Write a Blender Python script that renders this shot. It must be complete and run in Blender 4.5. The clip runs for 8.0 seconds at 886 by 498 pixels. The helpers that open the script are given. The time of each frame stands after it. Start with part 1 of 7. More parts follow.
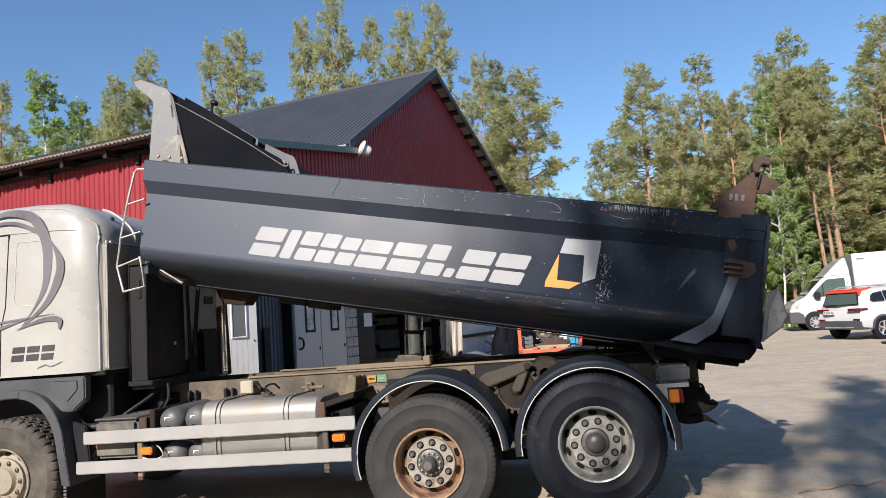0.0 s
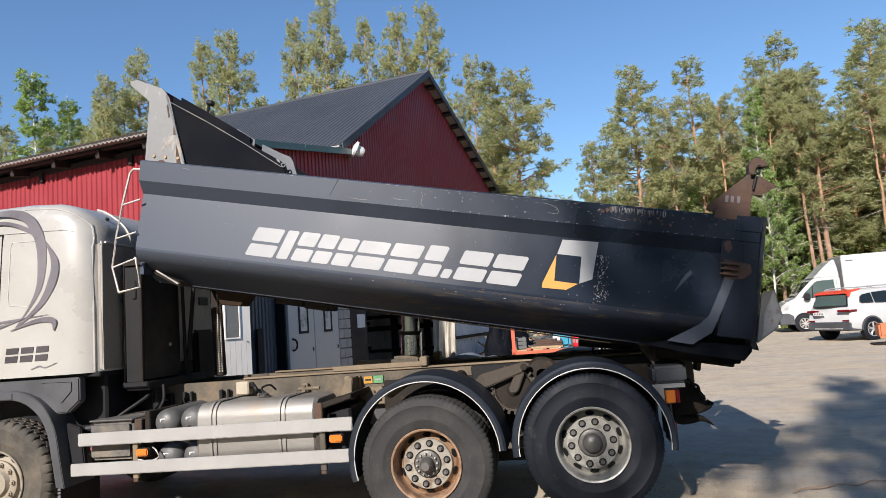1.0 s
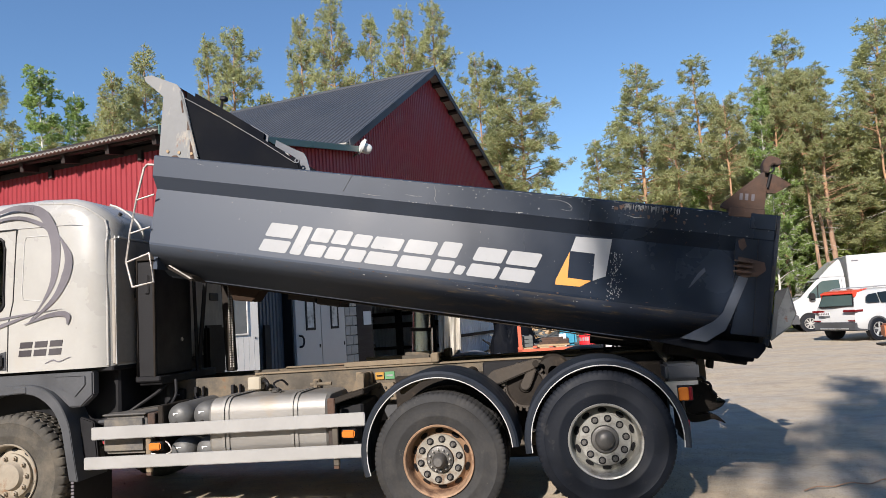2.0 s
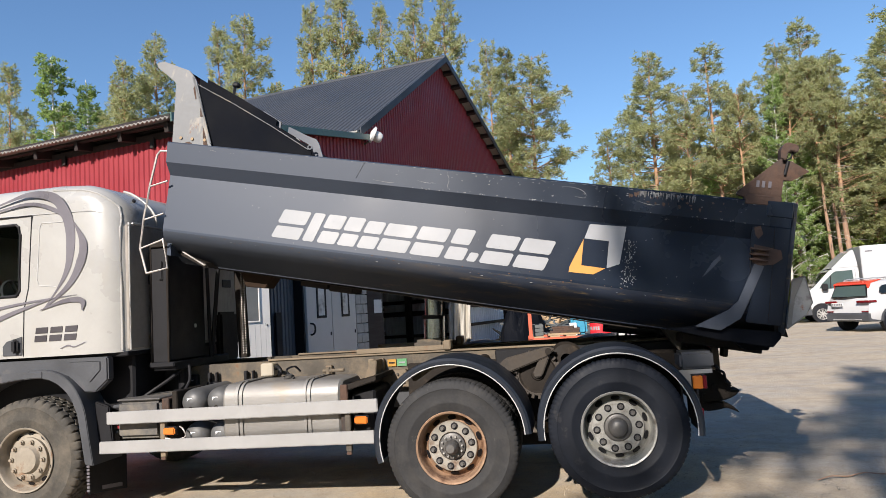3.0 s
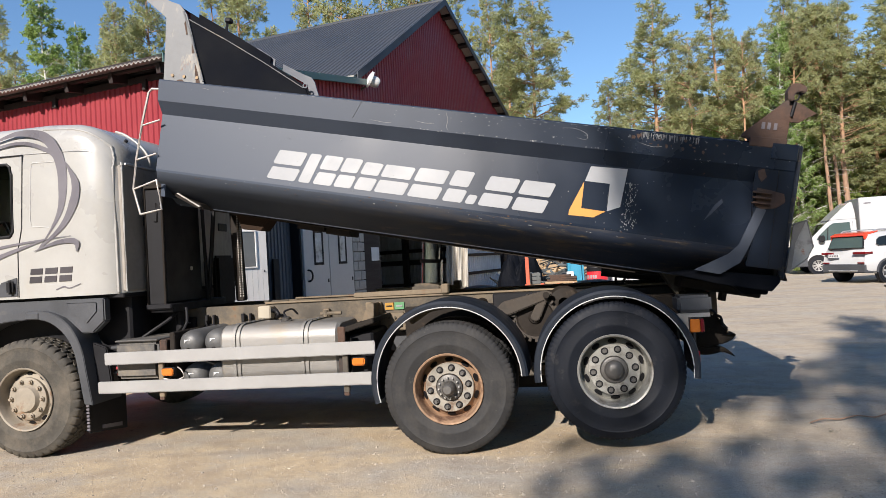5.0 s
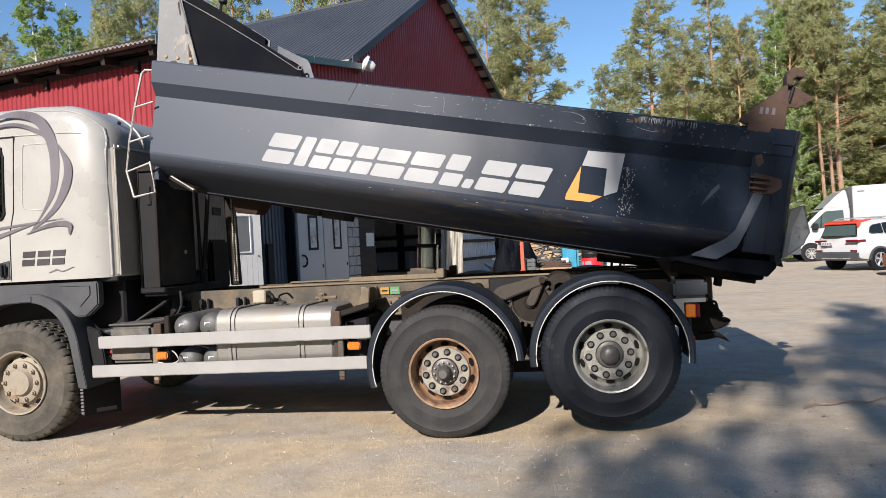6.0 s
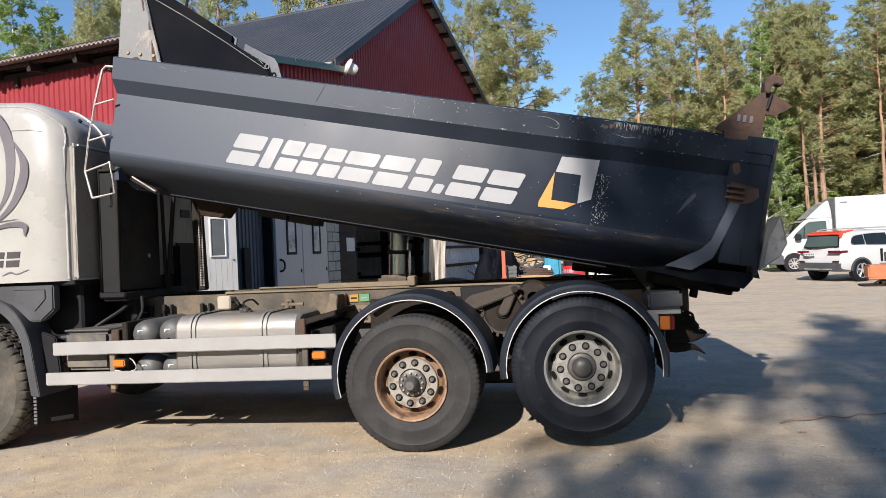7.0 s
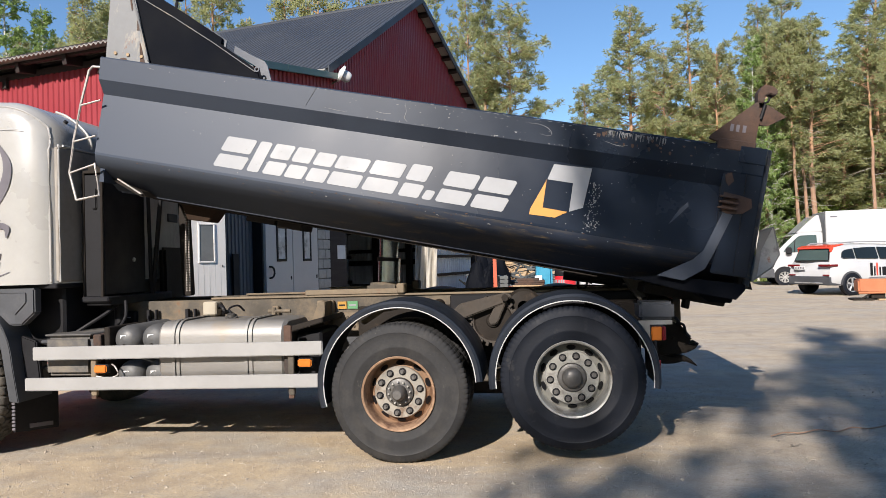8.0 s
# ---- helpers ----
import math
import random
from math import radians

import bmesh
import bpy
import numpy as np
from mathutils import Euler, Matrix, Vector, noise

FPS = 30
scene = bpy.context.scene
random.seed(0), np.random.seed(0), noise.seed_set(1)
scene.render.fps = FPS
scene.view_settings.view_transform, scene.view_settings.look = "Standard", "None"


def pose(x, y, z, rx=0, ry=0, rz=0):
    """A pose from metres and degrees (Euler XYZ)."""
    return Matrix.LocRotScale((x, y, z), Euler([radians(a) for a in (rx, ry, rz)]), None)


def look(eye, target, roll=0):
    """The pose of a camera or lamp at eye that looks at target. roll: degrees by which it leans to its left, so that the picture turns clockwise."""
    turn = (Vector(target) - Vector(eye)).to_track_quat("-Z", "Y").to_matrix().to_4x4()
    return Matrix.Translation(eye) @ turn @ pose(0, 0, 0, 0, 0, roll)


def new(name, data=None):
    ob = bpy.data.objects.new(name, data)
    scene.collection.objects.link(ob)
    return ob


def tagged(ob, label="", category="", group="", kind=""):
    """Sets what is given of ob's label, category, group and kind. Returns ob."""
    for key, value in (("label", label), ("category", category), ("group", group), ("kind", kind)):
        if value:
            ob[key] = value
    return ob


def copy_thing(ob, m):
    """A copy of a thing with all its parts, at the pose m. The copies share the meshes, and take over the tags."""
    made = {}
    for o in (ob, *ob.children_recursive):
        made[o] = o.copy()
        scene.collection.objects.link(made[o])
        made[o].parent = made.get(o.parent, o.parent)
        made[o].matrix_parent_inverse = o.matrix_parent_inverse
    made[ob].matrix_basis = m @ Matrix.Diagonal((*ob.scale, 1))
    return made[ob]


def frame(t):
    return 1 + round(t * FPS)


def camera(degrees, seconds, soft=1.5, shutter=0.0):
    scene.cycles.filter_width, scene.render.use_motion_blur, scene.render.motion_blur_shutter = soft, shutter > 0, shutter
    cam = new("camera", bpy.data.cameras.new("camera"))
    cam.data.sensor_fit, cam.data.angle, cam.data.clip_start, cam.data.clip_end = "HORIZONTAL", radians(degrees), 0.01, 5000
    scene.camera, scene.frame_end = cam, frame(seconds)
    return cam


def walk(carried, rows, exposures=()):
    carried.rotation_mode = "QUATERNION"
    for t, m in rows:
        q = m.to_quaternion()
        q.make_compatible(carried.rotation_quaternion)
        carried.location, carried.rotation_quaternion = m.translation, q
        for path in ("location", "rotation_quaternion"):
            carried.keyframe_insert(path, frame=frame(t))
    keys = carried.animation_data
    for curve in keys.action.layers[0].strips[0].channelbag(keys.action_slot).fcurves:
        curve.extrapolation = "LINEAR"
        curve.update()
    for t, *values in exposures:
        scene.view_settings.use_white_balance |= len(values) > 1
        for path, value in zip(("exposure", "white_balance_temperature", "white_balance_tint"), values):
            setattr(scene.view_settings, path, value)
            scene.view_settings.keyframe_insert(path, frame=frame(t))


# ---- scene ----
cam = camera(67.0, 8.0, soft=0.6)
PATH = [
    (0, (1.112, -5.288, 1.647), (0.789, -3.325, 1.858), -4.3),
    (0.5, (1.096, -5.291, 1.642), (0.785, -3.326, 1.854), -4.4),
    (1, (1.063, -5.304, 1.647), (0.766, -3.337, 1.86), -4.3),
    (2.5, (0.953, -5.329, 1.629), (0.637, -3.364, 1.828), -3.7),
    (3, (0.947, -5.314, 1.621), (0.611, -3.35, 1.8), -3.7),
    (3.5, (0.951, -5.294, 1.602), (0.603, -3.331, 1.752), -3.7),
    (4, (0.943, -5.276, 1.582), (0.596, -3.31, 1.694), -3.6),
    (4.5, (0.937, -5.257, 1.568), (0.594, -3.288, 1.639), -3.4),
    (6, (0.908, -5.232, 1.538), (0.584, -3.259, 1.53), -3.1),
    (6.5, (0.952, -5.167, 1.536), (0.646, -3.19, 1.531), -2.8),
    (7, (1.024, -5.039, 1.542), (0.737, -3.06, 1.549), -2.4),
    (7.5, (1.039, -4.99, 1.522), (0.768, -3.009, 1.545), -2.0),
    (8, (1.032, -4.965, 1.523), (0.769, -2.983, 1.558), -1.7),
]
walk(cam, [(t, look(eye, target, roll)) for t, eye, target, roll in PATH])

# ---------------------------------------------------------------- light
SUN_WAY = Vector((0.43, 1.60, -1.0)).normalized()
world = bpy.data.worlds.new("sky")
scene.world = world
world.use_nodes = True
wn = world.node_tree.nodes
sky = wn.new("ShaderNodeTexSky")
sky.sky_type, sky.sun_disc = "NISHITA", False
sky.sun_elevation, sky.sun_rotation = math.asin(-SUN_WAY.z), math.atan2(-SUN_WAY.x, -SUN_WAY.y)
sky.air_density, sky.dust_density, sky.ozone_density = 1.2, 0.3, 2.8
wn["Background"].inputs["Strength"].default_value = 0.079
tint = wn.new("ShaderNodeMix")
tint.data_type, tint.blend_type = "RGBA", "MULTIPLY"
tint.inputs[0].default_value, tint.inputs[7].default_value = 1.0, (0.83, 1.0, 1.20, 1)
world.node_tree.links.new(sky.outputs[0], tint.inputs[6])
world.node_tree.links.new(tint.outputs[2], wn["Background"].inputs["Color"])
sun = new("sun", bpy.data.lights.new("sun", "SUN"))
sun.data.energy, sun.data.angle, sun.data.color = 5.0, radians(0.53), (1.0, 0.915, 0.835)
sun.matrix_world = look(-SUN_WAY * 60, (0, 0, 0))
scene.view_settings.exposure = 0.70


# ---------------------------------------------------------------- materials
def ramp(nt, fac, stops):
    r = nt.nodes.new("ShaderNodeValToRGB")
    els = r.color_ramp.elements
    while len(els) < len(stops):
        els.new(0.5)
    for e, (p, c) in zip(els, stops):
        e.position, e.color = p, (*c, 1) if len(c) == 3 else c
    nt.links.new(fac, r.inputs[0])
    return r.outputs[0]


def noise_tex(nt, coord, scale, detail=4, rough=0.55, stretch=None):
    if stretch:
        m = nt.nodes.new("ShaderNodeMapping")
        m.inputs["Scale"].default_value = stretch
        nt.links.new(coord, m.inputs[0])
        coord = m.outputs[0]
    n = nt.nodes.new("ShaderNodeTexNoise")
    n.inputs["Scale"].default_value, n.inputs["Detail"].default_value, n.inputs["Roughness"].default_value = scale, detail, rough
    nt.links.new(coord, n.inputs["Vector"])
    return n.outputs["Fac"]


def mixed(nt, fac, a, b):
    m = nt.nodes.new("ShaderNodeMix")
    m.data_type = "RGBA"
    for sock, v in ((m.inputs[6], a), (m.inputs[7], b)):
        if isinstance(v, tuple):
            sock.default_value = (*v, 1)
        else:
            nt.links.new(v, sock)
    if isinstance(fac, float):
        m.inputs[0].default_value = fac
    else:
        nt.links.new(fac, m.inputs[0])
    return m.outputs[2]


def mat(name, col, rough=0.6, metal=0.0, var=0.2, scale=3.0, fine=40.0, bump=0.1, stains=(), gloss_var=0.15, coat=0.0, stretch=None, island=0.0, spec=0.5):
    """Colour with variation at two scales, fine relief, and stains: (colour, scale, from, to, stretch)."""
    m = bpy.data.materials.new(name)
    m.use_nodes = True
    nt = m.node_tree
    b = nt.nodes["Principled BSDF"]
    tc = nt.nodes.new("ShaderNodeTexCoord")
    co = tc.outputs["Object"]
    big, small = noise_tex(nt, co, scale, 5, 0.6, stretch), noise_tex(nt, co, fine, 3, 0.6, stretch)
    lo, hi = tuple(c * (1 - var) for c in col), tuple(min(1, c * (1 + var)) for c in col)
    c = ramp(nt, big, [(0.3, lo), (0.7, hi)])
    c = mixed(nt, ramp(nt, small, [(0.35, (0, 0, 0)), (0.75, (var * 1.2,) * 3)]), c, tuple(x * 0.55 for x in col))
    if island:
        g = nt.nodes.new("ShaderNodeNewGeometry")
        c = mixed(nt, ramp(nt, g.outputs["Random Per Island"], [(0, (0, 0, 0)), (1, (island,) * 3)]), c, tuple(x * 0.35 for x in col))
    for st in stains:
        scol, sc, a, z = st[:4]
        f = ramp(nt, noise_tex(nt, co, sc, 8, 0.7, st[4] if len(st) > 4 else None), [(a, (0, 0, 0)), (z, (1, 1, 1))])
        c = mixed(nt, f, c, scol)
    nt.links.new(c, b.inputs["Base Color"])
    rr = ramp(nt, big, [(0.3, (max(0.02, rough - gloss_var),) * 3), (0.7, (min(1, rough + gloss_var),) * 3)])
    nt.links.new(rr, b.inputs["Roughness"])
    b.inputs["Metallic"].default_value = metal
    b.inputs["Coat Weight"].default_value = coat
    b.inputs["Specular IOR Level"].default_value = spec
    if bump:
        bp = nt.nodes.new("ShaderNodeBump")
        bp.inputs["Strength"].default_value, bp.inputs["Distance"].default_value = bump, 0.02
        nt.links.new(small, bp.inputs["Height"])
        nt.links.new(bp.outputs[0], b.inputs["Normal"])
    return m


RUST = (0.16, 0.07, 0.035)
DUST = (0.30, 0.24, 0.17)
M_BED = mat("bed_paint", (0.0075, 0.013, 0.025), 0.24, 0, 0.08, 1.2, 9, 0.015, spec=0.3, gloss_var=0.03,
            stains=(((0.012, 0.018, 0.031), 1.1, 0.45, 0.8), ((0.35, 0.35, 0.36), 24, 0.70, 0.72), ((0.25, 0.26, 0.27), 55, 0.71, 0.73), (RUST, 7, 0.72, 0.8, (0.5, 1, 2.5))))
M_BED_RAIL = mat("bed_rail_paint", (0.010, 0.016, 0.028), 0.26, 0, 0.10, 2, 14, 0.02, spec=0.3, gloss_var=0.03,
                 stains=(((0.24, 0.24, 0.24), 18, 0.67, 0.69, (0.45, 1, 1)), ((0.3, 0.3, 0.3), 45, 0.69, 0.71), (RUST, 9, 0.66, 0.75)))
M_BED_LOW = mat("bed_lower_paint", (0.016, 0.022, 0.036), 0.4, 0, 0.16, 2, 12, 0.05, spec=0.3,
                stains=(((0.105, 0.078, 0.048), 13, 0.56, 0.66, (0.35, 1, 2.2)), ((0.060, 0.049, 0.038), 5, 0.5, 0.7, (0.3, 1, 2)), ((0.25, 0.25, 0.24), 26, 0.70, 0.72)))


def lit_to_shaded(m, colour, rough, clean, dusty):
    """Puts a sunlit front and a shaded tail into colour and gloss, in blotches. clean, dusty: x of the dark and the
    light end.
    """
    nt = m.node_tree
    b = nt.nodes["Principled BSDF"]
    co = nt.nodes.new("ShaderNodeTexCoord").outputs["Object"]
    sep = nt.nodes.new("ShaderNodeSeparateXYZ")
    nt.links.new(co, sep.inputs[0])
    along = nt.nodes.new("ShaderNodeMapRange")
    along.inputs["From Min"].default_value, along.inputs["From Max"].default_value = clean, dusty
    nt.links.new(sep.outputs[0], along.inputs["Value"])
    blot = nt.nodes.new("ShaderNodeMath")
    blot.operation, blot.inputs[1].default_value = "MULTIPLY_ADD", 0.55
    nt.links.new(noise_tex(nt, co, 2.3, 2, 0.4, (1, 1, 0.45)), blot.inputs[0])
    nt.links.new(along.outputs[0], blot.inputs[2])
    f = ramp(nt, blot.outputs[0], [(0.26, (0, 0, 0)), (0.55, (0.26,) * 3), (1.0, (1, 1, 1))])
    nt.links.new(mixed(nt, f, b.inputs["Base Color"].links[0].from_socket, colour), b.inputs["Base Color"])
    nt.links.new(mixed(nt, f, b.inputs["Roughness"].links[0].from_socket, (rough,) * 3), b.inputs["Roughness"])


# front light and tail shade are painted into the three body paints
lit_to_shaded(M_BED, (0.037, 0.049, 0.073), 0.47, 3.7, 0.7)
lit_to_shaded(M_BED_RAIL, (0.040, 0.051, 0.073), 0.47, 3.9, 0.8)
lit_to_shaded(M_BED_LOW, (0.030, 0.037, 0.050), 0.5, 3.7, 0.4)
M_BLACK_SHEET = mat("black_sheet", (0.004, 0.005, 0.008), 0.75, 0, 0.25, 2, 20, 0.02, spec=0.08)
M_GREY_PLATE = mat("worn_grey_plate", (0.155, 0.16, 0.165), 0.55, 0.0, 0.14, 3, 16, 0.06,
                   stains=(((0.27, 0.245, 0.205), 3.4, 0.55, 0.62, (1.4, 1, 0.5)), (RUST, 7, 0.63, 0.70, (1.3, 1, 0.6))))
M_CHIP = mat("bare_chipped_paint", (0.23, 0.23, 0.23), 0.7, 0, 0.3, 9, 40, 0.0, spec=0.2)
M_LIP = mat("worn_lip_steel", (0.34, 0.325, 0.295), 0.6, 0, 0.2, 3, 16, 0.08, stains=(((0.15, 0.13, 0.12), 3.5, 0.52, 0.62), ((0.3, 0.12, 0.07), 6, 0.62, 0.7)))
M_PATCH = mat("primer_strip", (0.046, 0.056, 0.077), 0.5, 0, 0.15, 3, 20, 0.05)
M_RUST = mat("rusty_steel", (0.078, 0.044, 0.030), 0.8, 0.1, 0.35, 5, 30, 0.25, stains=(((0.035, 0.028, 0.025), 4, 0.5, 0.66),))
M_WHITE_DECAL = mat("white_decal", (0.245, 0.254, 0.268), 0.45, 0, 0.08, 3, 20, 0.02, stains=(((0.2, 0.21, 0.23), 24, 0.71, 0.76),))
M_ORANGE_DECAL = mat("orange_decal", (0.46, 0.21, 0.025), 0.5, 0, 0.1, 3, 20, 0.02)
M_CAB = mat("cream_paint", (0.352, 0.345, 0.327), 0.32, 0, 0.06, 1.5, 30, 0.02, stains=(((0.35, 0.325, 0.28), 2.0, 0.58, 0.8, (1, 1, 0.4)),), coat=0.3)
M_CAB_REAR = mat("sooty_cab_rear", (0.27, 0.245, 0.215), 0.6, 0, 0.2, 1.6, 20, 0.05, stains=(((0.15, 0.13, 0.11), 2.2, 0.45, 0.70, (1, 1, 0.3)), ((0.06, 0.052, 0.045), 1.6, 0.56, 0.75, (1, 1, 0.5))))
M_STRIPE = mat("grey_decal", (0.13, 0.122, 0.138), 0.4, 0, 0.1, 3, 20, 0.0)
M_DARK_DECAL = mat("dark_decal", (0.05, 0.045, 0.05), 0.4, 0, 0.1, 3, 20, 0.0)
M_PLASTIC = mat("grey_plastic", (0.06, 0.063, 0.07), 0.6, 0, 0.2, 3, 60, 0.06, spec=0.35, stains=(((0.13, 0.115, 0.10), 3, 0.62, 0.85),))
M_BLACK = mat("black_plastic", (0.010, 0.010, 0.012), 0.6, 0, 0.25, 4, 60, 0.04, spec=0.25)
M_FENDER = mat("fender_plastic", (0.012, 0.016, 0.024), 0.5, 0, 0.2, 3, 40, 0.03, spec=0.3, stains=(((0.10, 0.09, 0.075), 4, 0.66, 0.9),))
M_TRIM = mat("white_trim", (0.45, 0.45, 0.44), 0.5, 0, 0.1, 5, 30, 0.02)
M_TYRE = mat("tyre_rubber", (0.027, 0.027, 0.028), 0.7, 0, 0.25, 5, 50, 0.08, spec=0.25, stains=(((0.056, 0.052, 0.048), 3, 0.48, 0.8), ((0.13, 0.12, 0.105), 9, 0.64, 0.74)))
M_TYRE_DUST = mat("dusty_tyre_rubber", (0.065, 0.060, 0.052), 0.85, 0, 0.3, 5, 50, 0.1, spec=0.25, stains=(((0.13, 0.112, 0.088), 4, 0.45, 0.75),))
M_DUSTBOX = mat("dusty_grey_box", (0.088, 0.084, 0.08), 0.7, 0, 0.25, 3, 30, 0.05, stains=(((0.20, 0.17, 0.13), 3, 0.5, 0.75),))
M_TYRE_DARK = mat("clean_tyre_rubber", (0.008, 0.010, 0.015), 0.6, 0, 0.2, 5, 50, 0.06, spec=0.18, stains=(((0.04, 0.039, 0.039), 6, 0.58, 0.78), ((0.10, 0.095, 0.09), 11, 0.68, 0.75)))
M_RIM_TAN = mat("dusty_rim", (0.27, 0.235, 0.185), 0.7, 0.1, 0.2, 5, 30, 0.1, stains=(((0.20, 0.12, 0.07), 6, 0.55, 0.7),))
M_STUD = mat("dirty_stud_ring", (0.27, 0.25, 0.215), 0.6, 0.2, 0.25, 7, 40, 0.1, stains=(((0.13, 0.08, 0.05), 9, 0.5, 0.68),))
M_RIM_RUST = mat("rusty_rim", (0.31, 0.195, 0.12), 0.75, 0.1, 0.3, 6, 30, 0.12, stains=(((0.10, 0.05, 0.03), 5, 0.5, 0.66),))
M_RIM_SILVER = mat("silver_rim", (0.34, 0.335, 0.31), 0.42, 0.45, 0.2, 5, 30, 0.06, stains=(((0.10, 0.085, 0.07), 6, 0.5, 0.72),))
M_HUB_GREY = mat("grey_hub", (0.38, 0.37, 0.35), 0.55, 0.4, 0.2, 6, 40, 0.08)
M_HUB_DARK = mat("greasy_hub", (0.10, 0.095, 0.09), 0.5, 0.4, 0.3, 6, 40, 0.1)
M_ALU = mat("fuel_tank_aluminium", (0.27, 0.26, 0.245), 0.58, 0.6, 0.12, 2, 30, 0.05, stains=((DUST, 2.5, 0.55, 0.85),), stretch=(0.4, 1, 2))
M_WHITE_BAR = mat("white_painted_rail", (0.285, 0.282, 0.277), 0.5, 0, 0.06, 3, 30, 0.03, stains=(((0.45, 0.42, 0.36), 5, 0.68, 0.85), (RUST, 9, 0.76, 0.82)))
M_FRAME = mat("dusty_chassis_steel", (0.092, 0.081, 0.067), 0.8, 0.0, 0.3, 3, 25, 0.12, spec=0.2, stains=(((0.20, 0.155, 0.105), 2.5, 0.47, 0.70), (RUST, 5, 0.62, 0.74)))
M_FRAME_TAN = mat("tan_subframe", (0.18, 0.14, 0.095), 0.8, 0, 0.25, 3, 25, 0.15, stains=((RUST, 5, 0.6, 0.74),))
M_GREASE = mat("greasy_steel", (0.024, 0.020, 0.017), 0.7, 0.0, 0.3, 4, 30, 0.12, spec=0.12, stains=(((0.07, 0.052, 0.038), 4, 0.6, 0.78),))
M_FUNNEL = mat("dark_rusty_steel", (0.030, 0.019, 0.013), 0.85, 0, 0.3, 5, 30, 0.1, spec=0.1)
M_CHAINWHEEL = mat("oily_chain_wheel", (0.045, 0.037, 0.030), 0.7, 0.1, 0.3, 5, 30, 0.12, stains=(((0.055, 0.044, 0.033), 5, 0.58, 0.75),))
M_ARM = mat("dusty_link_steel", (0.050, 0.040, 0.031), 0.75, 0.1, 0.3, 5, 30, 0.15, stains=(((0.03, 0.025, 0.02), 6, 0.55, 0.7),))
M_LIP_DARK = mat("dark_lip_steel", (0.20, 0.185, 0.165), 0.6, 0, 0.25, 3, 16, 0.08, stains=((RUST, 5, 0.6, 0.7),))
M_CHROME = mat("hydraulic_steel", (0.40, 0.44, 0.42), 0.22, 0.9, 0.1, 3, 40, 0.0, gloss_var=0.05)
M_AIR = mat("air_tank_grey", (0.095, 0.095, 0.095), 0.6, 0.2, 0.2, 4, 40, 0.05, stains=((DUST, 4, 0.6, 0.85),))
M_AMBER = mat("amber_lens", (0.52, 0.15, 0.02), 0.2, 0, 0.05, 5, 40, 0.0)
M_REDLENS = mat("red_lens", (0.14, 0.008, 0.012), 0.2, 0, 0.05, 5, 40, 0.0)
M_STEELTUBE = mat("galvanised_tube", (0.45, 0.42, 0.39), 0.45, 0.5, 0.2, 5, 30, 0.05)
M_YELLOW = mat("yellow_sticker", (0.38, 0.20, 0.03), 0.5, 0, 0.1, 5, 40, 0.0)
M_GREEN = mat("green_sticker", (0.09, 0.24, 0.11), 0.5, 0, 0.1, 5, 40, 0.0)
M_CREAM = mat("cream_box", (0.36, 0.32, 0.25), 0.6, 0, 0.1, 5, 40, 0.03)
M_REDMARK = mat("red_paint_remnant", (0.26, 0.03, 0.03), 0.6, 0, 0.3, 6, 30, 0.1, stains=((RUST, 8, 0.5, 0.6),))
M_RED_WALL = mat("red_sheet_cladding", (0.245, 0.023, 0.031), 0.5, 0, 0.1, 0.8, 12, 0.02, stains=(((0.20, 0.045, 0.048), 1.5, 0.6, 0.8, (1, 1, 0.2)),))
M_ROOF = mat("dark_sheet_roofing", (0.046, 0.051, 0.061), 0.5, 0.0, 0.12, 0.6, 10, 0.02, spec=0.3, stains=(((0.055, 0.060, 0.068), 0.8, 0.55, 0.8),))
M_ROOF_OLD = mat("fibre_cement_roofing", (0.30, 0.28, 0.25), 0.85, 0, 0.25, 2, 20, 0.15)
M_DARKWOOD = mat("dark_timber", (0.020, 0.013, 0.012), 0.8, 0, 0.35, 3, 25, 0.15, stretch=(0.3, 0.3, 3))
M_FLASH = mat("green_flashing", (0.10, 0.17, 0.15), 0.4, 0, 0.12, 2, 20, 0.02)
M_SOFFIT = mat("weathered_boards", (0.26, 0.25, 0.23), 0.8, 0, 0.2, 2, 20, 0.1)
# recess sheet: the recess's shade is put into this dark colour
M_SHADESHEET = mat("dark_sheet", (0.075, 0.08, 0.095), 0.5, 0, 0.2, 2, 20, 0.03)
M_GREYDOOR = mat("grey_door_paint", (0.47, 0.455, 0.44), 0.5, 0, 0.06, 1.5, 20, 0.03)
M_WHITEDOOR = mat("white_door_paint", (0.80, 0.775, 0.735), 0.5, 0, 0.06, 1.5, 20, 0.03)
M_ZINC = mat("galvanised_cladding", (0.56, 0.59, 0.62), 0.5, 0.0, 0.15, 1.2, 14, 0.03)
M_BLOCK = mat("concrete_block", (0.34, 0.33, 0.31), 0.9, 0, 0.2, 4, 30, 0.3)
M_MORTAR = mat("mortar", (0.2, 0.19, 0.18), 0.95, 0, 0.2, 4, 30, 0.2)
M_TARP = mat("dirty_white_tarp", (0.40, 0.375, 0.325), 0.7, 0, 0.15, 3, 14, 0.1, stains=(((0.3, 0.26, 0.2), 2.5, 0.55, 0.75, (1, 1, 0.3)),))
M_GREYPANE = mat("pale_pane_cover", (0.5, 0.5, 0.5), 0.35, 0, 0.5, 3, 8, 0.3)
M_SHEETGREY = mat("grey_sheet", (0.10, 0.11, 0.13), 0.5, 0, 0.3, 3, 12, 0.2)
M_CONCRETE = mat("concrete_floor", (0.22, 0.21, 0.2), 0.9, 0, 0.2, 1, 12, 0.1)
M_PAPER = mat("white_paper", (0.6, 0.6, 0.6), 0.7, 0, 0.04, 3, 20, 0.0)
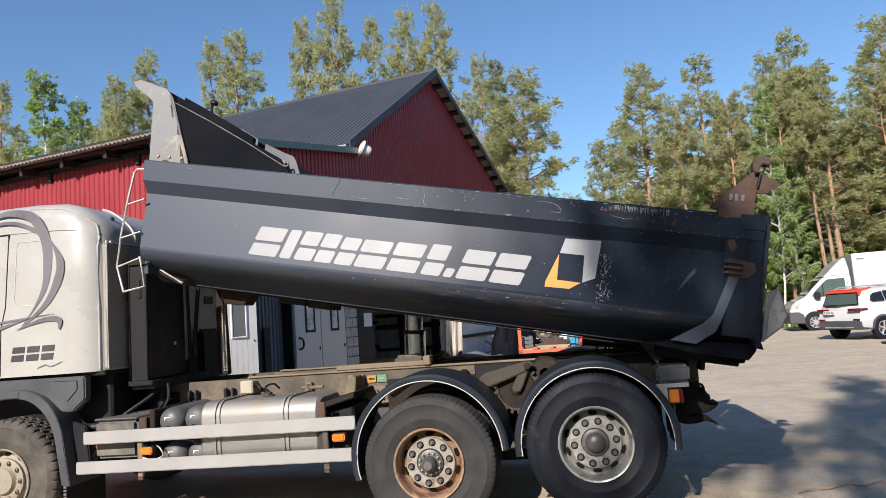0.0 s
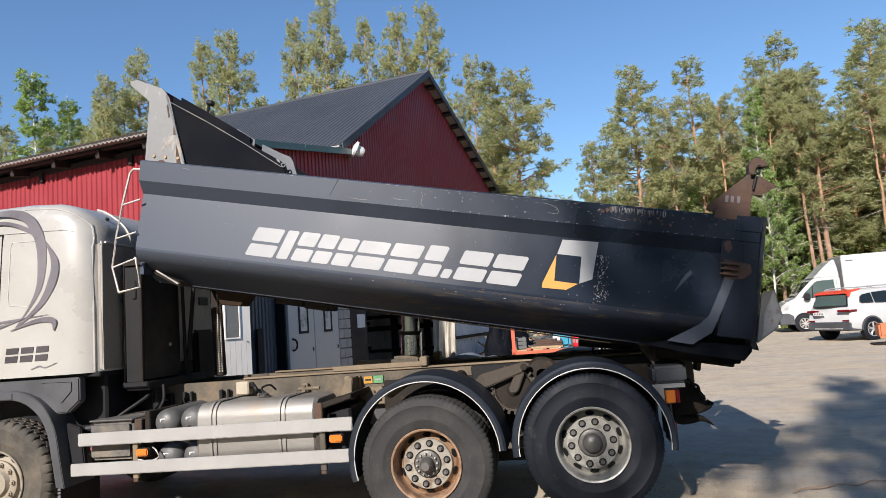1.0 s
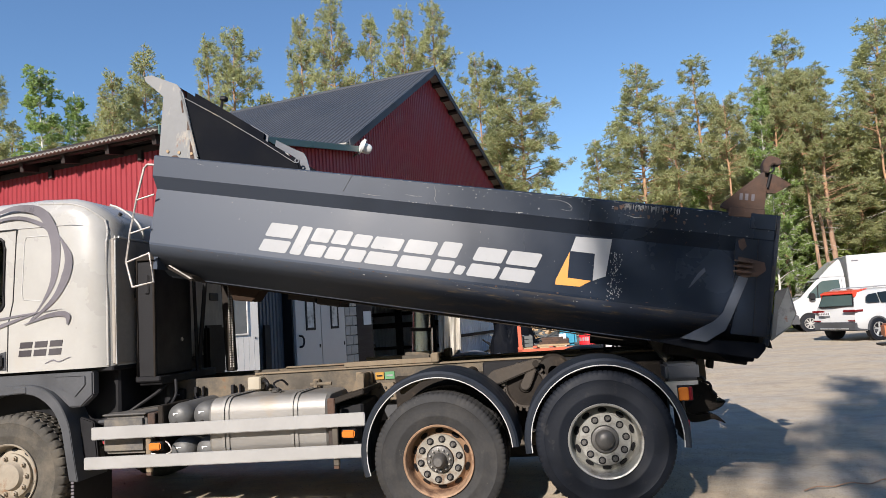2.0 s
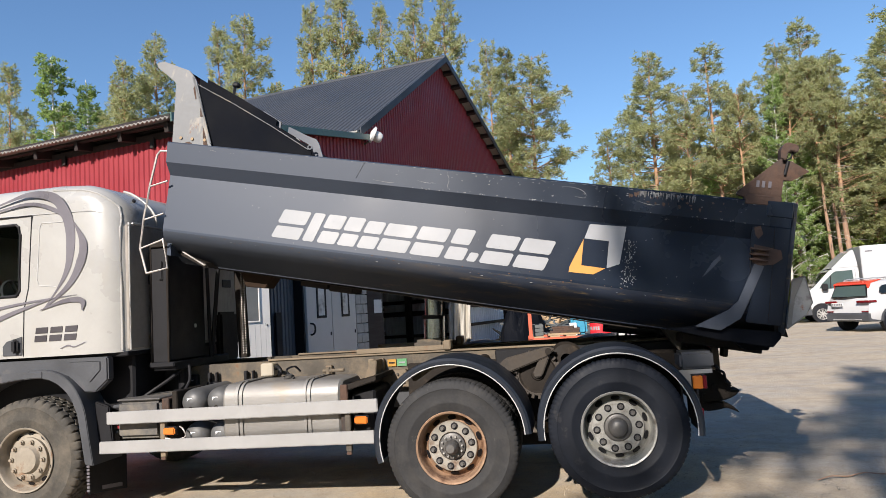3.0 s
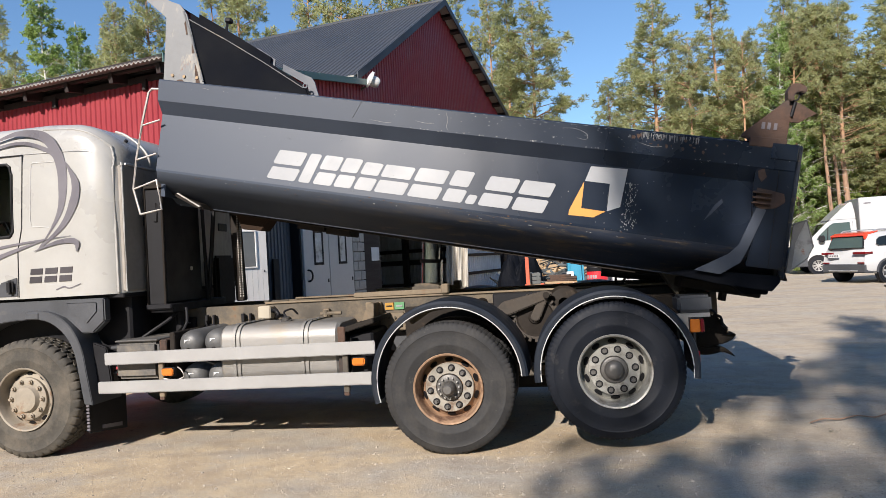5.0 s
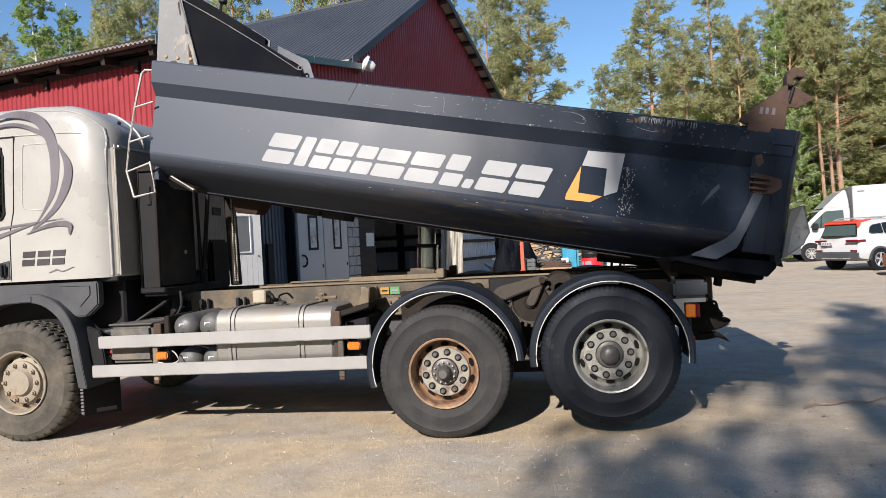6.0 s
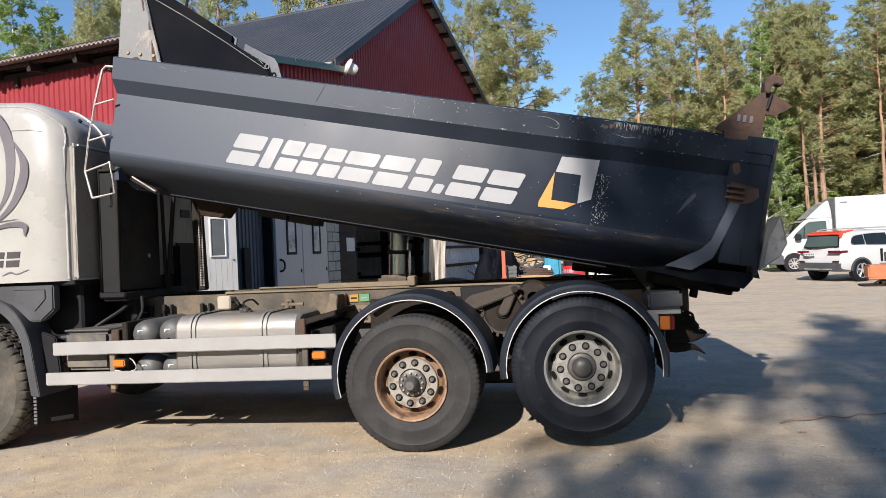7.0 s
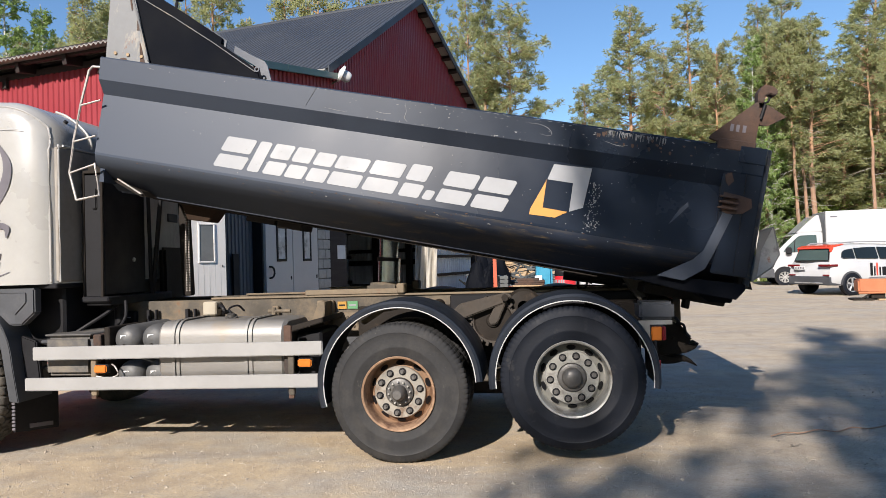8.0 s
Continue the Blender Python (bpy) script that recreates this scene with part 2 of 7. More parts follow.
M_LAMPWHITE = mat("white_lamp_housing", (0.6, 0.6, 0.58), 0.4, 0, 0.05, 3, 20, 0.0)
M_ORANGE = mat("orange_steel_paint", (0.50, 0.10, 0.05), 0.6, 0, 0.2, 3, 20, 0.05, stains=((RUST, 6, 0.58, 0.7),))
M_ORANGE2 = mat("faded_orange_paint", (0.42, 0.14, 0.06), 0.55, 0, 0.12, 3, 20, 0.04)
M_REDDRUM = mat("red_drum_paint", (0.62, 0.02, 0.03), 0.4, 0, 0.1, 3, 20, 0.03)
M_BLUE = mat("blue_plastic", (0.04, 0.25, 0.38), 0.45, 0, 0.15, 3, 20, 0.02)
M_SCRAP = mat("scrap_steel", (0.14, 0.15, 0.15), 0.7, 0.3, 0.3, 3, 20, 0.1, island=0.5)
M_TIMBER = mat("sawn_timber", (0.42, 0.30, 0.18), 0.8, 0, 0.2, 3, 20, 0.1, island=0.5)
M_CARWHITE = mat("white_car_paint", (0.46, 0.465, 0.47), 0.2, 0, 0.03, 1, 20, 0.0, coat=0.5, gloss_var=0.05)
M_CARRED = mat("red_car_paint", (0.62, 0.06, 0.03), 0.25, 0, 0.05, 1, 20, 0.0, coat=0.4)
M_GLASS = mat("tinted_glass", (0.01, 0.014, 0.015), 0.06, 0, 0.1, 1, 20, 0.0, gloss_var=0.02)
M_CABGLASS = bpy.data.materials.new("clear_cab_glass")
M_CABGLASS.use_nodes = True
_nt = M_CABGLASS.node_tree
_tr, _gl, _mx = (_nt.nodes.new(n) for n in ("ShaderNodeBsdfTransparent", "ShaderNodeBsdfGlossy", "ShaderNodeMixShader"))
_tr.inputs[0].default_value, _gl.inputs["Roughness"].default_value, _mx.inputs[0].default_value = (0.78, 0.82, 0.80, 1), 0.03, 0.06
_nt.links.new(_tr.outputs[0], _mx.inputs[1])
_nt.links.new(_gl.outputs[0], _mx.inputs[2])
_nt.links.new(_mx.outputs[0], _nt.nodes["Material Output"].inputs["Surface"])
M_DOORGLASS = mat("dim_grey_glass", (0.16, 0.165, 0.17), 0.15, 0, 0.15, 2, 20, 0.0, gloss_var=0.03)
M_GLASS_GREEN = mat("greenish_glass", (0.06, 0.09, 0.09), 0.06, 0, 0.1, 1, 20, 0.0, gloss_var=0.02)
M_ALLOY = mat("alloy_rim", (0.5, 0.5, 0.5), 0.35, 0.6, 0.1, 3, 20, 0.0)
M_BARK = mat("pine_bark", (0.30, 0.185, 0.12), 0.9, 0, 0.35, 2, 14, 0.4, stretch=(1, 1, 0.4))
M_BARK_UP = mat("orange_pine_bark", (0.36, 0.21, 0.12), 0.85, 0, 0.3, 2, 14, 0.3)
M_BIRCHBARK = mat("birch_bark", (0.55, 0.52, 0.47), 0.8, 0, 0.15, 3, 14, 0.1, stains=(((0.05, 0.045, 0.04), 5, 0.6, 0.66, (1, 1, 3)),))
M_DEADTWIG = mat("dead_twigs", (0.36, 0.32, 0.28), 0.9, 0, 0.2, 3, 14, 0.0)


def foliage(name, col, island=0.6):
    m = mat(name, col, 0.6, 0, 0.3, 0.5, 3, 0.0, island=island)
    nt = m.node_tree
    b = nt.nodes["Principled BSDF"]
    tr = nt.nodes.new("ShaderNodeBsdfTranslucent")
    tr.inputs["Color"].default_value = (col[0] * 1.3, col[1] * 1.3, col[2], 1)
    mx = nt.nodes.new("ShaderNodeMixShader")
    mx.inputs[0].default_value = 0.45
    nt.links.new(b.outputs[0], mx.inputs[1])
    nt.links.new(tr.outputs[0], mx.inputs[2])
    nt.links.new(mx.outputs[0], nt.nodes["Material Output"].inputs["Surface"])
    return m


M_NEEDLE = foliage("pine_needles", (0.378, 0.39, 0.205), 0.3)
M_SPRUCE = foliage("spruce_needles", (0.28, 0.30, 0.15), 0.25)
M_LEAF = foliage("birch_leaves", (0.27, 0.36, 0.125), 0.3)
M_BUSH = foliage("bush_leaves", (0.27, 0.33, 0.09), 0.25)
M_GRASS = foliage("grass_blades", (0.22, 0.28, 0.08))


def ground_mat():
    """Packed gravel: tan fines with grey gravel showing through, stones pressed in, damp brown stains."""
    m = bpy.data.materials.new("packed_gravel")
    m.use_nodes = True
    nt = m.node_tree
    b = nt.nodes["Principled BSDF"]
    co = nt.nodes.new("ShaderNodeTexCoord").outputs["Object"]

    def cells(scale, seed):
        v = nt.nodes.new("ShaderNodeTexVoronoi")
        v.inputs["Scale"].default_value = scale
        mp = nt.nodes.new("ShaderNodeMapping")
        mp.inputs["Location"].default_value = (seed, seed * 0.7, 0)
        nt.links.new(co, mp.inputs[0])
        nt.links.new(mp.outputs[0], v.inputs["Vector"])
        return v.outputs["Distance"], v.outputs["Color"]

    soil, gravel = noise_tex(nt, co, 0.45, 8, 0.62, (0.8, 1.1, 1)), noise_tex(nt, co, 0.9, 9, 0.7, (0.7, 1.2, 1))
    mid, track = noise_tex(nt, co, 3.1, 8, 0.72), noise_tex(nt, co, 1.4, 8, 0.7, (0.35, 1.2, 1))
    fine, grit = noise_tex(nt, co, 60, 5, 0.75), noise_tex(nt, co, 190, 3, 0.7)
    stone, hue = cells(34, 3.1)
    small, hue2 = cells(85, 7.7)
    c = ramp(nt, soil, [(0.36, (0.361, 0.281, 0.197)), (0.48, (0.521, 0.407, 0.265)), (0.58, (0.487, 0.395, 0.281)), (0.68, (0.378, 0.323, 0.248))])
    c = mixed(nt, ramp(nt, gravel, [(0.46, (0, 0, 0)), (0.60, (0.8,) * 3)]), c, (0.361, 0.336, 0.298))
    # greyer towards the truck's tail: cool tree shade put into the gravel's colour
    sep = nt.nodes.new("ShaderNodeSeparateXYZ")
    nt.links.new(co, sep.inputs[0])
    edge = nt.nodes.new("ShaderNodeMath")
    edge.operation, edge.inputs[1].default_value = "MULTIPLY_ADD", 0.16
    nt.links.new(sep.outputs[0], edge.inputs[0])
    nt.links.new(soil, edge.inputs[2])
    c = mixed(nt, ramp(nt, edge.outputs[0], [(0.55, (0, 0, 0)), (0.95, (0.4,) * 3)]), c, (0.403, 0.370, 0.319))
    c = mixed(nt, ramp(nt, mid, [(0.46, (0, 0, 0)), (0.68, (0.6,) * 3)]), c, (0.277, 0.218, 0.160))
    c = mixed(nt, ramp(nt, track, [(0.54, (0, 0, 0)), (0.66, (0.5,) * 3)]), c, (0.227, 0.181, 0.139))
    c = mixed(nt, ramp(nt, fine, [(0.50, (0, 0, 0)), (0.66, (0.6,) * 3)]), c, (0.202, 0.168, 0.134))
    c = mixed(nt, ramp(nt, grit, [(0.56, (0, 0, 0)), (0.66, (0.6,) * 3)]), c, (0.554, 0.504, 0.420))
    c = mixed(nt, ramp(nt, grit, [(0.32, (0.7,) * 3), (0.42, (0, 0, 0))]), c, (0.134, 0.118, 0.101))
    # stones pressed into the surface, where the gravel shows
    for dist, col, lo, hi in ((stone, hue, 0.16, 0.24), (small, hue2, 0.20, 0.30)):
        pick = ramp(nt, col, [(0.55, (0, 0, 0)), (0.62, (1, 1, 1))])
        spot = nt.nodes.new("ShaderNodeMath")
        spot.operation = "MULTIPLY"
        nt.links.new(ramp(nt, dist, [(lo, (0.85,) * 3), (hi, (0, 0, 0))]), spot.inputs[0])
        nt.links.new(pick, spot.inputs[1])
        c = mixed(nt, spot.outputs[0], c, ramp(nt, col, [(0.55, (0.168, 0.160, 0.151)), (0.75, (0.403, 0.370, 0.319)), (0.95, (0.521, 0.487, 0.437))]))
    nt.links.new(c, b.inputs["Base Color"])
    b.inputs["Roughness"].default_value = 0.95
    b.inputs["Specular IOR Level"].default_value = 0.2
    nrm = None
    for h, strength, deep in ((mid, 0.25, 0.05), (fine, 0.45, 0.012), (ramp(nt, stone, [(0.0, (1, 1, 1)), (0.3, (0, 0, 0))]), 0.35, 0.012), (grit, 0.4, 0.005)):
        bp = nt.nodes.new("ShaderNodeBump")
        bp.inputs["Strength"].default_value, bp.inputs["Distance"].default_value = strength, deep
        nt.links.new(h, bp.inputs["Height"])
        if nrm:
            nt.links.new(nrm, bp.inputs["Normal"])
        nrm = bp.outputs[0]
    nt.links.new(nrm, b.inputs["Normal"])
    return m


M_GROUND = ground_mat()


# ---------------------------------------------------------------- mesh helpers
def thing(name, label, category, place=None, group="", kind=""):
    ob = new(name)
    ob.empty_display_size = 0.2
    if place is not None:
        ob.matrix_world = place
    return tagged(ob, label, category, group, kind)


def part(name, bm, material, parent=None, label="", smooth=False):
    me = bpy.data.meshes.new(name)
    bm.normal_update()
    if smooth:
        for f in bm.faces:
            f.smooth = True
        for e in bm.edges:
            if len(e.link_faces) == 2 and e.calc_face_angle(0) > radians(38):
                e.smooth = False
    bm.to_mesh(me)
    bm.free()
    me.materials.append(material)
    ob = new(name, me)
    ob.parent = parent
    return tagged(ob, label)


def raw(name, verts, faces, material, parent=None, label=""):
    me = bpy.data.meshes.new(name)
    me.from_pydata(verts, [], faces)
    me.update()
    me.materials.append(material)
    ob = new(name, me)
    ob.parent = parent
    return tagged(ob, label)


def box(x0, x1, y0, y1, z0, z1, bev=0.004, bm=None, seg=1, m=None):
    bm = bm or bmesh.new()
    mm = Matrix.Translation(((x0 + x1) / 2, (y0 + y1) / 2, (z0 + z1) / 2)) @ Matrix.Diagonal((abs(x1 - x0), abs(y1 - y0), abs(z1 - z0), 1))
    vs = bmesh.ops.create_cube(bm, size=1, matrix=(m @ mm) if m else mm)["verts"]
    if bev:
        bev = min(bev, 0.45 * min(abs(x1 - x0), abs(y1 - y0), abs(z1 - z0)))
        es = list({e for v in vs for e in v.link_edges})
        bmesh.ops.bevel(bm, geom=es, offset=bev, segments=seg, affect="EDGES")
    return bm


def cyl(p0, p1, r, seg=16, r2=None, bm=None):
    bm = bm or bmesh.new()
    a, b = Vector(p0), Vector(p1)
    q = (b - a).to_track_quat("Z", "Y").to_matrix().to_4x4()
    bmesh.ops.create_cone(bm, cap_ends=True, segments=seg, radius1=r, radius2=r if r2 is None else r2, depth=(b - a).length,
                          matrix=Matrix.Translation((a + b) / 2) @ q)
    return bm


def prism(poly, y0, y1, bm=None, m=None, bev=0.0):
    """A plate from a polygon in x and z, from y0 to y1."""
    bm = bm or bmesh.new()
    a = [bm.verts.new((x, y0, z)) for x, z in poly]
    b = [bm.verts.new((x, y1, z)) for x, z in poly]
    fs = [bm.faces.new(a), bm.faces.new(b[::-1])]
    n = len(poly)
    for i in range(n):
        fs.append(bm.faces.new((a[i], b[i], b[(i + 1) % n], a[(i + 1) % n])))
    if m:
        bmesh.ops.transform(bm, matrix=m, verts=a + b)
    bmesh.ops.recalc_face_normals(bm, faces=fs)
    if bev:
        bmesh.ops.bevel(bm, geom=list({e for v in a + b for e in v.link_edges}), offset=bev, segments=2, affect="EDGES")
    return bm


def lathe(profile, seg=64, bm=None, a0=0.0, a1=360.0, close=False, centre=(0, 0, 0)):
    """Turns (radius, y) round the y axis; angles in degrees from +x towards +z."""
    bm = bm or bmesh.new()
    full = abs(a1 - a0) >= 359.9
    rings = []
    cnt = seg if full else seg + 1
    for i in range(cnt):
        a = radians(a0 + (a1 - a0) * i / seg)
        rings.append([bm.verts.new((centre[0] + r * math.cos(a), centre[1] + y, centre[2] + r * math.sin(a))) for r, y in profile])
    fs = []
    k = len(profile)
    for i in range(seg):
        p, q = rings[i], rings[(i + 1) % cnt]
        for j in range(k if close else k - 1):
            fs.append(bm.faces.new((p[j], p[(j + 1) % k], q[(j + 1) % k], q[j])))
    if close and not full:
        fs += [bm.faces.new(rings[0]), bm.faces.new(rings[-1][::-1])]
    bmesh.ops.recalc_face_normals(bm, faces=fs)
    return bm


def tube(pts, r, seg=8, bm=None):
    bm = bm or bmesh.new()
    pts = [Vector(p) for p in pts]
    rings = []
    for i, p in enumerate(pts):
        t = (pts[min(i + 1, len(pts) - 1)] - pts[max(i - 1, 0)]).normalized()
        q = t.to_track_quat("Z", "Y")
        rings.append([bm.verts.new(p + q @ Vector((r * math.cos(2 * math.pi * k / seg), r * math.sin(2 * math.pi * k / seg), 0))) for k in range(seg)])
    for a, b in zip(rings, rings[1:]):
        for k in range(seg):
            bm.faces.new((a[k], a[(k + 1) % seg], b[(k + 1) % seg], b[k]))
    bm.faces.new(rings[0][::-1])
    bm.faces.new(rings[-1])
    bmesh.ops.recalc_face_normals(bm, faces=bm.faces[:])
    return bm


def spline(pts, n=6):
    """Points on a smooth line through the given ones."""
    out = []
    p = [Vector(q) for q in pts]
    p = [2 * p[0] - p[1], *p, 2 * p[-1] - p[-2]]
    for i in range(1, len(p) - 2):
        for k in range(n):
            t = k / n
            out.append(0.5 * (2 * p[i] + (p[i + 1] - p[i - 1]) * t + (2 * p[i - 1] - 5 * p[i] + 4 * p[i + 1] - p[i + 2]) * t * t
                              + (3 * p[i] - p[i - 1] - 3 * p[i + 1] + p[i + 2]) * t ** 3))
    return out + [p[-2]]


def ribbon(pts, widths, y, bm=None):
    """A flat decal in x and z along a smooth line, widths at its points."""
    bm = bm or bmesh.new()
    line = spline([(x, z, 0) for x, z in pts])
    n = len(line)
    prev = None
    for i, c in enumerate(line):
        t = (line[min(i + 1, n - 1)] - line[max(i - 1, 0)]).normalized()
        s = i / (n - 1) * (len(widths) - 1)
        j = min(int(s), len(widths) - 2)
        w = widths[j] + (widths[j + 1] - widths[j]) * (s - j)
        nn = Vector((-t.y, t.x, 0)) * w / 2
        row = (bm.verts.new((c.x + nn.x, y, c.y + nn.y)), bm.verts.new((c.x - nn.x, y, c.y - nn.y)))
        if prev:
            bm.faces.new((prev[0], prev[1], row[1], row[0]))
        prev = row
    bmesh.ops.recalc_face_normals(bm, faces=bm.faces[:])
    return bm


def merge(*bms):
    out = bmesh.new()
    for b in bms:
        me = bpy.data.meshes.new("tmp")
        b.to_mesh(me)
        b.free()
        out.from_mesh(me)
        bpy.data.meshes.remove(me)
    return out


def spin(bm, m):
    bmesh.ops.transform(bm, matrix=m, verts=bm.verts[:])
    return bm

# ---------------------------------------------------------------- ground
def ground_sheet():
    rs = [0, 0.6, 1.2, 2, 3, 4, 5, 6.5, 8, 10, 13, 17, 22, 30, 45, 80, 160, 400, 1000, 2500]
    n = 72
    verts, faces = [(0, 0, 0)], []
    for r in rs[1:]:
        for k in range(n):
            a = 2 * math.pi * k / n
            x, y = r * math.cos(a), r * math.sin(a)
            z = 0.018 * (noise.noise(Vector((x * 0.5, y * 0.5, 0))) - 0.15) if 2.6 < r < 30 else 0.0
            verts.append((x, y, min(z, 0.0)))
    for k in range(n):
        faces.append((0, 1 + k, 1 + (k + 1) % n))
    for i in range(len(rs) - 2):
        o = 1 + i * n
        for k in range(n):
            faces.append((o + k, o + n + k, o + n + (k + 1) % n, o + (k + 1) % n))
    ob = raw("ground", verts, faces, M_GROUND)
    for p in ob.data.polygons:
        p.use_smooth = True
    return tagged(ob, "dusty packed gravel yard, tan and grey", "ground", kind="structure")


ground_sheet()

# ---------------------------------------------------------------- barn
# local x runs along the gable wall away from the yard, local y into the building
BARN = Matrix.Translation((-3.354, 10.08, -0.078)) @ Matrix.Rotation(radians(77.5), 4, "Z") @ Matrix.Scale(1.05, 4)
LEAN0, LEAN1, LEANZ0, LEANZ1 = -6.2, -0.45, 4.60, 5.56
EAVE_S, EAVE_Z, RIDGE_S, RIDGE_Z, BACK_S = -0.31, 5.82, 5.29, 9.33, 12.1
FALL = 0.393
BACK_Z = RIDGE_Z - FALL * (BACK_S - RIDGE_S)
GABLE_Y, DEEP = 0.30, 13.4


def lean_z(s):
    return LEANZ0 + (LEANZ1 - LEANZ0) * (s - LEAN0) / (LEAN1 - LEAN0)


def rake_z(s):
    if s < RIDGE_S:
        return EAVE_Z + (RIDGE_Z - EAVE_Z) * (s - EAVE_S) / (RIDGE_S - EAVE_S)
    return RIDGE_Z - FALL * (s - RIDGE_S)


def corrugated(a0, a1, low, high, place, pitch=0.14, deep=0.022, thick=0.004):
    """Trapezoid sheet: a runs from a0 to a1, low(a) and high(a) give its ends, place(a, out, t) its points."""
    verts, faces = [], []
    prof = [(0.0, 0), (0.36, 0), (0.5, 1), (0.86, 1)]
    row = []
    k = 0
    while True:
        a = a0 + (k // 4 + prof[k % 4][0]) * pitch
        if a > a1:
            break
        row.append((a, prof[k % 4][1] * deep))
        k += 1
    for a, o in row:
        verts += [place(a, o, low(a)), place(a, o, high(a))]
    n = len(row)
    for i in range(n - 1):
        faces.append((2 * i, 2 * i + 2, 2 * i + 3, 2 * i + 1))
    return verts, faces


def barn_part(name, vf, material, parent, label=""):
    return raw(name, vf[0], vf[1], material, parent, label)


def build_barn():
    barn = thing("barn", "dark red sheet-clad barn with dark metal roof and lean-to", "barn", BARN)
    front = lambda y: (lambda a, o, t: (a, y - o, t))
    OPEN1, OPENZ = 10.6, 3.9
    # gable above and beside the wide opening
    barn_part("gable_wall", corrugated(0.0, OPEN1, lambda a: OPENZ, lambda a: rake_z(a) - 0.05, front(GABLE_Y)), M_RED_WALL, barn)
    barn_part("gable_wall", corrugated(OPEN1, 11.72, lambda a: OPENZ, lambda a: rake_z(a) - 0.05, front(GABLE_Y)), M_RED_WALL, barn)
    # lean-to front above the doors, and beside them
    barn_part("lean_to_wall", corrugated(-5.78, 0.0, lambda a: 2.72, lambda a: lean_z(a) - 0.03, front(0.02)), M_RED_WALL, barn)
    barn_part("lean_to_wall", corrugated(-5.78, -4.72, lambda a: 0.0, lambda a: 2.72, front(0.02)), M_RED_WALL, barn)
    # sunlit side of the lean-to
    barn_part("lean_to_wall", corrugated(0.02, DEEP, lambda a: 0.0, lambda a: 4.50, lambda a, o, t: (-5.78 - o, a, t), 0.105, 0.018), M_RED_WALL, barn,
              "bright red sheet wall in the sun")
    part("corner_trim", box(-5.83, -5.74, -0.03, 0.05, 0, 4.52), M_RED_WALL, barn)
    # roofs
    up = lambda a, o, t: (EAVE_S + (RIDGE_S - EAVE_S) * t - o * 0.53, a, EAVE_Z + (RIDGE_Z - EAVE_Z) * t + o * 0.85)
    barn_part("roof", corrugated(-0.02, DEEP, lambda a: -0.03, lambda a: 1.0, up, 0.15, 0.022), M_ROOF, barn)
    down = lambda a, o, t: (RIDGE_S + (BACK_S - RIDGE_S) * t + o * 0.33, a, RIDGE_Z + (BACK_Z - RIDGE_Z) * t + o * 0.94)
    barn_part("roof", corrugated(-0.02, DEEP, lambda a: 0.0, lambda a: 1.03, down, 0.15, 0.022), M_ROOF, barn)
    part("ridge_cap", cyl((RIDGE_S, -0.04, RIDGE_Z + 0.0), (RIDGE_S, DEEP, RIDGE_Z + 0.0), 0.075, 10), M_ROOF, barn)
    for a, b in (((EAVE_S - 0.08, EAVE_Z - 0.05), (RIDGE_S, RIDGE_Z)), ((RIDGE_S, RIDGE_Z), (BACK_S, BACK_Z))):
        dx, dz = b[0] - a[0], b[1] - a[1]
        part("verge_board", prism([(a[0], a[1] + 0.05), (b[0], b[1] + 0.05), (b[0], b[1] - 0.15), (a[0], a[1] - 0.15)], -0.05, -0.02), M_ROOF, barn)
        part("soffit", prism([(a[0], a[1] - 0.04), (b[0], b[1] - 0.04), (b[0], b[1] - 0.07), (a[0], a[1] - 0.07)], -0.02, GABLE_Y - 0.03), M_SOFFIT, barn)
    for k in range(10):
        s = RIDGE_S + 0.5 + k * 0.66
        z = rake_z(s)
        m = Matrix.Translation((s, 0, z - 0.12)) @ Matrix.Rotation(math.atan(FALL), 4, "Y")
        part("lookout", box(-0.07, 0.07, -0.018, GABLE_Y - 0.03, -0.06, 0.06, 0.003, m=m), M_DARKWOOD, barn)
    part("eave_end", box(EAVE_S - 0.2, EAVE_S + 0.35, -0.01, 0.28, EAVE_Z - 0.14, EAVE_Z - 0.1, 0.003), M_SOFFIT, barn)
    # lean-to roof: old corrugated sheets on rafters, open eave
    verts, faces = [], []
    cols = int((DEEP + 0.2) / 0.02)
    for i in range(cols):
        y = -0.12 + i * 0.02
        z = 0.018 * math.sin(2 * math.pi * y / 0.085)
        for s in (LEAN0 - 0.02, LEAN1):
            verts += [(s, y, lean_z(s) + z + 0.012), (s, y, lean_z(s) + z)]
    for i in range(cols - 1):
        o = 4 * i
        faces += [(o, o + 4, o + 6, o + 2), (o + 1, o + 3, o + 7, o + 5), (o, o + 1, o + 5, o + 4)]
    barn_part("lean_to_roof", (verts, faces), M_ROOF_OLD, barn, "weathered corrugated roof sheets")
    slope = math.atan2(LEANZ1 - LEANZ0, LEAN1 - LEAN0)
    for k in range(15):
        m = Matrix.Translation((LEAN0 + 0.12, 0.06 + 0.92 * k, lean_z(LEAN0 + 0.12) - 0.10)) @ Matrix.Rotation(-slope, 4, "Y")
        part("rafter", box(0.0, 2.0, -0.04, 0.04, -0.075, 0.075, 0.004, m=m), M_DARKWOOD, barn)
    for s, z0 in ((-6.02, 0.035), (-5.7, 0.04), (-5.2, 0.04)):
        part("batten", box(s - 0.04, s + 0.04, -0.08, DEEP, lean_z(s) - 0.06, lean_z(s) - 0.024, 0.003), M_DARKWOOD, barn)
    part("wall_plate", box(-5.80, -5.66, 0.03, DEEP, 4.46, 4.56, 0.004), M_DARKWOOD, barn)
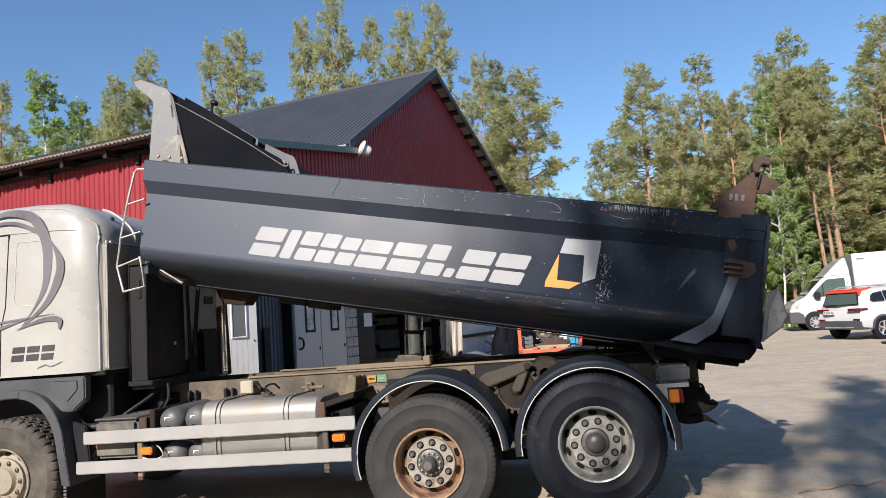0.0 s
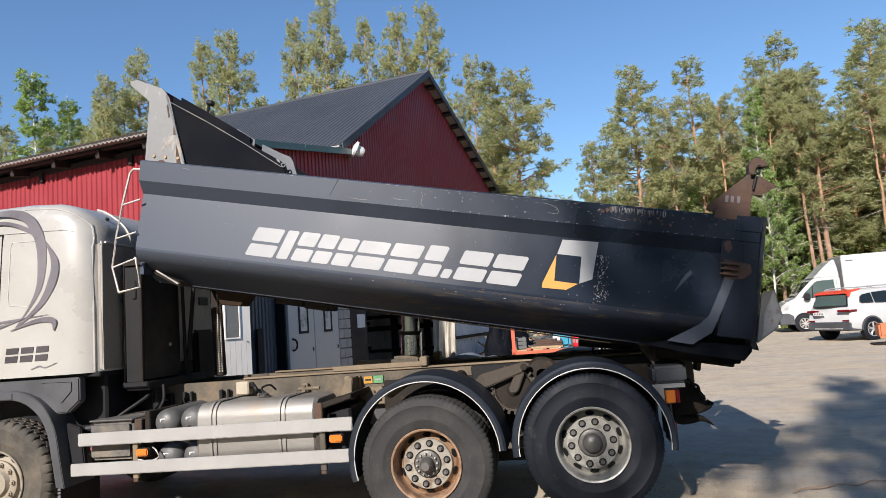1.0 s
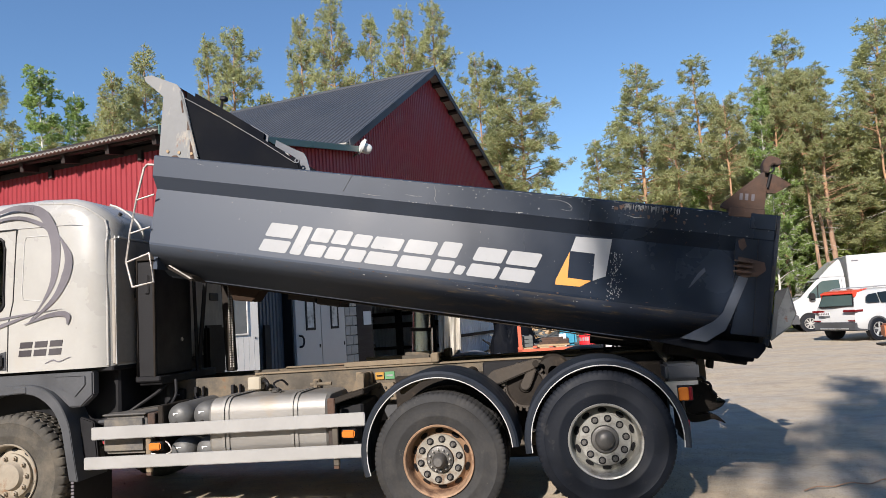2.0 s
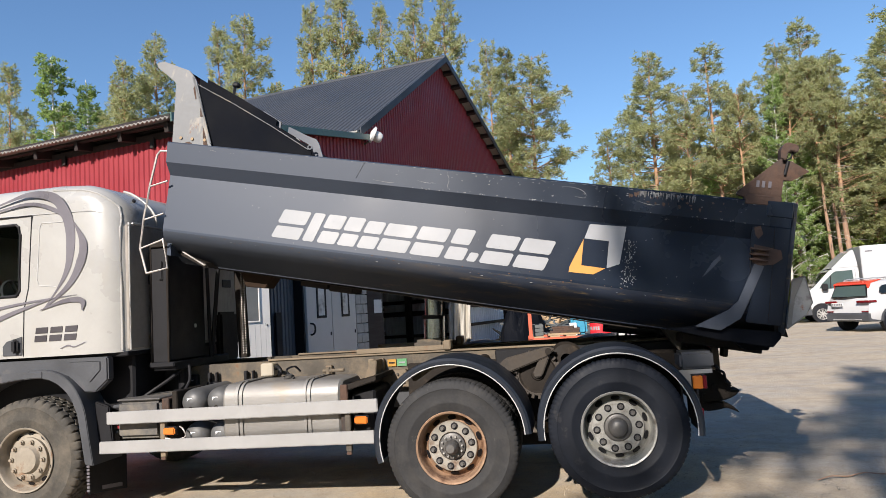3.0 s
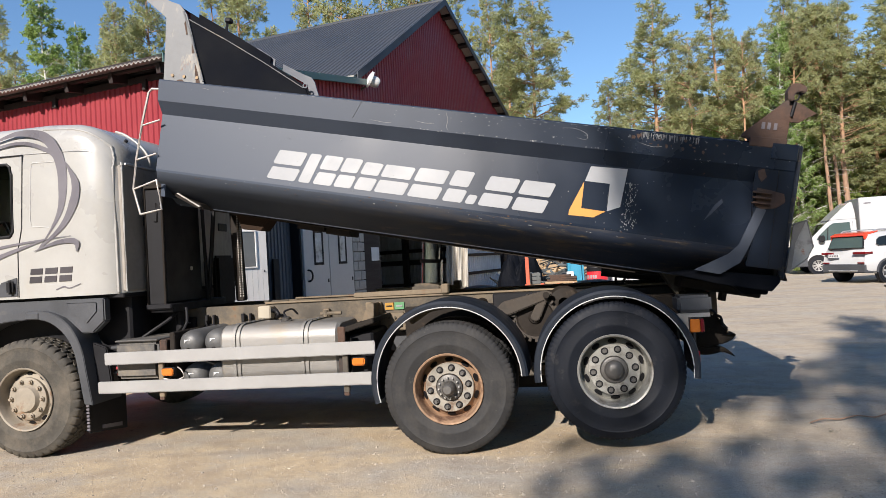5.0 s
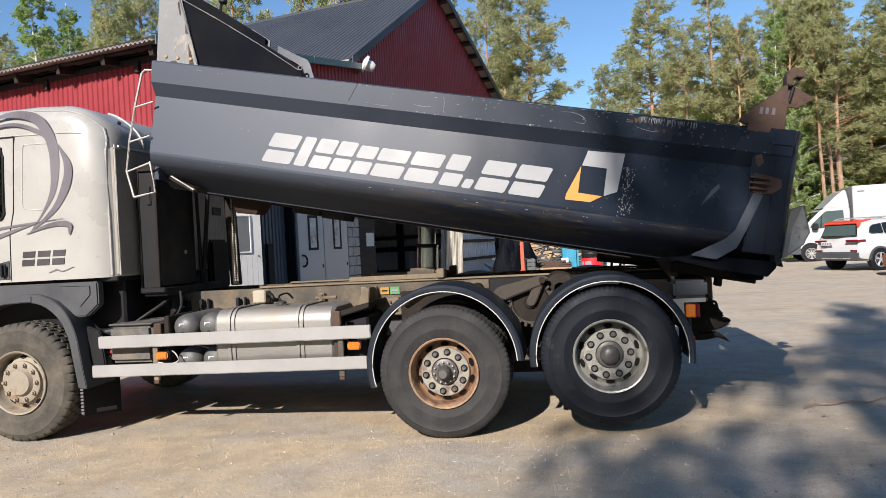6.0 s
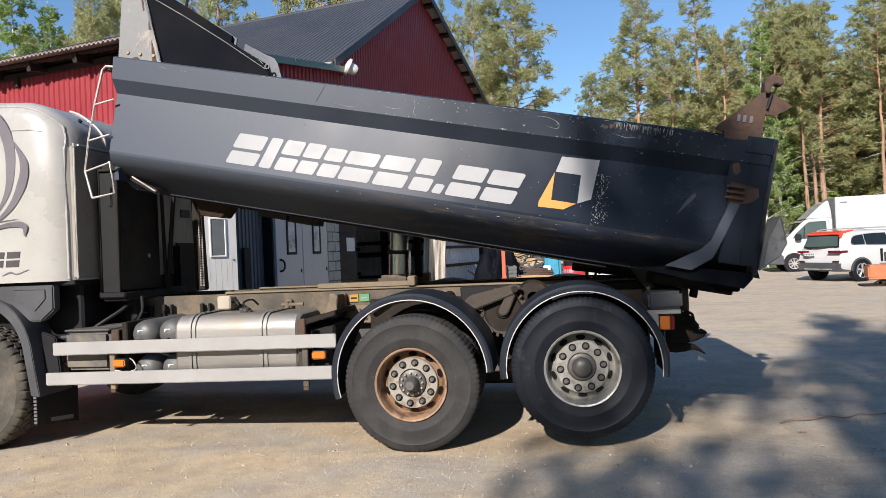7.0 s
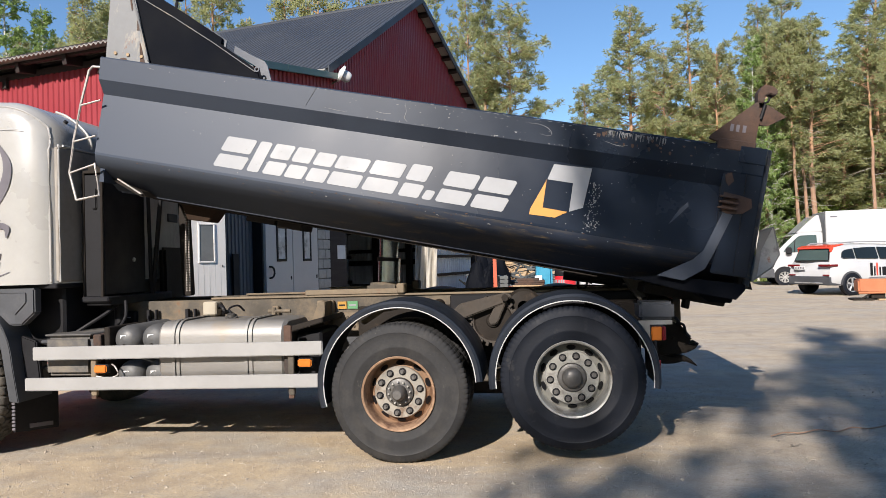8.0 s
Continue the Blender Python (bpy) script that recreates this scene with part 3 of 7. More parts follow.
    part("wall_plate", box(-5.64, -5.60, 0.03, DEEP, 4.40, 4.9, 0.004), M_DARKWOOD, barn)
    for k in range(6):
        part("eave_bracket", box(-5.835, -5.785, 0.55 + k * 1.9, 0.63 + k * 1.9, 4.34, 4.5, 0.004), M_DARKWOOD, barn)
    # green flashing along the open end of the lean-to roof
    for k in range(3):
        s0, s1 = LEAN0 + k * 2.033, LEAN0 + (k + 1) * 2.033 - 0.006
        z0, z1 = lean_z(s0), lean_z(s1)
        part("verge_flashing", prism([(s0, z0 + 0.07), (s1, z1 + 0.07), (s1, z1 - 0.06), (s0, z0 - 0.06)], -0.17, -0.15), M_FLASH, barn)
        part("verge_flashing", prism([(s0, z0 + 0.075), (s1, z1 + 0.075), (s1, z1 + 0.065), (s0, z0 + 0.065)], -0.15, 0.05), M_FLASH, barn)
        part("flashing_joint", prism([(s1 - 0.015, z1 + 0.078), (s1 + 0.015, z1 + 0.078), (s1 + 0.015, z1 - 0.065), (s1 - 0.015, z1 - 0.065)], -0.176, -0.165), M_FLASH, barn)
    # closing walls
    for nm, b in (("back_wall", box(11.62, 11.70, GABLE_Y + 0.02, DEEP, 0, rake_z(11.70) - 0.04, 0)), ("end_wall", box(-5.7, 11.62, DEEP - 0.1, DEEP, 0, 5.0, 0))):
        part(nm, b, M_ZINC, barn)
    part("end_wall", prism([(EAVE_S, 5.0), (11.62, 5.0), (11.62, rake_z(11.62) - 0.05), (RIDGE_S, RIDGE_Z - 0.05), (EAVE_S, EAVE_Z - 0.05)], DEEP - 0.1, DEEP), M_RED_WALL, barn)
    # interior of the open bay
    part("partition", box(-0.62, -0.52, 0.14, 7.0, 0, 5.6, 0), M_DARKWOOD, barn)
    barn_part("inner_wall", corrugated(-0.5, 11.6, lambda a: 0, lambda a: min(5.8, rake_z(a)), lambda a, o, t: (a, 6.0 - o, t), 0.2, 0.03), M_ZINC, barn, "galvanised sheet wall")
    for z in (0.7, 1.7, 2.7):
        part("girt", box(-0.5, 11.58, 5.86, 5.95, z, z + 0.12), M_DARKWOOD, barn)
    barn_part("inner_wall", corrugated(0.4, 6.0, lambda a: 0, lambda a: 5.6, lambda a, o, t: (11.6 - o, a, t), 0.14, 0.025), M_ZINC, barn, "galvanised sheet wall")
    for z, h in ((0.55, 0.12), (1.42, 0.2), (1.92, 0.14), (2.9, 0.14)):
        part("girt", box(11.44, 11.56, 0.4, 5.9, z, z + h), M_DARKWOOD, barn)
    for y in (1.6, 3.05, 4.5):
        part("post", box(11.26, 11.43, y, y + 0.25, 0, 5.0), M_DARKWOOD, barn)
    part("bay_floor", box(-0.5, 11.6, 0.1, 7.0, 0.0, 0.03, 0), M_CONCRETE, barn)
    part("post", box(-0.48, 0.26, -0.012, 0.075, 0, 3.9), M_DARKWOOD, barn)
    part("post", box(9.95, 10.75, 0.02, 0.26, 0, 3.9), M_DARKWOOD, barn)
    part("lintel", box(-0.5, 10.75, 0.08, 0.26, 3.75, 3.95), M_DARKWOOD, barn)
    # sliding leaf of galvanised sheet with rails
    barn_part("sliding_door", corrugated(6.0, 9.5, lambda a: 0.05, lambda a: 3.7, front(0.06), 0.2, 0.03), M_ZINC, barn, "galvanised sheet sliding door leaf")
    for z in (1.05, 1.62, 2.7):
        part("door_rail", box(6.0, 9.5, -0.03, 0.02, z, z + 0.09), M_DARKWOOD, barn)
    part("door_bar", box(7.0, 8.9, -0.06, -0.035, 1.80, 1.84), M_ZINC, barn)
    # block pier
    pier = part("block_pier", box(-0.97, -0.49, 0.03, 0.43, 0, 3.9, 0), M_MORTAR, barn, "mortar core of the block pier")
    for r in range(19):
        cut = -0.78 if r % 2 else -0.68
        for a, b in ((-0.975, cut - 0.008), (cut + 0.008, -0.485)):
            part("block", box(a, b, -0.018, 0.2, r * 0.205 + 0.005, r * 0.205 + 0.193, 0.008), M_BLOCK, pier)
    # recess between the open door and the double door
    barn_part("recess_wall", corrugated(-4.70, -2.84, lambda a: 0, lambda a: 2.72, front(0.24), 0.1, 0.02), M_SHADESHEET, barn)
    part("recess_side", box(-4.72, -4.69, 0.06, 0.26, 0, 2.72, 0), M_BLACK, barn)
    part("recess_side", box(-2.86, -2.82, 0.03, 0.26, 0, 2.72, 0), M_BLACK, barn)
    # grey double door
    for s0, s1, w in ((-2.80, -1.93, (-2.42, -2.19)), (-1.91, -0.99, (-1.52, -1.31))):
        leaf = part("door", box(s0, s1, -0.012, 0.05, 0.02, 2.66, 0.006), M_GREYDOOR, barn, "grey painted door leaf with a narrow window")
        fr = merge(box(w[0] - 0.05, w[1] + 0.05, -0.028, -0.012, 1.60, 1.65), box(w[0] - 0.05, w[1] + 0.05, -0.028, -0.012, 2.22, 2.27),
                   box(w[0] - 0.05, w[0], -0.028, -0.012, 1.65, 2.22), box(w[1], w[1] + 0.05, -0.028, -0.012, 1.65, 2.22))
        part("window_frame", fr, M_BLACK, leaf)
        part("pane", box(w[0], w[1], -0.020, -0.014, 1.65, 2.22, 0), M_GREYPANE, leaf, "pane covered with pale sheet")
        part("lock", box(s1 - 0.09, s1 - 0.05, -0.022, -0.012, 1.25, 1.32), M_BLACK, leaf)
        if s0 < -2:
            part("door_handle", tube(spline([(s0 + 0.1, -0.012, 1.30), (s0 + 0.1, -0.07, 1.31), (s0 + 0.15, -0.075, 1.36), (s0 + 0.15, -0.075, 1.45), (s0 + 0.1, -0.07, 1.50), (s0 + 0.1, -0.012, 1.51)]), 0.018), M_BLACK, leaf)
    part("door_frame", box(-2.82, -0.98, 0.02, 0.12, 2.67, 2.74), M_GREYDOOR, barn)
    part("recess_board", box(-3.52, -3.36, 0.15, 0.19, 0.1, 1.75, 0.006), M_BLACK, barn)
    # white side door
    swing = Matrix.Translation((-4.90, 0.0, 0)) @ Matrix.Rotation(radians(-18), 4, "Z")
    leaf = part("door", box(0, 0.70, -0.06, 0.0, 0.03, 2.68, 0.006, m=swing), M_WHITEDOOR, barn, "white boarded door leaf with a narrow window, ajar")
    for k in range(1, 7):
        part("board_joint", box(0.1 * k - 0.0015, 0.1 * k + 0.0015, -0.0615, -0.059, 0.04, 1.58, 0, m=swing), M_TRIM, leaf)
    fr = merge(*(box(a, b, -0.075, -0.06, c, d, 0.004, m=swing) for a, b, c, d in ((0.21, 0.50, 1.60, 1.625), (0.21, 0.50, 2.19, 2.215), (0.21, 0.235, 1.625, 2.19), (0.475, 0.50, 1.625, 2.19))))
    part("window_frame", fr, M_WHITEDOOR, leaf)
    part("pane", box(0.235, 0.475, -0.068, -0.062, 1.625, 2.19, 0, m=swing), M_DOORGLASS, leaf)
    part("lock", box(0.62, 0.64, -0.07, -0.06, 1.53, 1.56, 0.004, m=swing), M_BLACK, leaf)
    part("door_edge", box(0.70, 0.715, -0.055, -0.005, 0.03, 2.68, 0.003, m=swing), M_BLACK, leaf)
    return barn


build_barn()


def build_curtain():
    """A gathered tarpaulin, placed to fit the camera's view and set outside the wall so that it catches the sun."""
    bm = bmesh.new()
    rows, cols = 22, 44
    grid = []
    for j in range(rows + 1):
        v = j / rows
        row = []
        for i in range(cols + 1):
            u = i / cols
            x = CURTAIN_X + 0.60 * (u - 0.5) * (1 + 0.10 * v) + 0.03 * math.sin(v * 5)
            y = CURTAIN_Y + 0.07 * math.sin(u * 19 + 0.6 * math.sin(v * 6)) + 0.035 * math.sin(u * 43 + v * 8) * v - 0.10 * v * v
            row.append(bm.verts.new((x, y, 3.7 - 3.05 * v + (0.09 * math.sin(u * 9) if j == rows else 0))))
        grid.append(row)
    for j in range(rows):
        for i in range(cols):
            bm.faces.new((grid[j][i], grid[j][i + 1], grid[j + 1][i + 1], grid[j + 1][i]))
    ob = part("tarpaulin_curtain", bm, M_TARP, None, smooth=True)
    md = ob.modifiers.new("thick", "SOLIDIFY")
    md.thickness = 0.004
    # unseen rail added to carry the tarpaulin
    rail = part("curtain_rail", cyl((CURTAIN_X - 0.62, CURTAIN_Y, 3.72), (CURTAIN_X + 0.36, CURTAIN_Y, 3.72), 0.025, 10), M_FRAME, ob)
    rail.matrix_world = Matrix()
    tagged(ob, "dirty white tarpaulin gathered and hanging in front of the barn opening", "curtain")


CURTAIN_X, CURTAIN_Y = -1.96, 14.0
build_curtain()

note_paper = part("notice", box(-0.18, 0.18, -0.022, -0.016, 1.63, 1.93, 0), M_PAPER)
note_paper.matrix_world = BARN
tagged(note_paper, "white paper notice on a dark post", "notice")


def build_wall_lamp():
    lamp = thing("wall_lamp", "white round outdoor lamp on a bent pole at the barn corner", "lamp", BARN @ Matrix.Translation((-0.2, 0.25, 5.47)))
    part("pole", tube(spline([(0, 0.0, -1.4), (0, 0.0, -0.3), (0.02, -0.15, -0.05), (0.10, -0.45, 0.12)]), 0.022), M_FRAME, lamp)
    hs = part("housing", lathe([(0, -0.12), (0.10, -0.12), (0.13, -0.06), (0.13, 0.06), (0.20, 0.07), (0.20, 0.12), (0.09, 0.16), (0, 0.16)], 28, centre=(0, 0, 0)), M_LAMPWHITE, lamp, smooth=True)
    hs.matrix_local = Matrix.Translation((0.12, -0.52, 0.16)) @ Matrix.Rotation(radians(40), 4, "Z") @ Matrix.Rotation(radians(25), 4, "X") @ Matrix.Diagonal((0.95, 0.95, 0.95, 1))
    part("lens", lathe([(0, -0.14), (0.085, -0.135), (0.085, -0.12)], 20), M_PAPER, hs, smooth=True)
    return lamp


build_wall_lamp()
# ---------------------------------------------------------------- the tipper truck: x to its tail, y across, z up
truck = thing("dump_truck", "cream three-axle tipper truck with its dark steel body partly raised", "truck", pose(0, 0, 0))
NUTS = {}


def rect(parent, name, x0, x1, z0, z1, y, material, label="", d=0.003):
    return part(name, box(x0, x1, y - d, y, z0, z1, 0), material, parent, label)


def build_tyre(parent, material, r=0.53, w=0.30, lugs=64, aggressive=False, y0=0.0):
    """A turned tyre whose tread is cut by cross grooves."""
    g = 0.018 if aggressive else 0.007
    prof = [(0.268, 0.04, 0), (0.276, 0.012, 0), (0.30, 0.004, 0), (0.345, -0.003, 0), (0.352, -0.006, 0), (0.36, -0.004, 0), (0.41, -0.005, 0), (0.455, 0.0, 0), (0.462, -0.004, 0), (0.474, 0.002, 0),
            (r - 0.038, 0.009, 0.3), (r - 0.014, 0.020, 1), (r - 0.002, 0.036, 1), (r, 0.075, 1), (r - 0.012, 0.08, 0), (r - 0.012, 0.09, 0), (r, 0.095, 0.5), (r, 0.145, 0.5), (r - 0.012, 0.15, 0),
            (r - 0.012, 0.16, 0), (r, 0.165, 0.5), (r, 0.21, 0.5), (r - 0.012, 0.215, 0), (r - 0.012, 0.225, 0), (r, 0.23, 1), (r - 0.002, w - 0.036, 1), (r - 0.014, w - 0.02, 1),
            (r - 0.038, w - 0.009, 0.3), (0.41, w, 0), (0.30, w, 0), (0.27, w - 0.04, 0)]
    bm = bmesh.new()
    per = 6 if aggressive else 5
    n = lugs * per
    phase = lambda j: per // 2 if aggressive and (j in (16, 17) or j >= 24) else 0
    rings = []
    for i in range(n):
        k = i % per
        ring = []
        for j, (rr, y, cut) in enumerate(prof):
            a = 2 * math.pi * i / n
            d = rr - (g * (min(1.0, cut * 2) if aggressive else cut) if (k + phase(j)) % per >= per - 1 else 0)
            zig = (0.009 if k < per // 2 else -0.009) if aggressive and 13 <= j <= 24 else 0.0
            ring.append(bm.verts.new((d * math.cos(a), y0 + y + zig, d * math.sin(a))))
        rings.append(ring)
    for i in range(n):
        p, q = rings[i], rings[(i + 1) % n]
        for j in range(len(prof) - 1):
            bm.faces.new((p[j], p[j + 1], q[j + 1], q[j]))
    bmesh.ops.recalc_face_normals(bm, faces=bm.faces[:])
    return part("tyre", bm, material, parent, "worn rubber tyre", smooth=True)


def shared(name, key, make, material, parent, m):
    """A part whose mesh is made once for all alike pieces."""
    if key not in NUTS:
        NUTS[key] = part(name, make(), material, parent)
        NUTS[key].matrix_local = m
        return NUTS[key]
    ob = new(name, NUTS[key].data)
    ob.parent = parent
    ob.matrix_local = m
    return ob


def build_nuts(parent, n, rad, y, size, material, hole=0.0, turn=0.0):
    """A ring of nuts, each in a dark stud hole where hole is its radius."""
    for i in range(n):
        a = 2 * math.pi * i / n + turn
        at = Matrix.Translation((rad * math.cos(a), y, rad * math.sin(a)))
        if hole:
            shared("stud_hole", ("hole", hole), lambda: lathe([(0, -0.003), (hole, -0.003), (hole, 0.004)], 18), M_BLACK, parent, at)
        shared("wheel_nut", (size, material.name), lambda: merge(cyl((0, 0, 0), (0, -0.016, 0), size, 6), cyl((0, -0.012, 0), (0, -0.030, 0), size * 0.6, 8)), material, parent, at)


def hand_holes(parent, n, rad, y, slope, a_off=0.0, size=(0.032, 0.020)):
    """Dark oval openings in the sloping disc of a rim."""
    for i in range(n):
        a = 2 * math.pi * i / n + a_off
        m = Matrix.Rotation(-a, 4, "Y") @ Matrix.Translation((rad, y, 0)) @ Matrix.Rotation(slope, 4, "Z") @ Matrix.Diagonal((size[1], 1, size[0], 1))
        shared("hand_hole", ("hand",), lambda: lathe([(0, -0.004), (1.0, -0.004), (1.0, 0.004)], 16), M_BLACK, parent, m)


def build_wheel(name, place, style):
    deep = {"front": 0.10, "drive": 0.15, "tag": 0.15}[style]
    face = {"front": 0.05, "drive": 0.085, "tag": 0.092}[style]
    prof = [(0.270, 0.04), (0.277, 0.012), (0.284, -0.004), (0.280, -0.010), (0.268, -0.004), (0.262, 0.012), (0.256, 0.05), (0.252, deep - 0.015), (0.246, deep), (0.240, deep - 0.004), (0.198, face + 0.014), (0.06, face + 0.006)]
    w = part("wheel", lathe(prof, 72), {"front": M_RIM_TAN, "drive": M_RIM_RUST, "tag": M_RIM_SILVER}[style], truck,
             {"front": "dusty tan front wheel", "drive": "rust-brown drive wheel with deep dish", "tag": "silver-grey tag-axle wheel lifted off the ground"}[style], smooth=True)
    w.matrix_world = place
    if style == "front":
        build_tyre(w, M_TYRE_DUST, lugs=40, aggressive=True)
        hand_holes(w, 10, 0.219, 0.078, 0.65, 0.31, (0.03, 0.017))
        part("hub", lathe([(0.19, face + 0.01), (0.19, face - 0.012), (0.182, face - 0.018), (0.128, face - 0.018), (0.118, face - 0.03), (0.108, face - 0.05), (0.06, face - 0.056), (0, face - 0.056)], 40), M_RIM_TAN, w, "dusty tan hub", smooth=True)
        build_nuts(w, 10, 0.158, face - 0.018, 0.021, M_RIM_TAN)
    elif style == "drive":
        build_tyre(w, M_TYRE, lugs=82)
        build_tyre(w, M_TYRE, lugs=82, y0=0.34)
        hand_holes(w, 10, 0.219, 0.120, 0.84, 0.31, (0.034, 0.022))
        part("hub_ring", lathe([(0.198, face + 0.03), (0.198, face - 0.004), (0.193, face - 0.010), (0.112, face - 0.010), (0.108, face + 0.01)], 56), M_STUD, w, "light grey stud ring", smooth=True)
        build_nuts(w, 10, 0.158, face - 0.010, 0.019, M_HUB_DARK, 0.029, 0.16)
        part("hub", lathe([(0.106, face + 0.01), (0.104, face - 0.024), (0.094, face - 0.03), (0.058, face - 0.032), (0.054, face - 0.08), (0.044, face - 0.12), (0.032, face - 0.135), (0, face - 0.136)], 32), M_HUB_DARK, w, "greasy protruding drive hub", smooth=True)
        build_nuts(w, 12, 0.083, face - 0.03, 0.008, M_HUB_GREY, turn=0.1)
    else:
        build_tyre(w, M_TYRE_DARK, lugs=82)
        hand_holes(w, 10, 0.219, 0.120, 0.84, 0.31, (0.034, 0.022))
        part("hub_ring", lathe([(0.198, face + 0.03), (0.198, face - 0.004), (0.193, face - 0.010), (0.108, face - 0.010), (0.104, face + 0.01)], 56), M_RIM_SILVER, w, smooth=True)
        build_nuts(w, 10, 0.160, face - 0.010, 0.019, M_HUB_DARK, 0.029, 0.1)
        part("hub", lathe([(0.104, face + 0.01), (0.102, face - 0.02), (0.094, face - 0.025), (0.076, face - 0.027), (0.072, face - 0.046), (0.064, face - 0.060), (0.046, face - 0.072), (0.025, face - 0.079), (0, face - 0.08)], 30), M_HUB_DARK, w, "dark grey domed hub cap", smooth=True)
    return w


AX1, AX2, AX3 = -3.83, 0.0, 1.297
for x, z, st in ((AX1, 0.53, "front"), (AX2, 0.53, "drive"), (AX3, 0.632, "tag")):
    build_wheel(st, pose(x, 0, z), st)
    build_wheel(st, pose(x, 2.54, z, 0, 0, 180), st)
    if st != "front":
        part("axle", cyl((x, 0.2, z), (x, 2.34, z), 0.09, 16), M_GREASE, truck, smooth=True)
part("axle", box(AX1 - 0.06, AX1 + 0.06, 0.3, 2.24, 0.40, 0.52, 0.02), M_GREASE, truck)
part("differential", lathe([(0, -0.2), (0.12, -0.18), (0.2, -0.06), (0.2, 0.06), (0.12, 0.18), (0, 0.2)], 24, centre=(AX2, 1.27, 0.53)), M_GREASE, truck, smooth=True)


def build_fender(cx, cz, r, a0, a1, y0=0.0, width=0.56, name="mudguard"):
    prof = [(r - 0.055, y0), (r - 0.025, y0 - 0.004), (r - 0.006, y0 + 0.010), (r, y0 + 0.04), (r, y0 + width), (r - 0.012, y0 + width), (r - 0.012, y0 + 0.045), (r - 0.018, y0 + 0.02), (r - 0.03, y0 + 0.008), (r - 0.055, y0 + 0.010)]
    f = part(name, lathe(prof, 40, a0=a0, a1=a1, close=True, centre=(cx, 0, cz)), M_FENDER, truck, "black plastic mudguard with white edge trim", smooth=True)
    pts = [(cx + (r - 0.056) * math.cos(radians(a0 + (a1 - a0) * i / 40)), y0 + 0.002, cz + (r - 0.056) * math.sin(radians(a0 + (a1 - a0) * i / 40))) for i in range(41)]
    part("edge_trim", tube(pts, 0.0045, 6), M_TRIM, f)
    return f


build_fender(0.005, 0.595, 0.64, 2, 196)
build_fender(1.305, 0.635, 0.625, -7, 187)
for cx in (0.005, 1.305):
    build_fender(cx, 0.60, 0.64, 0, 190, 1.98)

# chassis
for y in (0.86, 1.62):
    m = prism([(-5.0, 0.95), (2.25, 0.95), (2.25, 1.225), (-5.0, 1.225)], y, y + 0.06, bev=0.006)
    part("frame_rail", m, M_FRAME, truck, "dusty steel frame rail")
    part("subframe_rail", box(-1.9, 2.2, y - 0.012, y + 0.07, 1.228, 1.245, 0.004), M_FRAME_TAN, truck)
    part("upper_beam", box(-1.0, -0.14, y - 0.02, y + 0.08, 1.248, 1.292, 0.005), M_FRAME_TAN, truck)
    part("beam_end", box(-0.16, -0.09, y - 0.04, y + 0.1, 1.246, 1.335, 0.01), M_FRAME_TAN, truck)
for x in (-2.2, -1.2, -0.3, 0.65, 1.7, 2.15):
    part("cross_member", box(x - 0.06, x + 0.06, 0.92, 1.62, 0.98, 1.2, 0.01), M_GREASE, truck)
# black plate added over the rail to darken it behind the chain wheel
part("rear_frame", box(0.32, 2.05, 0.76, 0.85, 0.94, 1.226, 0.01), M_BLACK, truck)
# bolted brackets on the rail
for x0, x1, z0, z1 in ((-0.88, -0.82, 1.06, 1.20), (-0.79, -0.73, 1.06, 1.20), (-1.30, -1.24, 1.06, 1.16)):
    b = part("bracket", box(x0, x1, 0.80, 0.858, z0, z1, 0.008), M_FRAME_TAN, truck)
    for z in (z0 + 0.04, z1 - 0.04):
        part("bolt", cyl((x0 + 0.035, 0.80, z), (x0 + 0.035, 0.782, z), 0.012, 6), M_FRAME, b)
part("gusset", prism([(-0.90, 0.95), (-0.76, 1.0), (-0.74, 1.20), (-0.80, 1.20)], 0.6, 0.8, bev=0.006), M_FRAME, truck)
part("suspension_bracket", prism([(-0.5, 0.75), (0.45, 0.75), (0.4, 1.14), (-0.5, 1.14)], 0.78, 0.85, bev=0.008), M_GREASE, truck)
st1 = part("sticker", box(-0.703, -0.622, 0.845, 0.858, 1.12, 1.185, 0), M_YELLOW, truck, "yellow warning sticker")
part("sticker_mark", box(-0.69, -0.635, 0.842, 0.845, 1.147, 1.16, 0), M_BLACK, st1)
st2 = part("sticker", box(-0.612, -0.52, 0.845, 0.858, 1.12, 1.187, 0), M_GREEN, truck, "green sticker")
part("sticker_mark", box(-0.595, -0.535, 0.842, 0.845, 1.145, 1.16, 0), M_WHITE_DECAL, st2)
bp = part("bolt_plate", prism([(-0.74, 0.93), (-0.50, 0.93), (-0.52, 1.09), (-0.74, 1.09)], 0.80, 0.858, bev=0.006), M_FRAME_TAN, truck)
for i in range(4):
    for z in (0.975, 1.05):
        part("bolt", cyl((-0.71 + 0.055 * i, 0.80, z), (-0.71 + 0.055 * i, 0.783, z), 0.012, 6), M_FRAME, bp)
part("mudguard_bracket", prism([(-0.34, 1.02), (-0.18, 1.12), (0.06, 1.16), (0.22, 1.14), (0.22, 1.17), (0.05, 1.195), (-0.2, 1.155), (-0.37, 1.05)], 0.34, 0.40, bev=0.006), M_FRAME_TAN, truck)
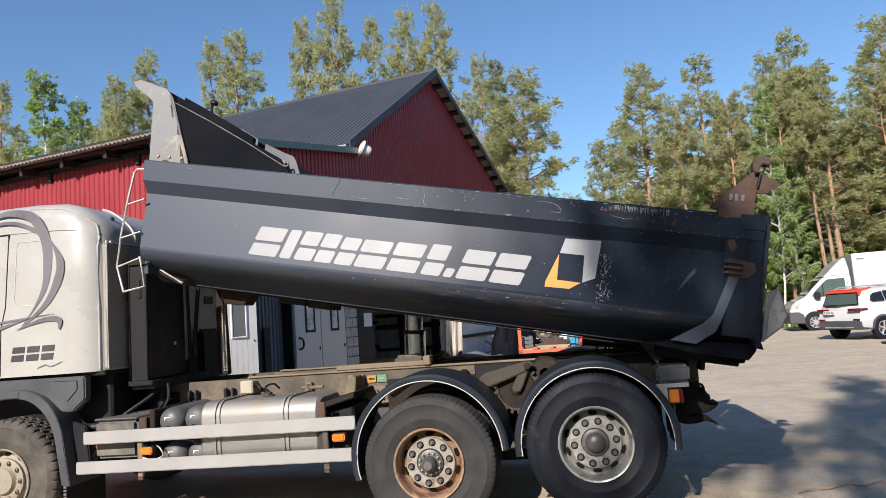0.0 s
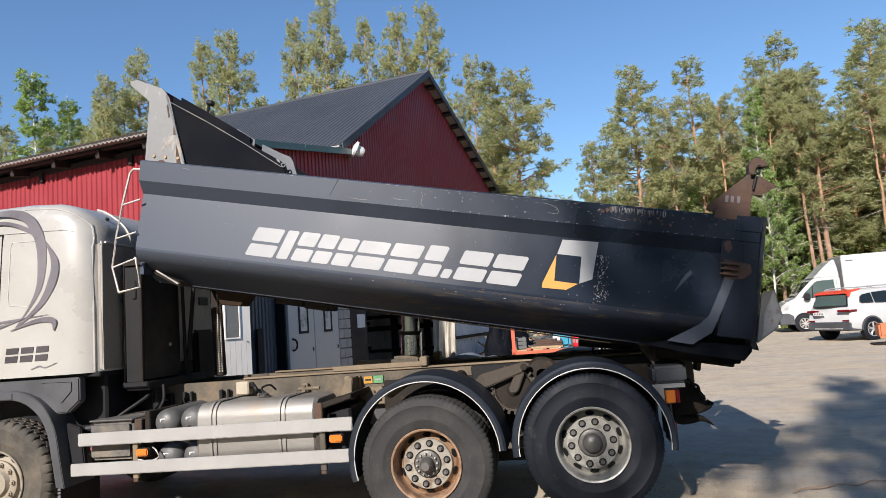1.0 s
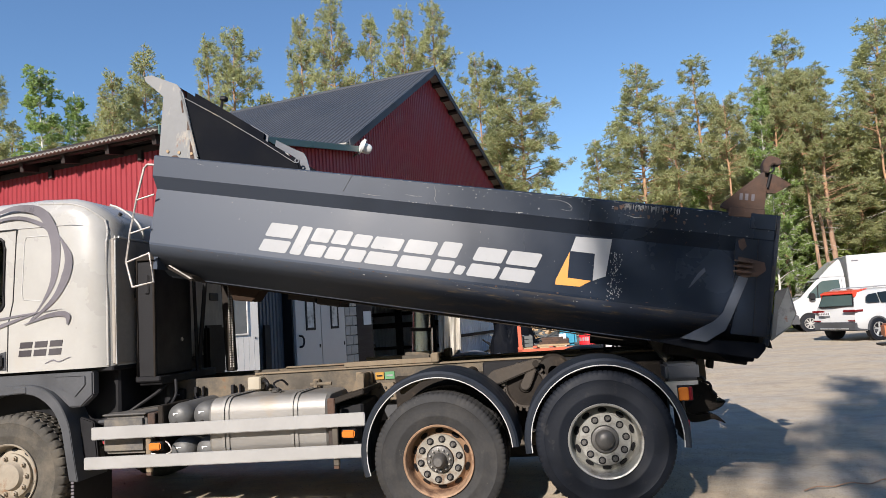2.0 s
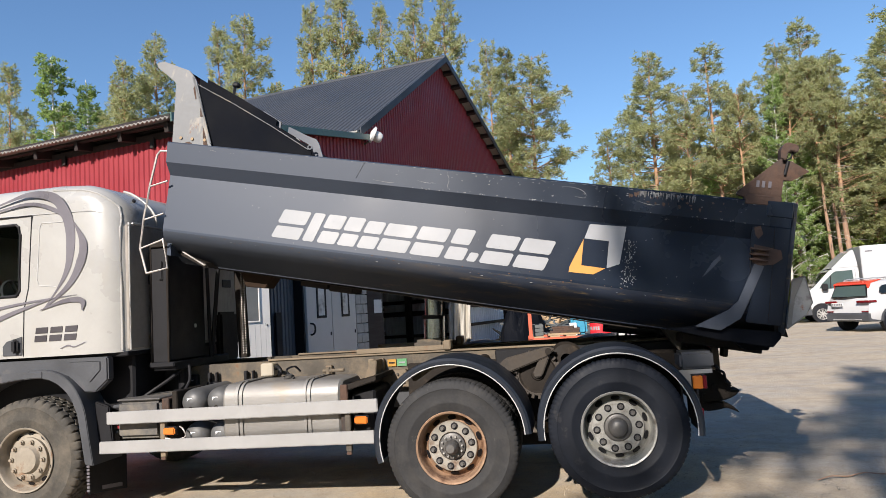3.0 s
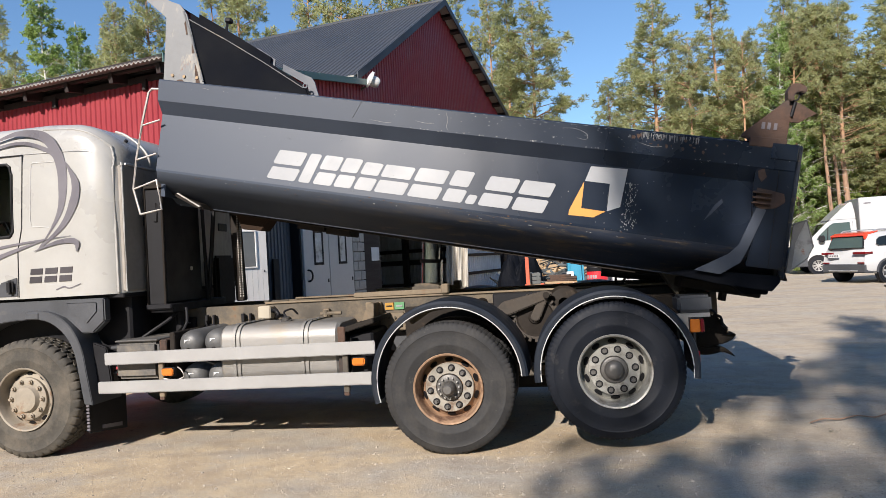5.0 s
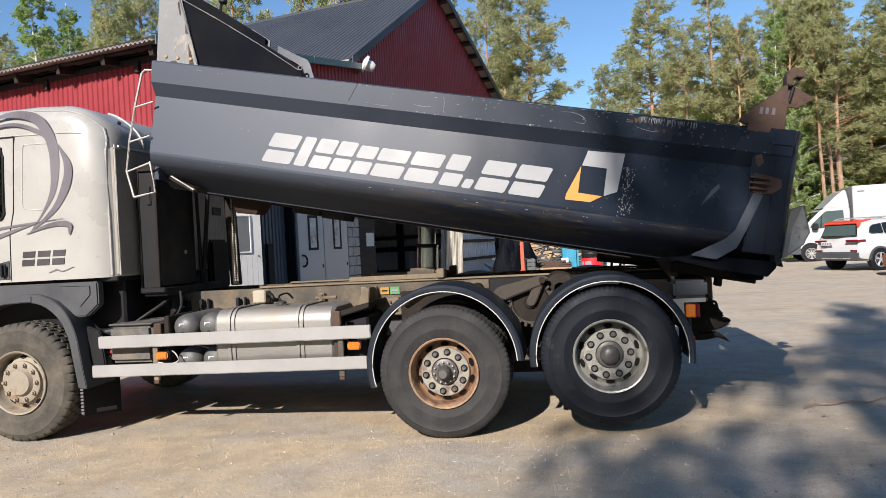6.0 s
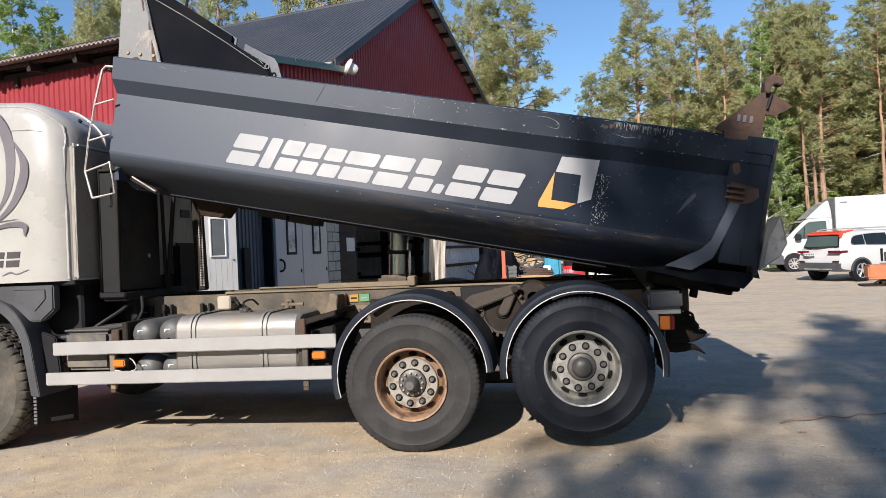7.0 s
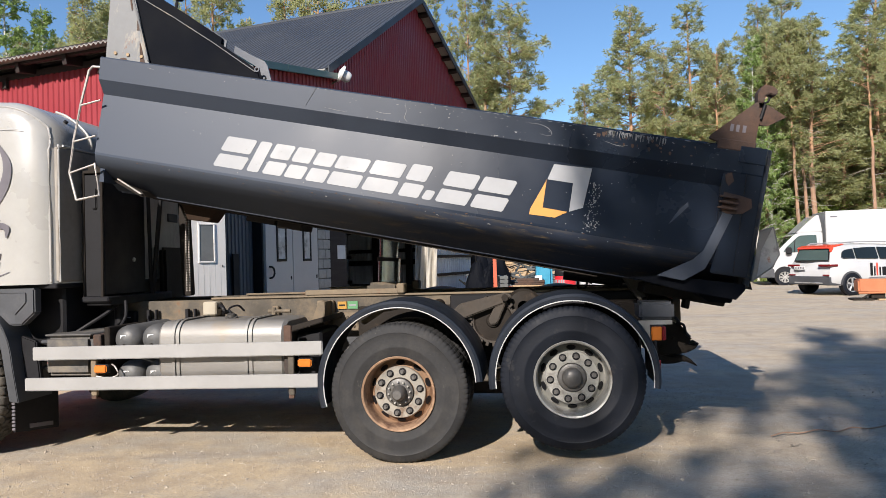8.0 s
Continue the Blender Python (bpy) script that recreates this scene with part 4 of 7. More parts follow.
# swing arm and spring plate between the rear axles
arm = part("link_arm", prism([(0.36, 1.10), (0.46, 1.04), (0.80, 1.16), (0.86, 1.22), (0.80, 1.245), (0.42, 1.16)], 0.56, 0.62, bev=0.01), M_ARM, truck)
part("arm_pin", cyl((0.80, 0.56, 1.205), (0.80, 0.53, 1.205), 0.028, 12), M_GREASE, arm)
disc = part("chain_wheel", lathe([(0.165, 0.0), (0.185, 0.0), (0.19, 0.02), (0.19, 0.10), (0.12, 0.14), (0, 0.14)], 44, centre=(0.695, 0.62, 1.01)), M_CHAINWHEEL, truck, "dusty toothed snow-chain wheel", smooth=True)
part("plate_face", lathe([(0, -0.006), (0.05, -0.006), (0.06, 0.012), (0.15, 0.02), (0.168, 0.0)], 32, centre=(0.695, 0.62, 1.01)), M_GREASE, disc)
part("wheel_boss", lathe([(0, -0.03), (0.032, -0.028), (0.04, -0.006), (0.05, 0.0)], 18, centre=(0.695, 0.62, 1.01)), M_ARM, disc, smooth=True)
# black box added to close off light in the gap between the wheels
part("inner_shield", box(0.42, 1.0, 0.95, 1.05, 0.34, 0.96, 0.02), M_BLACK, truck)
for i in range(22):
    a = 2 * math.pi * i / 22
    part("rib", box(-0.013, 0.013, 0.60, 0.70, 0.175, 0.212, 0.003, m=Matrix.Translation((0.695, 0, 1.01)) @ Matrix.Rotation(a, 4, "Y")), M_CHAINWHEEL, disc)
part("plate_link", prism([(0.655, 1.02), (0.68, 0.985), (0.72, 0.985), (0.745, 1.02), (0.82, 1.19), (0.75, 1.21)], 0.575, 0.595, bev=0.008), M_ARM, truck)
part("spring_bellow", lathe([(0.05, 0), (0.13, 0.02), (0.15, 0.06), (0.13, 0.1), (0.15, 0.15), (0.13, 0.2), (0.05, 0.22)], 24, centre=(0.95, 0.66, 1.12)), M_GREASE, truck, smooth=True)
# dark box added to hide sunlit ground past the mudguard
part("axle_shield", box(1.45, 1.88, 0.58, 0.74, 0.55, 1.16, 0.02), M_GREASE, truck)
# gearbox to far skirt: unseen, added to block light under the truck
part("gearbox", box(-3.6, -2.2, 0.95, 1.6, 0.45, 0.95, 0.08, seg=2), M_GREASE, truck)
part("prop_shaft", cyl((-2.2, 1.27, 0.72), (-0.1, 1.27, 0.58), 0.06, 14), M_GREASE, truck, smooth=True)
part("tool_box", box(-2.9, -0.75, 1.95, 2.45, 0.42, 1.05, 0.02), M_PLASTIC, truck)
part("side_skirt", box(-3.15, -0.65, 2.46, 2.49, 0.35, 0.95, 0.006), M_PLASTIC, truck)
part("lower_beam", box(0.15, 1.2, 0.66, 0.78, 0.50, 0.60, 0.01), M_FRAME, truck)
part("brake_chamber", cyl((0.22, 0.6, 1.12), (0.22, 0.8, 1.14), 0.055, 16), M_GREASE, truck, smooth=True)

# side guard
for z0, z1, x0, x1 in ((0.805, 0.912, -3.045, -0.592), (0.556, 0.66, -3.12, -0.63)):
    part("guard_rail", prism([(x0, z0), (x1, z0 + 0.02), (x1, z1 + 0.02), (x0, z1)], 0.03, 0.06, bev=0.006), M_WHITE_BAR, truck, "white painted side guard rail")
for x in (-2.53, -0.86):
    p = part("guard_post", box(x - 0.024, x + 0.024, 0.062, 0.10, 0.51, 0.90, 0.006), M_FRAME if x > -2 else M_FRAME_TAN, truck)
    part("post_arm", box(x - 0.03, x + 0.03, 0.11, 0.86, 0.84, 0.89, 0.006), M_FRAME, p)
    part("post_foot", box(x - 0.022, x + 0.022, 0.062, 0.085, 0.485, 0.51, 0.003), M_RUST, p)
for x, z in ((-0.74, 0.77), (-2.455, 0.735)):
    lamp = part("side_marker", box(x - 0.062, x + 0.062, 0.055, 0.09, z - 0.045, z + 0.03, 0.01), M_BLACK, truck)
    part("lens", box(x - 0.055, x + 0.055, 0.035, 0.056, z - 0.037, z + 0.024, 0.012, seg=2), M_AMBER, lamp, "amber marker lens")
part("marker_wire", tube(spline([(-2.39, 0.1, 0.76), (-2.34, 0.07, 0.74), (-2.32, 0.07, 0.68), (-2.40, 0.06, 0.655), (-2.50, 0.058, 0.67)]), 0.006, 6), M_STEELTUBE, truck)

# fuel tank, round-cornered aluminium, with strap pairs and filler
def round_tank(x0, x1, y0, y1, z0, z1, rad, n=6):
    pts = []
    for cy, cz, a0 in ((y1 - rad, z1 - rad, 0), (y0 + rad, z1 - rad, 90), (y0 + rad, z0 + rad, 180), (y1 - rad, z0 + rad, 270)):
        for k in range(n + 1):
            a = radians(a0 + 90 * k / n)
            pts.append((cy + rad * math.cos(a), cz + rad * math.sin(a)))
    bm = bmesh.new()
    rings = [[bm.verts.new((x, (y - (y0 + y1) / 2) * s + (y0 + y1) / 2, (z - (z0 + z1) / 2) * s + (z0 + z1) / 2)) for y, z in pts]
             for x, s in ((x0, 0.93), (x0 + 0.025, 1.0), (x1 - 0.025, 1.0), (x1, 0.93))]
    m = len(pts)
    for a, b in zip(rings, rings[1:]):
        for k in range(m):
            bm.faces.new((a[k], a[(k + 1) % m], b[(k + 1) % m], b[k]))
    bm.faces.new(rings[0])
    bm.faces.new(rings[-1][::-1])
    bmesh.ops.recalc_face_normals(bm, faces=bm.faces[:])
    return bm


tank = part("fuel_tank", round_tank(-2.0, -0.93, 0.12, 0.74, 0.58, 1.09, 0.12), M_ALU, truck, "brushed aluminium fuel tank", smooth=True)
for x in (-1.86, -1.82, -1.245, -1.205):
    part("strap", round_tank(x - 0.012, x + 0.012, 0.108, 0.752, 0.568, 1.102, 0.13), M_ALU, tank, smooth=True)
part("filler_cap", merge(cyl((-1.50, 0.42, 1.08), (-1.50, 0.41, 1.105), 0.05, 18), cyl((-1.50, 0.41, 1.105), (-1.50, 0.405, 1.128), 0.034, 14)), M_HUB_DARK, tank)
part("breather_hose", tube(spline([(-1.50, 0.42, 1.12), (-1.54, 0.46, 1.17), (-1.49, 0.52, 1.19), (-1.46, 0.58, 1.14)]), 0.009, 6), M_BLACK, tank)
part("tank_bracket", box(-0.93, -0.87, 0.10, 0.8, 0.58, 0.64, 0.01), M_FRAME, truck)
part("tank_bracket", box(-0.925, -0.86, 0.09, 0.12, 0.62, 1.05, 0.008), M_RUST, truck)
part("tank_step", prism([(-0.93, 0.98), (-0.64, 1.06), (-0.64, 1.10), (-0.93, 1.03)], 0.2, 0.8, bev=0.006), M_GREASE, truck)
# black box stands in for the shade behind the fuel tank
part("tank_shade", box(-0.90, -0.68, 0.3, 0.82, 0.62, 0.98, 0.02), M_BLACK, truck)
part("filler_hose", tube(spline([(-1.80, 0.8, 1.16), (-1.74, 0.72, 1.18), (-1.70, 0.7, 1.13), (-1.76, 0.8, 1.10)]), 0.018), M_BLACK, truck)
part("junction_box", box(-1.93, -1.80, 0.74, 0.855, 1.09, 1.215, 0.012), M_CREAM, truck, "cream plastic junction box")
part("pipe_union", merge(cyl((-1.25, 0.6, 1.13), (-1.05, 0.6, 1.13), 0.016, 8), cyl((-1.2, 0.6, 1.10), (-1.2, 0.6, 1.16), 0.022, 8)), M_FRAME, truck)
# air tanks under the rail, ends to the side
for x, z in ((-2.30, 0.95), (-2.06, 0.955), (-2.28, 0.66), (-2.04, 0.66)):
    a = part("air_tank", lathe([(0, -0.01), (0.05, -0.005), (0.09, 0.015), (0.112, 0.05), (0.118, 0.09), (0.118, 0.62), (0, 0.66)], 32, centre=(x, 0.14, z)), M_AIR, truck, "grey steel air tank", smooth=True)
    part("drain_plug", cyl((x, 0.14, z - 0.05), (x, 0.115, z - 0.05), 0.018, 8), M_GREASE, a)
    part("type_label", box(x - 0.035, x + 0.015, 0.1335, 0.1365, z + 0.012, z + 0.04, 0), M_PAPER, a)
# battery box and small parts ahead of it
part("battery_box", box(-3.02, -2.60, 0.14, 0.70, 0.66, 0.99, 0.03, seg=2), M_DUSTBOX, truck, "dusty grey battery box")
part("battery_lid", box(-3.02, -2.60, 0.14, 0.70, 0.988, 1.005, 0.008), M_DUSTBOX, truck)
part("support", box(-2.57, -2.50, 0.12, 0.6, 0.66, 1.0, 0.008), M_RUST, truck)
part("support", box(-2.47, -2.42, 0.12, 0.6, 0.62, 1.06, 0.008), M_GREASE, truck)
for x in (-2.46, -2.08):
    part("rail_clip", merge(box(x - 0.06, x + 0.06, 0.80, 0.856, 1.02, 1.06, 0.006), box(x - 0.05, x - 0.02, 0.80, 0.84, 1.06, 1.15, 0.004), box(x + 0.03, x + 0.05, 0.80, 0.84, 1.06, 1.15, 0.004)), M_BLACK, truck)
part("rail_step", box(-2.95, -2.62, 0.80, 0.856, 1.03, 1.14, 0.01), M_BLACK, truck)
for x in (-2.93, -2.78):
    rect(truck, "step_marking", x, x + 0.12, 1.08, 1.09, 0.799, M_WHITE_DECAL)

# cab: shell, roof, rear wall, plastic skirts
CX0, CX1, CY0, CY1 = -5.35, -2.86, 0.05, 2.49


CAB_SECS = [(-5.35, 0.25, 2.55), (-5.2, 0.08, 2.75), (-4.85, 0.02, 2.95), (-4.3, 0.0, 2.995), (-3.92, 0.0, 3.0), (-3.6, 0.0, 3.005), (-3.30, 0.0, 2.985), (-3.22, 0.003, 2.965), (-3.15, 0.010, 2.94),
            (-3.09, 0.022, 2.905), (-3.03, 0.042, 2.86), (-2.98, 0.068, 2.81), (-2.945, 0.098, 2.765), (-2.915, 0.135, 2.705), (-2.90, 0.18, 2.64)]


def cab_skin(x, a=None, z=None):
    """A point of the cab's near skin at x: on the roof's curve at angle a, or at height z on the side."""
    p, q = next((p, q) for p, q in zip(CAB_SECS, CAB_SECS[1:]) if p[0] <= x <= q[0])
    u = (x - p[0]) / (q[0] - p[0])
    inset, top = p[1] + (q[1] - p[1]) * u, p[2] + (q[2] - p[2]) * u
    if z is not None:
        return (x, CY0 + inset, z)
    return (x, CY0 + inset + 0.19 + 0.17 * math.cos(radians(a)), top - 0.17 + 0.17 * math.sin(radians(a)))


def cab_shell():
    bm = bmesh.new()
    # cross sections (y, z) rounded at the roof; lofted along x with a rounded tail
    def ring(x, inset, top):
        rad = 0.17
        pts = [(CY0 + inset, 1.425), (CY0 + inset, 1.99), (CY0 + inset, min(2.64, top - rad - 0.01))]
        for k in range(8):
            a = radians(180 - 90 * k / 7)
            pts.append((CY0 + inset + 0.02 + rad + rad * math.cos(a), top - rad + rad * math.sin(a)))
        mid = (CY0 + CY1) / 2
        pts += [(2 * mid - y, z) for y, z in pts[::-1]]
        return [bm.verts.new((x, y, z)) for y, z in pts]
    rings = [ring(*s) for s in CAB_SECS]
    for a, b in zip(rings, rings[1:]):
        for k in range(len(a) - 1):
            if k in (1, len(a) - 3) and -4.9 < a[0].co.x and b[0].co.x < -3.9:
                continue  # the side windows
            bm.faces.new((a[k], b[k], b[k + 1], a[k + 1]))
        bm.faces.new((a[-1], b[-1], b[0], a[0]))
    bm.faces.new(rings[0])
    bm.faces.new(rings[-1][::-1])
    bmesh.ops.recalc_face_normals(bm, faces=bm.faces[:])
    return bm


cab = part("cab", cab_shell(), M_CAB, truck, "cream painted sleeper cab with grey swirl decals", smooth=True)
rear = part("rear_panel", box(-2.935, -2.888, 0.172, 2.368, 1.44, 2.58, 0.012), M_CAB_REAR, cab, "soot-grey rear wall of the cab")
part("roof_rib", tube(spline([(-3.24, 0.62, 2.985), (-3.15, 0.62, 2.948), (-3.05, 0.62, 2.878), (-2.97, 0.62, 2.803), (-2.928, 0.62, 2.747), (-2.903, 0.62, 2.69), (-2.897, 0.62, 2.62)]), 0.012), M_CAB, cab)
part("corner_bead", tube([cab_skin(x, 140) for x in (-3.6, -3.45, -3.3, -3.22, -3.15, -3.09, -3.03, -2.98)] + [cab_skin(-2.955, 160), cab_skin(-2.950, 175)] + [cab_skin(-2.950, z=z) for z in (2.55, 2.0, 1.44)], 0.011), M_CAB, cab)
part("corner_bead", tube([(-2.905, 0.20, 2.60), (-2.890, 0.180, 2.54), (-2.888, 0.174, 2.0), (-2.888, 0.174, 1.44)], 0.009), M_CAB, cab)
part("rear_seam", tube([(-2.895, 0.24, 2.595), (-2.895, 2.30, 2.595)], 0.010), M_TRIM, cab)
for y, z in ((0.55, 2.08), (1.95, 2.08)):
    part("vent", box(-2.892, -2.876, y - 0.1, y + 0.1, z - 0.045, z + 0.045, 0.008), M_BLACK, cab)
part("roof_bolt", cyl((-3.01, 0.42, 2.825), (-2.988, 0.42, 2.85), 0.018, 10), M_BLACK, cab)
# door and window seams, window, handle
YS = CY0 - 0.001
for pts in ([(-3.78, 2.72), (-3.80, 2.4), (-3.82, 2.06), (-3.87, 1.86), (-3.88, 1.44)], [(-3.78, 2.72), (-4.3, 2.715), (-5.0, 2.68)]):
    part("door_seam", tube([(x, YS, z) for x, z in pts], 0.005, 6), M_BLACK, cab)
part("roof_seam", tube([(-5.0, YS, 2.715), (-4.2, YS, 2.735), (-3.10, YS, 2.715)], 0.0025, 6), M_TRIM, cab)
for yy, q in ((YS, -0.02), (CY1 + 0.001, 0.02)):
    part("window_rubber", tube([(-4.86, yy, 1.985), (-3.945, yy, 1.99), (-3.915, yy, 2.03), (-3.90, yy, 2.55), (-3.915, yy, 2.62), (-3.945, yy, 2.645), (-4.86, yy, 2.645)], 0.014, 8), M_BLACK, cab)
    pane = part("side_window", box(-4.86, -3.91, yy - 0.003 - q, yy + 0.003 - q, 1.985, 2.645, 0), M_CABGLASS, cab, "clear side window")
    pane.visible_shadow = False
part("cab_floor", box(-4.95, -3.2, 0.10, 2.44, 1.50, 1.56, 0), M_BLACK, cab)
part("bulkhead", box(-3.84, -3.80, 0.10, 2.44, 1.56, 2.9, 0), M_BLACK, cab)
part("headlining", box(-4.95, -3.84, 0.12, 2.42, 2.70, 2.74, 0), M_BLACK, cab)
part("dashboard", box(-5.12, -4.75, 0.12, 2.42, 1.56, 2.05, 0.06, seg=2), M_BLACK, cab)
part("door_lining", box(-4.9, -3.86, 0.075, 0.10, 1.56, 1.98, 0.01), M_BLACK, cab)
part("door_lining", box(-4.9, -3.86, 2.44, 2.465, 1.56, 1.98, 0.01), M_BLACK, cab)
part("steering_wheel", spin(lathe([(0.21, -0.014), (0.225, 0), (0.21, 0.014), (0.195, 0)], 28, close=True), Matrix.Translation((-4.42, 0.62, 2.0)) @ Matrix.Rotation(radians(62), 4, "Y") @ Matrix.Rotation(radians(90), 4, "X")), M_PLASTIC, cab, smooth=True)
part("steering_boss", spin(merge(box(-0.2, 0.2, -0.02, 0.02, -0.02, 0.02), box(-0.06, 0.06, -0.03, 0.03, -0.06, 0.06, 0.01)), Matrix.Translation((-4.42, 0.62, 2.0)) @ Matrix.Rotation(radians(62), 4, "Y") @ Matrix.Rotation(radians(90), 4, "X")), M_BLACK, cab)
for y in (0.45, 1.7):
    seat = part("seat", box(-4.35, -3.95, y, y + 0.5, 1.65, 1.85, 0.05, seg=2), M_BLACK, cab)
    part("seat_back", box(-4.02, -3.90, y, y + 0.5, 1.8, 2.35, 0.05, seg=2), M_BLACK, seat)
for pts in ([(-3.70, 2.60), (-3.68, 2.64), (-3.46, 2.635)], [(-3.70, 2.60), (-3.73, 2.12), (-3.71, 2.07), (-3.54, 2.05)]):
    part("panel_crease", tube([(x, YS, z) for x, z in pts], 0.004, 6), M_TRIM, cab)
hp = part("handle_plate", prism([(-4.09, 1.45), (-3.89, 1.45), (-3.89, 1.62), (-4.05, 1.58), (-4.09, 1.54)], YS - 0.006, YS, bev=0.004), M_PLASTIC, cab)
part("door_handle", box(-3.98, -3.91, YS - 0.05, YS - 0.006, 1.47, 1.60, 0.02, seg=2), M_BLACK, hp)
# decals
for i, (nm, pts, wd) in enumerate((("decal", [(-4.6, 2.70), (-4.05, 2.86), (-3.79, 2.915), (-3.56, 2.87), (-3.45, 2.75), (-3.39, 2.59), (-3.385, 2.39), (-3.42, 2.20), (-3.52, 2.03), (-3.67, 1.85)], [0.01, 0.02, 0.05, 0.09, 0.10, 0.10, 0.085, 0.055, 0.02, 0.004]),
                    ("decal", [(-4.5, 2.70), (-4.05, 2.80), (-3.76, 2.825), (-3.52, 2.74), (-3.44, 2.66)], [0.008, 0.02, 0.03, 0.04, 0.02]),
                    ("decal", [(-3.34, 2.62), (-3.255, 2.43), (-3.285, 2.25), (-3.41, 2.05), (-3.67, 1.85)], [0.008, 0.075, 0.085, 0.05, 0.004]),
                    ("decal", [(-4.6, 1.80), (-4.09, 1.89), (-3.75, 1.93), (-3.32, 1.965)], [0.03, 0.025, 0.018, 0.003]),
                    ("decal", [(-4.6, 1.62), (-4.09, 1.80), (-3.86, 1.87), (-3.55, 1.95)], [0.05, 0.04, 0.03, 0.004]),
                    ("decal", [(-3.70, 1.845), (-3.47, 1.91), (-3.32, 1.92), (-3.265, 1.89), (-3.27, 1.82)], [0.006, 0.035, 0.05, 0.055, 0.01]))):
    part(nm, ribbon(pts, wd, YS - 0.003 - 0.0015 * i), M_STRIPE, cab, "grey swirl decal")
for x0 in (-3.765, -3.615, -3.465):
    for z0, z1, k in ((1.562, 1.618, 0.0), (1.636, 1.69, 0.012)):
        part("emblem_bar", prism([(x0 + k, z0), (x0 + k + 0.122, z0), (x0 + k + 0.131, z1), (x0 + k + 0.009, z1)], YS - 0.004, YS), M_DARK_DECAL, cab, "plain dark emblem bar")
part("script_bar", ribbon([(-3.50, 1.49), (-3.42, 1.515), (-3.36, 1.50), (-3.25, 1.535)], [0.006, 0.014, 0.01, 0.006], YS - 0.004), M_STRIPE, cab)
# skirts and wheel arch
part("side_skirt", prism([(-5.2, 1.40), (-3.05, 1.395), (-3.05, 1.19), (-3.17, 1.09), (-3.28, 1.09), (-3.42, 1.22), (-3.55, 1.27), (-5.2, 1.27)], 0.07, 0.16, bev=0.012), M_PLASTIC, truck, "grey plastic cab skirt")
part("under_cab", box(-5.2, -2.95, 0.3, 2.3, 0.75, 1.40, 0.02), M_BLACK, truck)
part("cab_base", box(-5.3, -2.9, 0.14, 2.4, 1.385, 1.43, 0.01), M_BLACK, truck)
ARCH = spline([(-4.72, 0.70, 0), (-4.60, 1.02, 0), (-4.40, 1.20, 0), (-4.08, 1.285, 0), (-3.73, 1.31, 0), (-3.53, 1.28, 0), (-3.37, 1.17, 0), (-3.26, 0.97, 0), (-3.215, 0.73, 0), (-3.17, 0.46, 0)], 5)
INNER = spline([(-3.255, 0.47, 0), (-3.30, 0.75, 0), (-3.335, 0.93, 0), (-3.42, 1.09, 0), (-3.57, 1.205, 0), (-3.75, 1.235, 0), (-4.08, 1.21, 0), (-4.34, 1.12, 0), (-4.51, 0.96, 0), (-4.62, 0.70, 0)], 5)
arch = part("wheel_arch", prism([(p.x, p.y) for p in ARCH + INNER], 0.02, 0.42, bev=0.006), M_PLASTIC, truck, "grey plastic wheel arch", smooth=True)
part("arch_step", box(-3.80, -3.66, 0.012, 0.1, 1.235, 1.30, 0.01), M_PLASTIC, arch)
part("skirt_panel", prism([(-3.42, 1.365), (-3.12, 1.36), (-3.12, 1.28), (-3.22, 1.18), (-3.36, 1.26)], 0.062, 0.07, bev=0.004), M_PLASTIC, truck)
part("skirt_flap", prism([(-3.24, 1.0), (-3.10, 0.95), (-3.06, 0.60), (-3.18, 0.52), (-3.22, 0.70)], 0.14, 0.19, bev=0.01), M_BLACK, truck)
ACROSS = Matrix.Translation((-3.27, 0, 0)) @ Matrix.Rotation(radians(90), 4, "Z")
flap = part("mud_flap", prism([(0.10, 0.20), (0.62, 0.12), (0.62, 0.62), (0.10, 0.55)], 0.0, 0.018, m=ACROSS, bev=0.004), M_BLACK, truck, "black rubber mud flap")
part("flap_bar", prism([(0.26, 0.20), (0.54, 0.16), (0.54, 0.195), (0.26, 0.235)], -0.004, 0.0, m=ACROSS), M_STRIPE, flap)
for k in range(9):
    part("flap_edge", box(-3.292, -3.262, 0.088, 0.10, 0.22 + 0.03 * k, 0.24 + 0.03 * k, 0.003), M_STRIPE, flap)

for k in range(4):
    part("step_tread", box(-3.14 + 0.012 * k, -3.06 + 0.012 * k, 0.20, 0.34, 0.70 + 0.075 * k, 0.725 + 0.075 * k, 0.006), M_PLASTIC, truck)
# oil tank tower and equipment behind the cab
oil = part("oil_tank", box(-2.80, -2.655, 0.415, 1.05, 1.30, 2.37, 0.015), M_BLACK, truck, "tall black hydraulic oil tank")
part("side_plate", box(-2.82, -2.66, 0.40, 0.412, 1.30, 2.36, 0.004), M_BLACK, oil, "greasy side plate with gauge")
part("edge_tube", cyl((-2.835, 0.40, 1.28), (-2.825, 0.40, 2.40), 0.012, 8), M_GREASE, oil)
part("edge_tube", cyl((-2.66, 0.395, 1.28), (-2.65, 0.395, 2.36), 0.012, 8), M_GREASE, oil)
part("gauge", box(-2.745, -2.70, 0.385, 0.40, 2.06, 2.24, 0.02, seg=2), M_BLACK, oil)
part("lid", box(-2.84, -2.63, 0.39, 1.08, 2.372, 2.40, 0.006), M_GREASE, oil)
part("valve_block", merge(box(-2.80, -2.66, 0.42, 0.56, 2.40, 2.44), cyl((-2.70, 0.5, 2.44), (-2.70, 0.5, 2.50), 0.03, 10), cyl((-2.62, 0.46, 2.40), (-2.62, 0.46, 2.47), 0.04, 12)), M_GREASE, oil)
